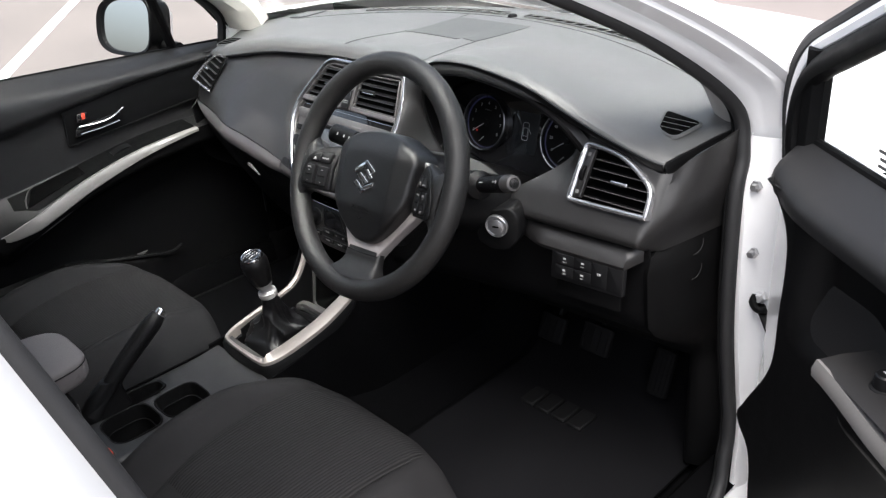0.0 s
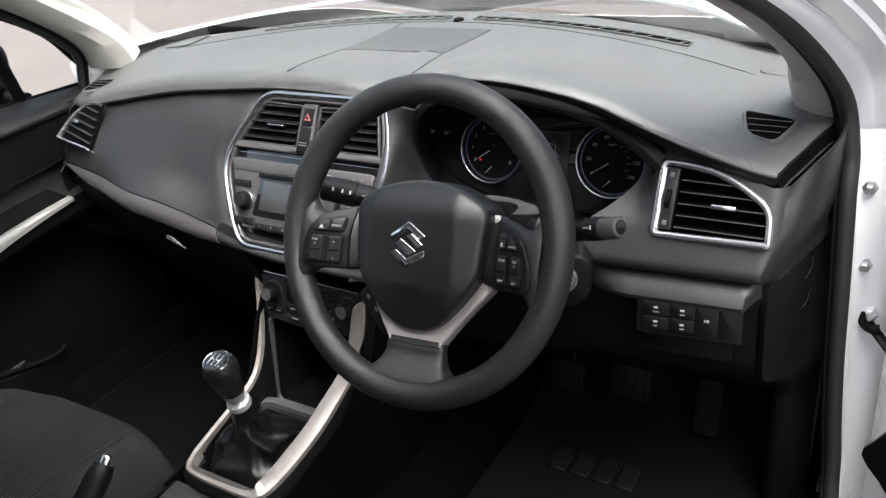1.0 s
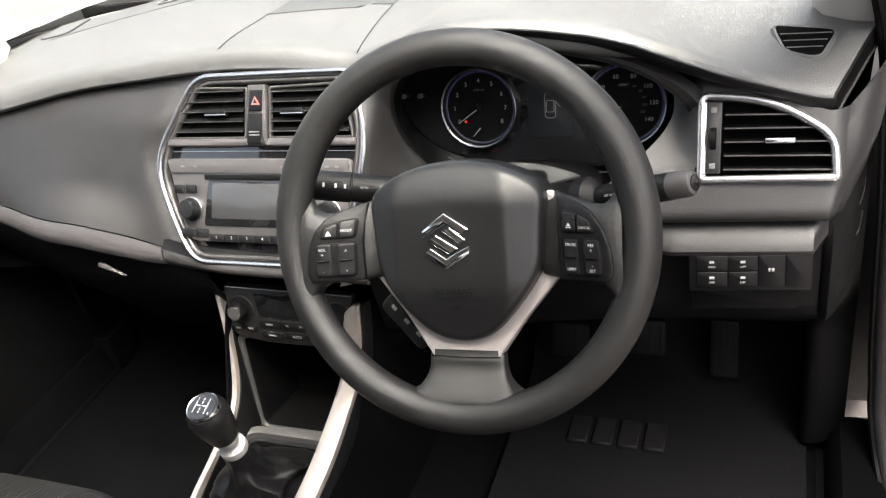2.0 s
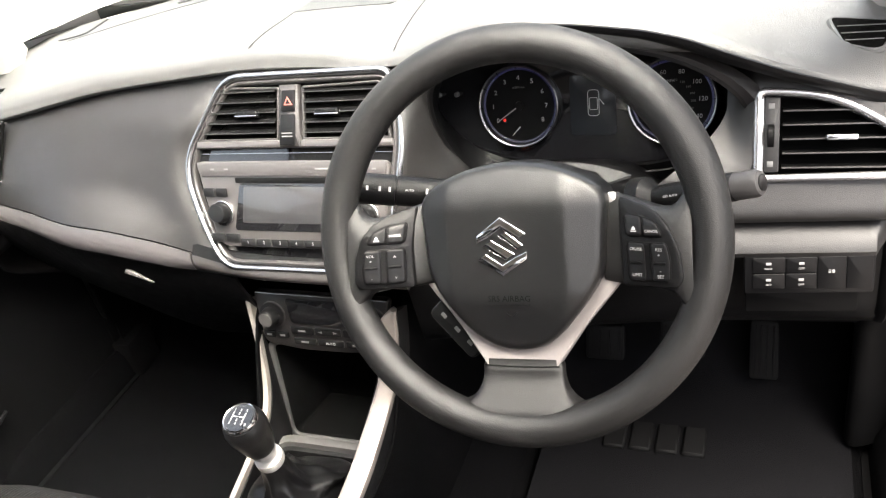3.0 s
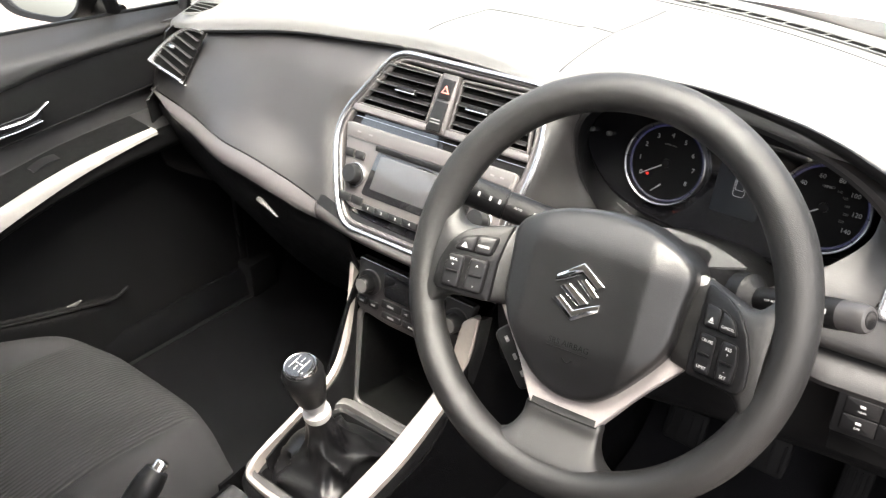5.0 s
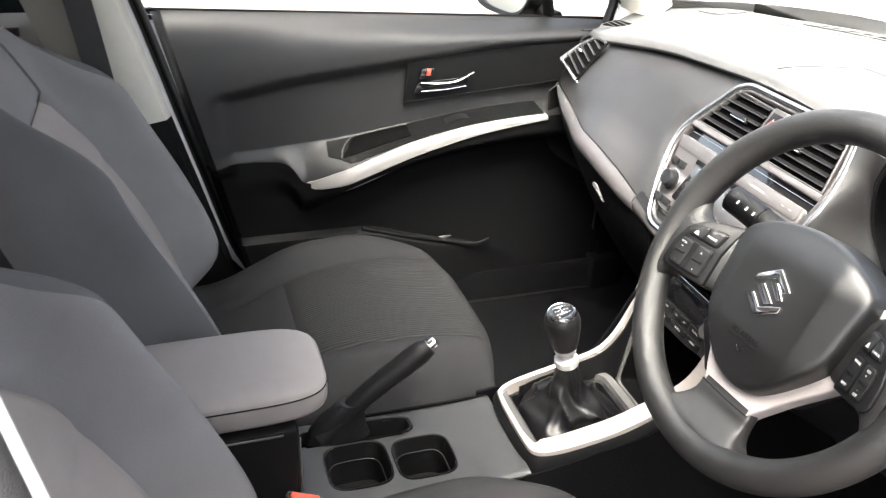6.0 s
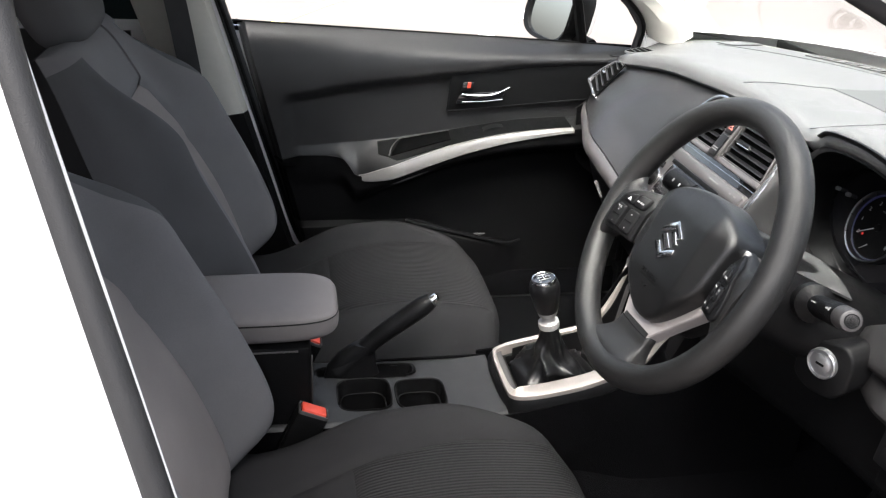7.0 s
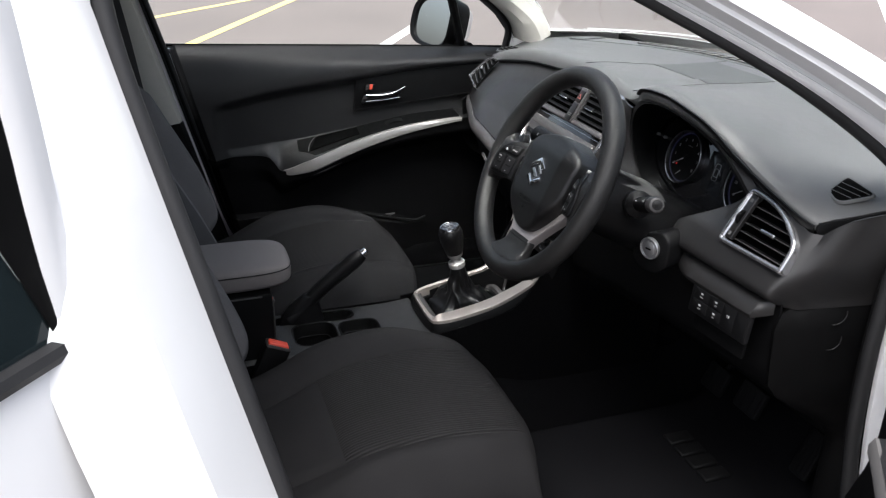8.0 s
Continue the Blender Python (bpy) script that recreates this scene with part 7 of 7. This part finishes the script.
# grab recess and window switch on the armrest
def shelf(y, k, up=0.0):
    """On the armrest's flat top: k from its inner edge to the door."""
    return V(-0.745 + arm_depth(y) * lerp(0.92, 0.093, k), y, top_z(y) - (top_z(y) - arm_z(y)) * lerp(0.92, 0.093, k) + up)


part("armrest_panel", thick(skin([[shelf(y, k, 0.0030) for k in steps(lerp(0.5, 0.02, soft((y + 0.235) / 0.05)), 1.0, 5)] for y in steps(-0.235, 0.235, 24)]), 0.002), BLACK, pdoor, "black panel on the armrest top")
gy = steps(-0.205, -0.062, 16)
# no hollow here: a black sheet stands for the recess's shade
part("grab_recess", thick(skin([[shelf(y, k, 0.0050) for k in steps(0.30, lerp(0.40, 0.92, soft((y + 0.205) / 0.03)), 4)] for y in gy]), 0.002), VOID, pdoor, "flat black patch for the dark of the armrest's grab recess")
part("grab_edge", tube(curve([shelf(-0.210, 0.30, 0.0055), shelf(-0.202, 0.62, 0.0058), shelf(-0.182, 0.92, 0.0058), shelf(-0.150, 0.95, 0.0058), shelf(-0.105, 0.95, 0.0058), shelf(-0.060, 0.95, 0.0055)], 30), 0.0015, 6), GREYP, pdoor, "pale edge of the grab recess")
part("window_switch", thick(skin([[shelf(y, k, 0.004 + 0.004 * math.sin(math.pi * (y - 0.02) / 0.05)) for k in steps(0.42, 0.75, 4)] for y in steps(0.02, 0.07, 6)]), 0.006), BUTTON, pdoor, "small black window switch")
part("pocket_hook", prism([(0.02, 0.512), (0.05, 0.512), (0.035, 0.505)], 0.004, at(hm2, 0, 0, 0.002), 0.001), GREYP, pdoor)
part("pocket_edge", tube(curve([(-0.728, -0.16, 0.552), (-0.726, -0.06, 0.523), (-0.725, 0.04, 0.497), (-0.725, 0.11, 0.482), (-0.727, 0.148, 0.490)], 24), 0.0035, 7), DARK, pdoor, "rounded map pocket edge")


def door_skin(s, y0, y1, drop=0.006, z0=0.30):
    return sheet(lambda y, t: V(s * side_x(lerp(z0, belt_z(y) - drop, t)), y, lerp(z0, belt_z(y) - drop, t)), steps(y0, y1, 18), steps(0, 1, 16), 0.004)


part("outer_panel", door_skin(-1, -0.64, 0.45, 0.030), PAINT, pdoor, "white painted door skin")
part("outer_belt_strip", thick(skin([[V(-side_x(belt_z(y) - 0.034) + 0.002, y, belt_z(y) - 0.034), V(-0.835, y, belt_z(y) - 0.010), V(-0.792, y, belt_z(y) - 0.004)] for y in steps(-0.62, 0.45, 14)]), 0.003), BLACK, pdoor, "black outer belt moulding")
part("belt_seal", tube([V(-0.778, y, belt_z(y) - 0.001) for y in steps(-0.60, 0.44, 20)], 0.0036, 8), BLACK, pdoor, "black window seal")


def frame_z(y):
    """The height of the window opening's upper edge."""
    return tab(y, (-0.64, 1.445), (-0.40, 1.46), (-0.15, 1.40), (0.04, 1.305), (0.225, 1.205), (0.36, 1.12), (0.44, 1.03))


def glass_x(z):
    return 0.79 - 0.30 * (z - 1.0)


pg = part("window_pane", sheet(lambda y, t: V(-glass_x(lerp(belt_z(y), frame_z(y), t)), y, lerp(belt_z(y) - 0.01, frame_z(y), t)), steps(-0.64, 0.43, 24), steps(0, 1, 10), 0.0035), GLASS, pdoor, "clear door window glass")
pg.visible_shadow = False
top = [V(-glass_x(frame_z(y)) , y, frame_z(y)) for y in steps(-0.64, 0.44, 40)]
part("window_frame", tube(top, 0.017, 8), BLACK, pdoor, "black window frame")
part("frame_post", tube([V(-glass_x(z), -0.605 - 0.20 * (z - 1.0), z) for z in steps(0.99, 1.44, 10)], 0.020, 8), BLACK, pdoor, "black rear window post")
part("quarter_post", tube([V(-glass_x(z) + 0.004, lerp(0.275, 0.20, (z - 1.0) / 0.22), z) for z in steps(0.985, 1.215, 10)], 0.013, 8), BLACK, pdoor, "black quarter window post")
part("sail_trim", prism([(0.30, 0.99), (0.435, 0.985), (0.425, 1.035), (0.36, 1.02)], 0.006, frame_at((-0.755, 0, 0), (0, 1, 0), (0.2, 0, 1)), 0.002), BLACK, pdoor)


def mirror_on(door, m, s, label):
    """A door mirror: shell, black surround and glass, facing m's -y."""
    rows = []
    for t, k in ((0.0, 1.0), (0.03, 1.03), (0.12, 1.03), (0.3, 1.0), (0.6, 0.88), (0.85, 0.62), (0.96, 0.36), (1.0, 0.12)):
        row = []
        for i in range(40):
            a = 2 * math.pi * i / 40
            x, z = 0.122 * spow(math.cos(a), 0.62), 0.078 * spow(math.sin(a), 0.62)
            row.append(m @ V(x * k + s * 0.01 * t, 0.135 * t, z * k - (0.012 * (x * s / 0.105) if z > 0 else 0)))
        rows.append(row)
    part("mirror_shell", skin(rows[4:], closed_cols=True, caps=False), PAINT, door, label)
    part("mirror_housing", skin(rows[1:5], closed_cols=True, caps=False), BLACK, door, "black rear half of the mirror housing")
    rim = part("mirror_surround", skin([rows[1], rows[0], [m @ ((m.inverted() @ p) * 0.90 + V(0, 0.006, 0)) for p in rows[0]], [m @ ((m.inverted() @ p) * 0.88 + V(0, 0.016, 0)) for p in rows[0]]], closed_cols=True), BLACK, door, "black mirror surround")
    cap = [m.inverted() @ p for p in rows[0]]
    bm = bmesh.new()
    bm.faces.new([bm.verts.new(m @ V(p.x * 0.93, 0.012, p.z * 0.93)) for p in cap])
    part("mirror_glass", thick(bm, 0.002), MIRROR, rim, "mirror glass showing the sky")
    part("mirror_arm", tube([m @ V(-s * 0.08, 0.05, -0.035), m @ V(-s * 0.12, 0.06, -0.05), m @ V(-s * 0.15, 0.07, -0.055)], [0.022, 0.020, 0.022], 10), BLACK, door, "black mirror arm")


mirror_on(pdoor, pose(-0.972, 0.235, 1.045, -13, 0, 10), -1, "white painted mirror shell")

# ---------- driver's door, swung wide ----------
TH = radians(53)
ddoor = thing("driver_door", (0.86, 0.38, 0.36), "driver's door standing wide open on its hinges", "car door")
DO = V(0.83, 0.406, 0)
DD, DI = V(math.sin(TH), -math.cos(TH), 0), V(-math.cos(TH), -math.sin(TH), 0)


def dd(s, z, w):
    """A place on the door: along it from the hinge, up, and towards the cabin."""
    return DO + DD * s + DI * w + V(0, 0, z)


def dtrim_w(s, z):
    w = 0.068
    w += 0.014 * soft((z - 1.0) / 0.02) * soft((1.045 - z) / 0.02)
    w -= 0.030 * soft((1.0 - z) / 0.03) * soft((z - 0.80) / 0.06) * soft((s - 0.14) / 0.06)
    w += 0.045 * soft((0.878 - z) / 0.02) * soft((z - 0.77) / 0.06) * soft((s - 0.28) / 0.06)
    w += 0.030 * soft((0.50 - z) / 0.10) * soft((s - 0.22) / 0.12)
    return w


def front_edge(z):
    return tab(z, (0.36, 0.112), (0.467, 0.098), (0.555, 0.080), (0.583, 0.036), (0.62, 0.052), (0.735, 0.117), (0.83, 0.123), (0.93, 0.124), (0.97, 0.105), (1.008, 0.060))


rows = []
for t in steps(0, 1, 60):
    z = lerp(0.385, 1.008, t)
    s0 = front_edge(z)
    rows.append([dd(s0 + 0.003, z, 0.0)] + [dd(lerp(s0, 1.06, k ** 1.6), z, dtrim_w(lerp(s0, 1.06, k ** 1.6), z) * (1 if k > 0.004 else 0.93)) for k in steps(0, 1, 50)])
part("door_trim", thick(skin(rows), 0.003), DARK, ddoor, "dark plastic door trim")


def belt_row(s):
    w = tab(s, (0.024, 0.030), (0.040, 0.058), (0.08, 0.071), (0.15, 0.086), (0.35, 0.082), (1.06, 0.080))
    return [dd(s, 1.038, 0.004), dd(s, 1.046, 0.010), dd(s, lerp(1.046, 1.012, 0.35), lerp(0.010, w, 0.4)), dd(s, lerp(1.046, 1.012, 0.75), lerp(0.010, w, 0.8)), dd(s, 1.010, w - 0.003), dd(s, 1.000, w), dd(s, 0.985, w - 0.004)]


part("belt_pad", thick(skin([belt_row(s) for s in [0.024, 0.030, 0.040, 0.06, 0.08, 0.11, 0.15] + steps(0.2, 1.06, 16)]), 0.003), DOORSKIN, ddoor, "soft grey-black top edge of the door trim")
# lit face of the pull cup: a patch lighter than the trim, tilted up
part("trim_bump", thick(skin([[dd(lerp(a, b, k), lerp(c, d, k), 0.042 + 0.20 * (0.90 - lerp(c, d, k))) for k in steps(0, 1, 8)] for a, c, b, d in ((0.142, 0.785, 0.290, 0.850), (0.126, 0.815, 0.320, 0.868), (0.118, 0.843, 0.335, 0.886), (0.136, 0.875, 0.325, 0.902), (0.165, 0.906, 0.28, 0.916))]), 0.002), DOORSKIN, ddoor, "smooth grey-black moulded cup behind the handle")
rows = []
for s in steps(0.300, 0.98, 30):
    z0, h = 0.880 - 0.012 * soft((s - 0.32) / 0.12) - 0.06 * soft((s - 0.5) / 0.5), 0.030
    rows.append([dd(s, z0, 0.110), dd(s, z0 + 0.001, 0.119), dd(s, z0 - 0.010, 0.124), dd(s, z0 - h * 0.7, 0.123), dd(s, z0 - h, 0.112), dd(s, z0 - h, 0.09)])
part("silver_strip", skin(rows, caps=True), STRIP, ddoor, "satin silver strip along the armrest")
part("armrest_top", skin([[dd(s, 0.882 - 0.06 * soft((s - 0.5) / 0.5), 0.04), dd(s, 0.884 - 0.06 * soft((s - 0.5) / 0.5), 0.09), dd(s, 0.880 - 0.06 * soft((s - 0.5) / 0.5), 0.119)] for s in steps(0.30, 1.0, 20)]), FASCIA, ddoor, "dark armrest top")
msw = frame_at(dd(0.368, 0.880, 0.080), DD, DI)
if (msw.to_3x3() @ V(0, 0, 1)).z < 0:
    msw = frame_at(dd(0.368, 0.880, 0.080), DD, -DI)
ms = part("mirror_switch", lathe([(0.016, 0), (0.015, 0.004), (0.0115, 0.005), (0.011, 0.020), (0.009, 0.022)], msw, 24), BUTTON, ddoor, "round black mirror adjuster knob")
part("print", prism(rect(-0.004, -0.0012, 0.004, 0.0012), 0.0004, at(msw, 0, 0, 0.022), 0.0001), INK, ms)
part("outer_panel", thick(skin([[dd(s, z, -0.035 - 0.03 * math.sin(math.pi * (z - 0.3) / 0.75)) for z in steps(0.33, 1.03, 14)] for s in steps(0.0, 1.08, 16)]), 0.004), PAINT, ddoor, "white painted door skin")
part("front_shut_face", thick(skin([[dd(0.0, z, -0.04), dd(-0.004, z, -0.01), dd(0.01 + 0.0, z, 0.02), dd(front_edge(z) * 0.8, z, 0.045), dd(front_edge(z) + 0.004, z, 0.060)] for z in steps(0.40, 0.985, 16)]), 0.003), PAINT, ddoor, "white painted door edge")
# window frame: outer rubber, white strip, inner black frame
oe = curve([dd(-0.016, 1.0, 0.004), dd(-0.034, 1.09, 0.002), dd(-0.012, 1.160, 0.0), dd(0.07, 1.214, 0.0), dd(0.25, 1.315, -0.008), dd(0.50, 1.425, -0.02), dd(0.80, 1.475, -0.03), dd(1.04, 1.46, -0.03)], 50)
part("frame_rubber", tube(oe, 0.010, 8), SEAL, ddoor, "black rubber edge of the window frame")
we = [p + DD * 0.016 + V(0, 0, -0.010) for p in oe]
part("window_frame", tube(we, 0.012, 8), PAINT, ddoor, "white painted window frame")
ie = [p + DD * 0.042 + V(0, 0, -0.026) + DI * 0.004 for p in oe]
part("inner_frame", tube(ie, 0.026, 10, flat=0.7), BLACK, ddoor, "black inner window frame")
dg = part("window_pane", thick(skin([[p, p.lerp(V(p.x, p.y, 1.03), 0.5), V(p.x, p.y, 1.02)] for p in [q + DD * 0.02 for q in ie]]), 0.0035), GLASS, ddoor, "clear door window glass")
dg.visible_shadow = False
part("quarter_post", tube([dd(0.036, z, 0.004) for z in steps(1.03, 1.17, 6)], 0.019, 8), BLACK, ddoor, "black quarter window post")
part("lower_seal", tube([dd(s, 1.046, 0.004) for s in steps(0.05, 1.05, 10)], 0.007, 8), BLACK, ddoor, "black window seal")
for k, (a, b) in enumerate(((0.185, 0.215), (0.19, 0.225), (0.188, 0.21))):
    part("etched_print", thick(skin([[dd(a, 1.085 - 0.009 * k, 0.0055), dd(a, 1.081 - 0.009 * k, 0.0055)], [dd(b, 1.085 - 0.009 * k, 0.0055), dd(b, 1.081 - 0.009 * k, 0.0055)]]), 0.0004), DIMINK, ddoor)
part("check_strap", tube([(0.788, 0.425, 0.745), (0.80, 0.41, 0.742), (0.83, 0.385, 0.722), (0.88, 0.35, 0.70)], 0.008, 8, flat=0.5), DARK, ddoor, "black door check strap")
part("strap_bolt", lathe([(0.012, 0), (0.012, 0.006), (0.008, 0.008), (0.007, 0.014)], frame_at((0.795, 0.418, 0.758), (1, 0, 0), (0, 0, 1)), 6), METAL, ddoor, "strap bolt", 20)
part("strap_clip", tube(curve([(0.787, 0.408, 0.762), (0.790, 0.400, 0.752), (0.800, 0.398, 0.744), (0.812, 0.400, 0.746)], 8), 0.006, 8), BLACK, ddoor)
mirror_on(ddoor, frame_at(dd(0.17, 1.045, -0.19), DI * -1, DD * -1), 1, "white painted mirror shell")

# ---------- rear doors ----------
def rear_door(s, name, label):
    rd = thing(name, (s * 0.84, -1.1, 0.36), label, "car door", "rear doors")
    y0 = -0.655
    part("outer_panel", door_skin(s, -1.60, y0), PAINT, rd, "white painted door skin")

    def p3(y, z, o=0.0):
        return V(s * (side_x(z) - 0.012 + o), y, z)

    fr = [p3(*q) for q in ((-0.672, 1.02), (-0.690, 1.15), (-0.708, 1.30), (-0.725, 1.44))]
    part("front_frame", thick(skin([[p + V(0, 0.022, 0), p + V(s * 0.006, 0.006, 0), p + V(s * 0.008, -0.014, 0), p + V(s * 0.004, -0.022, 0)] for p in curve(fr, 14)]), 0.003), PAINT, rd, "white painted window frame")
    part("frame_cover", thick(skin([[p + V(0, -0.022, 0), p + V(s * 0.003, -0.05, 0), p + V(0, -0.075, 0)] for p in curve(fr, 14)]), 0.003), BLACK, rd, "black window frame cover")
    part("window_pane", sheet(lambda y, t: p3(y, lerp(1.03, 1.43 - 0.1 * soft((-1.3 - y) / 0.3), t), -0.004), steps(-0.74, -1.58, 12), steps(0, 1, 8), 0.004), PRIVACY, rd, "dark tinted rear window")
    part("belt_moulding", tube([p3(y, belt_z(y) + 0.012, 0.004) for y in steps(-0.695, -1.60, 12)], 0.011, 8), SEAL, rd, "dark rubber belt moulding")
    part("handle", tube(curve([(s * 0.885, -1.40, 0.88), (s * 0.905, -1.43, 0.885), (s * 0.905, -1.53, 0.885), (s * 0.885, -1.56, 0.88)], 12), 0.010, 8), PAINT, rd, "white door handle")
    part("inner_trim", sheet(lambda y, t: V(s * 0.735, y, lerp(0.36, 1.02, t)), steps(-1.55, -0.78, 6), steps(0, 1, 6), 0.01), DARK, rd, "dark plastic inner trim")
    return rd


rear_door(-1, "rear_door", "closed white rear door on the far side")

# the near rear door stands open, its outer face to the front
RT = radians(49)
rdoor = thing("rear_door", (0.82, -0.72, 0.36), "white rear door standing open behind the front one", "car door", "rear doors")
RO, RD, RN = V(0.794, -0.698, 0), V(math.sin(RT), -math.cos(RT), 0), V(math.cos(RT), math.sin(RT), 0)


def rd(s, z, w=0.0):
    """A place on the open rear door: along it from its front edge, up, and out from its face."""
    return RO + RD * s + RN * w + V(0, 0, z)


part("outer_panel", thick(skin([[rd(lerp(-0.030, 0.93, k), lerp(0.34, 1.026, t), 0.035 * math.sin(math.pi * lerp(0.15, 0.95, t)) - 0.012 * (1 - soft(k * 14))) for t in steps(0, 1, 16)] for k in [q ** 1.5 for q in steps(0, 1, 22)]]), 0.004), PAINT, rdoor, "white painted door skin")
edge = [(-0.036, 0.97), (-0.024, 1.03), (-0.012, 1.15), (-0.006, 1.27), (0.008, 1.39), (0.06, 1.45), (0.2, 1.48), (0.5, 1.47)]
path = curve([rd(a, z) for a, z in edge], 36)
part("window_frame", thick(skin([[p - RD * 0.004 - RN * 0.014, p + RN * 0.002, p + RD * 0.016 + RN * 0.006, p + RD * 0.030 + RN * 0.005, p + RD * 0.035] for p in path]), 0.003), PAINT, rdoor, "white painted window frame")
bl = [(0.004, 1.025, 0.010), (0.010, 1.06, 0.020), (0.018, 1.12, 0.042), (0.023, 1.18, 0.066), (0.029, 1.26, 0.078), (0.04, 1.36, 0.088), (0.08, 1.42, 0.14)]
part("frame_cover", thick(skin([[rd(a, z, 0.001), rd(lerp(a, b, 0.5), z, 0.003), rd(b, z, 0.001)] for a, z, b in bl]), 0.003), BLACK, rdoor, "black window frame cover")
part("window_pane", thick(skin([[rd(tab(z, (1.02, 0.006), (1.06, 0.018), (1.12, 0.042), (1.18, 0.066), (1.42, 0.12)), z, -0.003), rd(0.5, z, -0.003), rd(lerp(0.90, 0.70, (z - 1.02) / 0.42), z, -0.003)] for z in steps(1.02, 1.44, 12)]), 0.004), PRIVACY, rdoor, "dark tinted rear window")
part("belt_moulding", tube([rd(k, 1.036, 0.004) for k in steps(0.002, 0.90, 12)], 0.012, 8), SEAL, rdoor, "dark rubber belt moulding")
part("inner_trim", thick(skin([[rd(k, z, -0.06) for z in steps(0.38, 1.02, 5)] for k in steps(0.06, 0.90, 6)]), 0.01), DARK, rdoor, "dark plastic inner trim")
part("handle", tube(curve([rd(0.74, 0.88, 0.03), rd(0.76, 0.885, 0.05), rd(0.86, 0.885, 0.05), rd(0.88, 0.88, 0.03)], 12), 0.010, 8), PAINT, rdoor, "white door handle")
